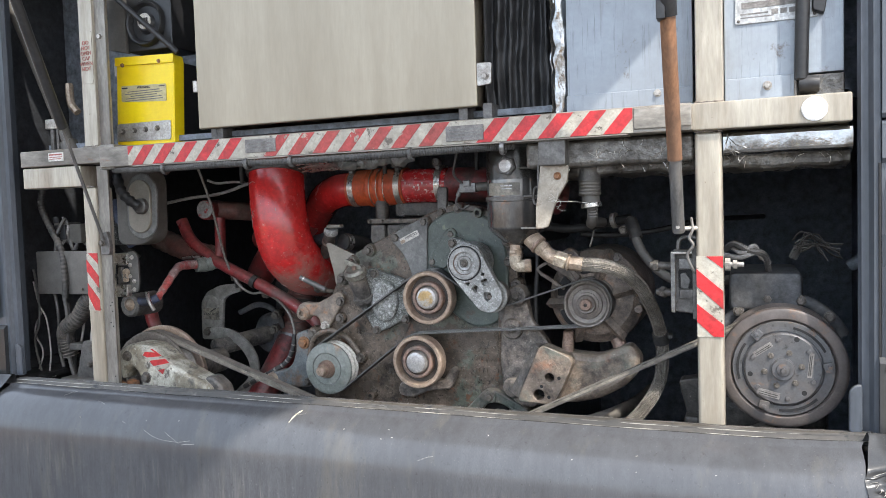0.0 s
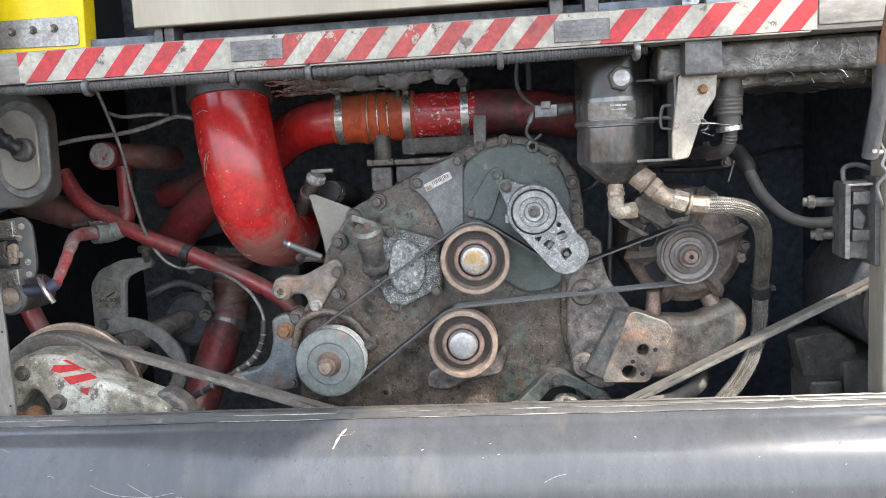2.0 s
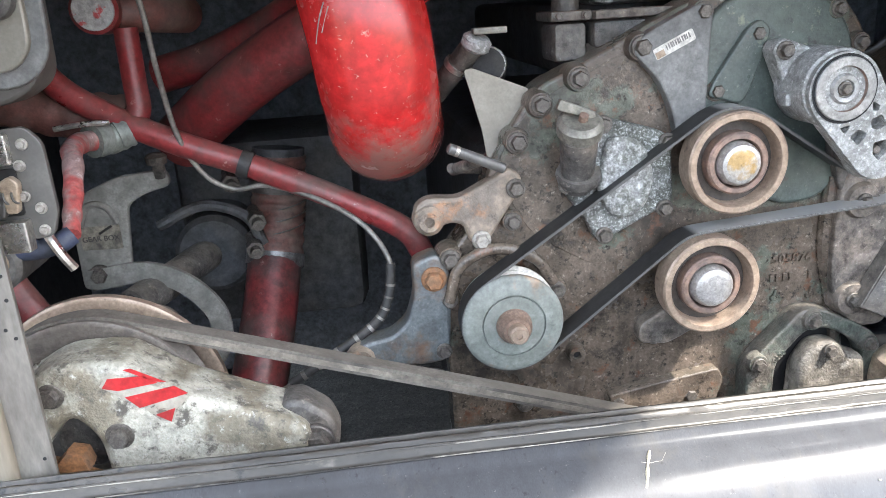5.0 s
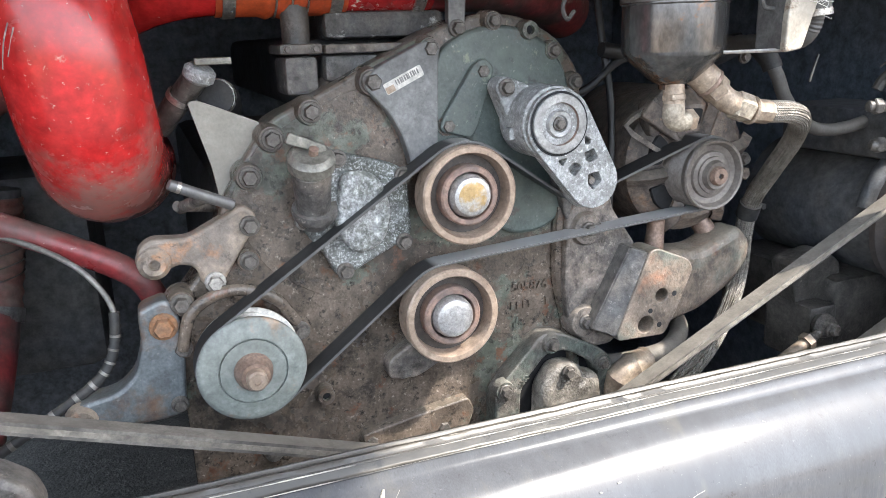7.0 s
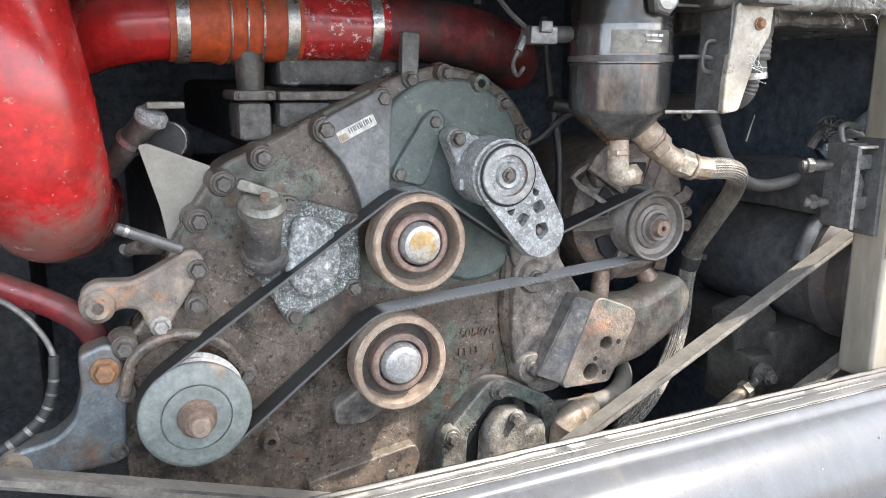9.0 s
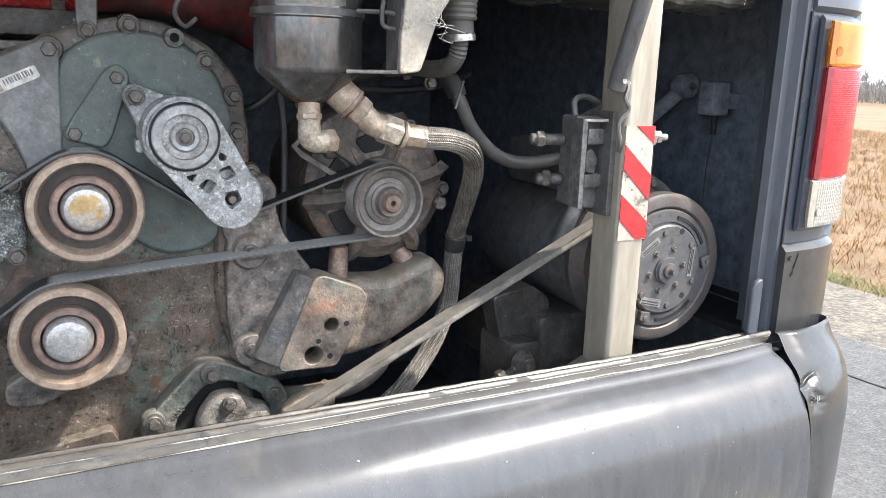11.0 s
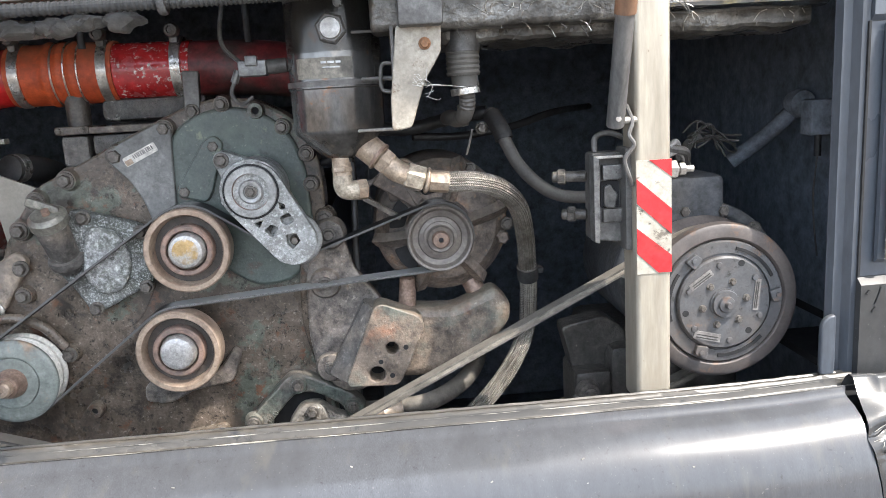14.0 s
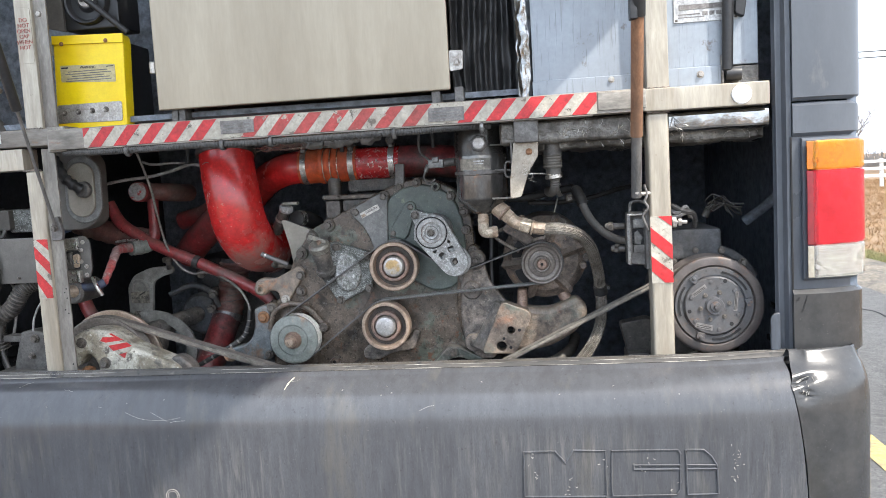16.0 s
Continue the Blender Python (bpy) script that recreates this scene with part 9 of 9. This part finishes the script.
part("rubber_strap", tube([(-0.1465, 1.938, 1.088), (-0.1435, 1.950, 1.063)], 0.0195, 20, 2), "rubber", bh)
part("strap_tail", box(-0.128, -0.118, 1.93, 1.955, 1.075, 1.085, 0.001), "rubber", bh)
ch = thing("drain_hose", (-0.27, 1.73, 1.34), "grey ribbed plug with clamped hose under the wrapped bar", "hose")
part("plug_upper", rod((-0.270, 1.716, 1.500), (-0.270, 1.716, 1.462), 0.0255, 24, bevel=0.002), "alloy_dark", ch)
part("plug_ribs", tube([(-0.270, 1.716, 1.466), (-0.270, 1.716, 1.43)], 0.0235, 22, 10, radius=lambda i, n: 1 + 0.07 * (i % 2)), "grey_housing", ch)
part("plug_lower", rod((-0.270, 1.716, 1.437), (-0.266, 1.717, 1.405), 0.0195, 20), "grey_housing", ch)
part("clamp", rod((-0.268, 1.717, 1.413), (-0.267, 1.717, 1.403), 0.0225, 22, bevel=0.001), "clamp", ch)
part("frayed_hose", tube([(-0.266, 1.717, 1.408), (-0.266, 1.722, 1.388), (-0.270, 1.735, 1.372), (-0.278, 1.77, 1.366), (-0.282, 1.83, 1.368), (-0.28, 1.93, 1.364)], 0.0120, 16, 8, radius=lambda i, n: 1 + 0.06 * math.sin(i * 2.9)), "hose", ch)
part("tie_tail", tube([(-0.262, 1.71, 1.352), (-0.266, 1.712, 1.335), (-0.272, 1.712, 1.315)], 0.0018, 6), "rubber", ch)
wh = thing("coolant_hose", (-0.13, 1.87, 1.20), "grey rubber hose curving towards the door latch", "hose")
part("hose", tube([(-0.208, 1.90, 1.372), (-0.196, 1.875, 1.345), (-0.186, 1.86, 1.315), (-0.165, 1.86, 1.277), (-0.125, 1.86, 1.238), (-0.080, 1.86, 1.221), (-0.02, 1.86, 1.222), (0.06, 1.87, 1.235)], 0.0108, 18, 8), "hose", wh)
part("cuff", tube([(-0.206, 1.895, 1.367), (-0.194, 1.872, 1.340), (-0.190, 1.866, 1.325)], 0.0155, 18, 4), "rubber", wh)
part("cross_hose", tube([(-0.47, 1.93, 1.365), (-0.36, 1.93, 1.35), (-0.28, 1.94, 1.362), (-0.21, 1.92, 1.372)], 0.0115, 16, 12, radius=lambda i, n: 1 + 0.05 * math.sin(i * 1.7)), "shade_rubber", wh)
part("band", tube([(-0.256, 1.935, 1.367), (-0.245, 1.932, 1.369)], 0.0195, 18, 2), "nickel", wh)
bolt(-0.224, 1.895, 1.345, 0.011, wh, BOLT)
single("lower_hose", tube([(-0.46, 1.93, 0.84), (-0.41, 1.905, 0.848), (-0.34, 1.905, 0.856), (-0.28, 1.95, 0.868), (-0.24, 2.04, 0.872), (-0.22, 2.16, 0.868), (-0.21, 2.30, 0.86)], 0.0165, 18, 8), "belt_dusty", "dusty grey hose low behind the bumper lip", "hose")
single("hose_elbow", tube([(-0.455, 1.90, 0.79), (-0.45, 1.885, 0.832), (-0.425, 1.885, 0.848), (-0.395, 1.89, 0.851)], 0.0215, 16, 6, radius=lambda i, n: 1 + 0.12 * (i % 6 == 0)), "zinc", "dusty tan hose elbow fitting", "hose fitting")
tr = thing("tie_rod", (-0.1, 1.86, 0.83), "dusty tie rod with threaded end and bolt", "tie rod")
part("bar", rod((-0.20, 1.82, 0.815), (-0.105, 1.82, 0.862), 0.011, 14), "zinc", tr)
part("jam_nut", rod((-0.115, 1.82, 0.857), (-0.104, 1.82, 0.8625), 0.016, 6), "zinc", tr)
part("thread", tube([(-0.106, 1.82, 0.862), (-0.085, 1.82, 0.872)], 0.008, 12, 10, radius=lambda i, n: 1 + 0.1 * (i % 2)), "bolt", tr)
part("rod_end", lathe([(0, -0.014), (0.018, -0.012), (0.023, 0.0), (0.018, 0.012), (0, 0.014)], (-0.068, 1.825, 0.880), seg=22), "bolt", tr)
bolt(-0.066, 1.810, 0.878, 0.014, tr, BOLT)
part("rear_bracket", box(-0.085, -0.02, 1.84, 1.95, 0.80, 0.91, 0.01), "grime_dark", tr)
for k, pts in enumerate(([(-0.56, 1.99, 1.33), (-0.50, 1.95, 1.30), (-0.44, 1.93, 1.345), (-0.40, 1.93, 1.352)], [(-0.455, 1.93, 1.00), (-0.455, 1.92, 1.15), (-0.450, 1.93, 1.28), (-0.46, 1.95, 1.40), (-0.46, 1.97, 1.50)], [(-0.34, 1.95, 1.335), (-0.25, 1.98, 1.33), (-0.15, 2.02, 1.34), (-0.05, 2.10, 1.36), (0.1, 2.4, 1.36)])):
    single("dark_hose", tube(pts, (0.006, 0.006, 0.007)[k], 14, 8), "shade_rubber", "hose near the filter painted black as shade", "hose", "dark hoses")
ctrl = thing("pressure_switch", (0.42, 1.88, 1.30), "small dark switch box with hanging wires on the side wall", "switch")
part("case", box(0.345, 0.388, 1.862, 1.90, 1.298, 1.360, 0.004), "bay", ctrl)
part("plug", rod((0.362, 1.87, 1.300), (0.362, 1.87, 1.262), 0.006, 10), "black_plastic", ctrl)
part("wire", tube([(0.362, 1.87, 1.264), (0.360, 1.875, 1.20), (0.366, 1.88, 1.14), (0.374, 1.88, 1.08)], 0.0016, 6), "wire_dark", ctrl)
part("mount", box(0.386, 0.426, 1.87, 1.89, 1.31, 1.34, 0.002), "bay", ctrl)
pv = thing("pivot_angle", (-0.42, 1.92, 1.2), "thin rusty angle strip beside the alternator", "strip")
part("strip", tube([(-0.385, 1.905, 1.287), (-0.412, 1.903, 1.268), (-0.443, 1.900, 1.249), (-0.412, 1.898, 1.225), (-0.372, 1.895, 1.200)], 0.0055, 4, 2), "rust", pv)

# ---- left side space ----
lp2 = thing("relay_cover", (-1.82, 1.76, 1.18), "dull grey sheet metal panel behind the door post", "cover")
part("sheet", box(-1.990, -1.690, 1.735, 1.745, 1.187, 1.318, 0.003), "alloy_sheet", lp2)
bolt(-1.805, 1.733, 1.203, 0.005, lp2)
part("rear_box", box(-1.87, -1.74, 1.80, 1.95, 1.33, 1.40, 0.01), "crust_white", lp2, "speckled corroded box")
part("switch", box(-1.92, -1.85, 1.78, 1.85, 1.34, 1.40, 0.006), "grey_housing", lp2)
ls = [([(-1.970, 1.78, 1.54), (-1.976, 1.76, 1.503), (-1.984, 1.76, 1.453), (-1.943, 1.755, 1.384), (-1.89, 1.74, 1.324), (-1.868, 1.728, 1.257), (-1.868, 1.726, 1.175)], 0.0085, "loom"),
      ([(-1.78, 1.78, 1.19), (-1.819, 1.765, 1.165), (-1.855, 1.76, 1.114), (-1.905, 1.76, 1.08), (-1.920, 1.765, 1.045), (-1.912, 1.775, 0.99)], 0.022, "loom"),
      ([(-1.68, 1.74, 1.165), (-1.73, 1.72, 1.135), (-1.76, 1.72, 1.09), (-1.768, 1.72, 1.05)], 0.003, "wire_white"),
      ([(-1.90, 1.80, 1.40), (-1.87, 1.79, 1.36), (-1.88, 1.78, 1.32), (-1.895, 1.78, 1.35)], 0.006, "wire_dark"),
      ([(-1.93, 1.76, 1.25), (-1.90, 1.75, 1.18), (-1.89, 1.75, 1.10), (-1.905, 1.76, 1.0), (-1.88, 1.76, 0.92), (-1.85, 1.76, 0.925)], 0.006, "wire_dark"),
      ([(-1.94, 1.80, 1.15), (-1.915, 1.79, 1.05), (-1.92, 1.79, 0.95), (-1.88, 1.77, 0.90)], 0.009, "rubber"),
      ([(-1.90, 1.82, 1.19), (-1.87, 1.80, 1.15), (-1.87, 1.79, 1.08), (-1.885, 1.79, 1.02)], 0.004, "wire_white"),
      ([(-1.80, 1.90, 1.42), (-1.83, 1.92, 1.34), (-1.79, 1.95, 1.28)], 0.012, "rubber"),
      ([(-1.78, 1.86, 1.46), (-1.745, 1.84, 1.415), (-1.725, 1.84, 1.37), (-1.715, 1.86, 1.33)], 0.021, "blue")]
for k, (pts, r, mat) in enumerate(ls):
    single("hose" if r > 0.01 else "cable", tube(pts, r, 14, 24, radius=(lambda i, n: 1 + 0.16 * (i % 4 < 2)) if mat == "loom" else None), mat,
           {"loom": "black ribbed hose behind the door post", "wire_white": "thin pale wire behind the door post", "wire_dark": "dark cable in the shaded side space", "rubber": "black rubber hose in the shaded side space", "blue": "blue rubber hose behind the door post"}[mat], "hose" if r > 0.01 else "cable")
lk = thing("floor_bracket", (-1.80, 1.76, 0.93), "grey cast floor bracket with bolts near the door post", "bracket")
part("plate", plate(rounded([(-1.855, 0.930), (-1.735, 0.930), (-1.748, 1.040), (-1.775, 1.050), (-1.820, 1.045)], 0.008), 1.735, 1.80, bevel=0.006), "alloy_dark", lk)
part("foot", box(-1.89, -1.70, 1.71, 1.82, 0.915, 0.935, 0.004), "alloy_dark", lk)
part("arm", box(-1.88, -1.80, 1.74, 1.78, 1.015, 1.035, 0.004), "alloy_dark", lk)
bolt(-1.775, 1.733, 1.025, 0.013, lk)
bolt(-1.79, 1.733, 0.975, 0.010, lk)
up = thing("dark_side_pipe", (-1.98, 1.80, 1.60), "thick black pipe rising behind the side bars", "pipe")
part("pipe", rod((-1.818, 1.74, 1.605), (-2.045, 1.74, 2.10), 0.0175, 18), "grey_housing", up)
part("collar", rod((-1.816, 1.74, 1.600), (-1.838, 1.74, 1.648), 0.026, 18, bevel=0.004), "grey_housing", up)
part("pipe_foot", box(-1.87, -1.79, 1.70, 1.78, 1.600, 1.612, 0.002), "alloy_dark", up)
part("tan_cloth_strip", tube([(-1.885, 1.80, 1.83), (-1.87, 1.79, 1.77), (-1.845, 1.79, 1.74)], 0.012, 8), "zinc", up, "tan wrapped joint")
cl2 = thing("upper_clip", (-1.88, 1.74, 1.60), "zinc pipe clip above the side bar", "clip")
part("strap", box(-1.90, -1.845, 1.715, 1.735, 1.685, 1.715, 0.004), "nickel", cl2)
part("stem", box(-1.885, -1.872, 1.72, 1.735, 1.60, 1.69, 0.002), "alloy_dark", cl2)
part("stem", box(-1.862, -1.852, 1.72, 1.735, 1.60, 1.69, 0.002), "alloy_dark", cl2)

# ---- connector on the charge pipe, shredded foil above it ----
pc2 = thing("sensor_plug", (-0.575, 1.78, 1.44), "grey electrical sensor plug with short wires near the filter", "sensor plug")
part("body", box(-0.602, -0.560, 1.772, 1.802, 1.448, 1.472, 0.003), "alloy_mid", pc2)
part("collar", rod((-0.562, 1.787, 1.461), (-0.530, 1.790, 1.463), 0.011, 14, bevel=0.002), "alloy_dark", pc2)
part("latch", box(-0.590, -0.572, 1.766, 1.774, 1.463, 1.478, 0.002), "alloy_mid", pc2)
part("tip", rod((-0.604, 1.787, 1.458), (-0.612, 1.787, 1.440), 0.006, 10), "alloy_mid", pc2)
part("wire", tube([(-0.605, 1.787, 1.452), (-0.618, 1.79, 1.425), (-0.606, 1.80, 1.408), (-0.590, 1.81, 1.418)], 0.003, 8), "wire_dark", pc2)
part("wire", tube([(-0.600, 1.79, 1.470), (-0.625, 1.80, 1.495), (-0.632, 1.83, 1.53), (-0.625, 1.85, 1.58)], 0.0035, 8), "wire_dark", pc2)
fs = thing("foil_shreds", (-1.02, 1.86, 1.535), "crumpled shiny foil ribbons above the charge pipe", "foil shreds")
rnd = random.Random(17)
for k in range(34):
    x0, length = -1.135 + rnd.uniform(0, 0.15), rnd.uniform(0.06, 0.15)
    y0, z0, tilt = 1.865 + rnd.uniform(-0.035, 0.035), 1.528 + rnd.uniform(0, 0.042), rnd.uniform(-0.07, 0.07)
    way = [Vector((x0 + length * q / 7, y0 + rnd.uniform(-0.004, 0.004), z0 + tilt * length * q / 7 + rnd.uniform(-0.003, 0.003))) for q in range(8)]
    b = bmesh.new()
    w = rnd.uniform(0.003, 0.007)
    sweep(b, smooth(way, 3), [(-0.0004, -w), (0.0004, -w), (0.0012, 0), (0.0004, w), (-0.0004, w), (-0.0012, 0)], up=(0, 0.5, 0.8), radius=lambda i, n: 0.35 + 0.65 * math.sin(math.pi * (i + 0.5) / n) + 0.2 * math.sin(i * 1.9))
    part("ribbon", b, "clamp", fs)
for k in range(4):
    c = Vector((-0.93 + 0.055 * k + rnd.uniform(-0.01, 0.01), 1.80, 1.535 + rnd.uniform(-0.004, 0.006)))
    b = bmesh.new()
    bmesh.ops.create_icosphere(b, subdivisions=3, radius=1.0, matrix=Matrix.Translation(c) @ Matrix.Diagonal((0.030, 0.018, 0.014, 1)))
    for v in b.verts:
        v.co += (v.co - c) * 0.7 * noise.noise(v.co * 60)
    part("dirt_wad", b, "grey_plate", fs, "grey dusty wad of insulation")

# ---- clutter in the side space, weld beads, torn foil ----
side_clutter = [([(-1.90, 1.77, 1.42), (-1.925, 1.76, 1.37), (-1.930, 1.755, 1.31), (-1.952, 1.752, 1.278), (-1.966, 1.755, 1.30)], 0.0055, "wire_dark", "dark cable hooked over the grey panel"),
                ([(-2.045, 1.77, 1.26), (-2.019, 1.76, 1.18), (-2.022, 1.76, 1.09), (-2.050, 1.765, 1.03), (-2.021, 1.76, 0.93)], 0.0035, "wire_dark", "thin dark wire along the side wall"),
                ([(-2.06, 1.78, 1.22), (-2.03, 1.77, 1.15), (-1.995, 1.765, 1.10), (-1.985, 1.765, 1.00), (-1.995, 1.765, 0.93), (-1.965, 1.76, 0.925)], 0.0028, "wire_white", "thin pale wire along the side wall"),
                ([(-2.04, 1.79, 1.13), (-2.065, 1.78, 1.06), (-2.03, 1.775, 1.00), (-2.05, 1.775, 0.94)], 0.0030, "wire_white", "thin pale wire along the side wall"),
                ([(-1.95, 1.78, 1.30), (-1.962, 1.77, 1.22), (-1.95, 1.77, 1.12), (-1.965, 1.78, 1.02), (-1.94, 1.77, 0.955)], 0.005, "wire_dark", "dark cable along the side wall"),
                ([(-1.93, 1.79, 1.42), (-1.90, 1.78, 1.40), (-1.905, 1.775, 1.36), (-1.925, 1.775, 1.335)], 0.004, "wire_white", "thin pale wire loop in the side space"),
                ([(-1.97, 1.80, 1.42), (-1.95, 1.79, 1.37), (-1.955, 1.785, 1.31)], 0.010, "rubber", "short black hose in the side space")]
for pts, r, mname, lab in side_clutter:
    single("loom" if mname == "loom" else "cable", tube(pts, r, 12, 10, radius=(lambda i, n: 1 + 0.14 * (i % 3 == 0)) if mname == "loom" else None), mname, lab, "loom" if mname == "loom" else "cable")
relay = thing("relay_box", (-1.93, 1.79, 1.345), "small dark relay box with screw above the grey panel", "relay box")
part("case", box(-1.955, -1.895, 1.775, 1.83, 1.345, 1.405, 0.004), "grey_housing", relay)
part("lid", box(-1.950, -1.900, 1.768, 1.778, 1.352, 1.398, 0.003), "black_plastic", relay)
bolt(-1.925, 1.768, 1.375, 0.005, relay, BOLT_ZINC)
rnd = random.Random(31)
for x0, x1, y, z in ((-0.041, 0.012, 1.6365, 1.5495), (-0.040, 0.016, 1.6385, 1.6075), (-1.684, -1.632, 1.6335, 1.5035), (-1.668, -1.618, 1.6385, 1.6145)):
    bead = [Vector((x0 + (x1 - x0) * k / 9, y + rnd.uniform(-0.0008, 0.0008), z + rnd.uniform(-0.0012, 0.0012))) for k in range(10)]
    b = bmesh.new()
    sweep(b, smooth(bead, 3), circle(0.0022, 7), radius=lambda i, n: 0.8 + 0.4 * math.sin(i * 1.9) ** 2)
    single("weld_bead", b, "rust", "rough rusty weld bead across the post joint", "weld bead", "weld beads")
fringe = thing("foil_fringe", (0.02, 1.645, 1.50), "torn silver tape fringe at the end of the foil duct", "foil fringe")
for k in range(12):
    a = Vector((0.016 + rnd.uniform(0, 0.035), 1.6445, 1.545 - rnd.uniform(0, 0.05)))
    d = Vector((rnd.uniform(-0.008, 0.02), rnd.uniform(-0.006, 0.0), rnd.uniform(-0.022, 0.008)))
    part("strand", tube([a, a + d * 0.5 + Vector((rnd.uniform(-0.004, 0.004), -0.002, 0)), a + d], 0.0007, 5, 3), "wrap" if k % 3 else "clamp", fringe)
for k in range(14):
    x = rnd.uniform(-0.25, -0.07)
    a = Vector((x, 1.6545, 1.5 + rnd.uniform(0, 0.03)))
    d = Vector((rnd.uniform(-0.02, 0.02), -0.002, rnd.uniform(0.005, 0.022)))
    part("strand", tube([a, a + d * 0.5 + Vector((rnd.uniform(-0.005, 0.005), -0.001, 0)), a + d], 0.0005, 5, 3), "clamp", fringe)
for k in range(46):
    x = rnd.uniform(-0.38, 0.235)
    front = 1.652 if x < -0.045 else 1.662
    a = Vector((x, front + rnd.uniform(0, 0.05), 1.500 + rnd.uniform(-0.006, 0.004)))
    d = Vector((rnd.uniform(-0.022, 0.022), rnd.uniform(-0.012, 0.006), -rnd.uniform(0.006, 0.024)))
    part("strand", tube([a, a + d * 0.5 + Vector((rnd.uniform(-0.006, 0.006), -0.002, 0.003)), a + d], rnd.uniform(0.0004, 0.0009), 5, 3), "wrap" if k % 3 else "clamp", fringe)
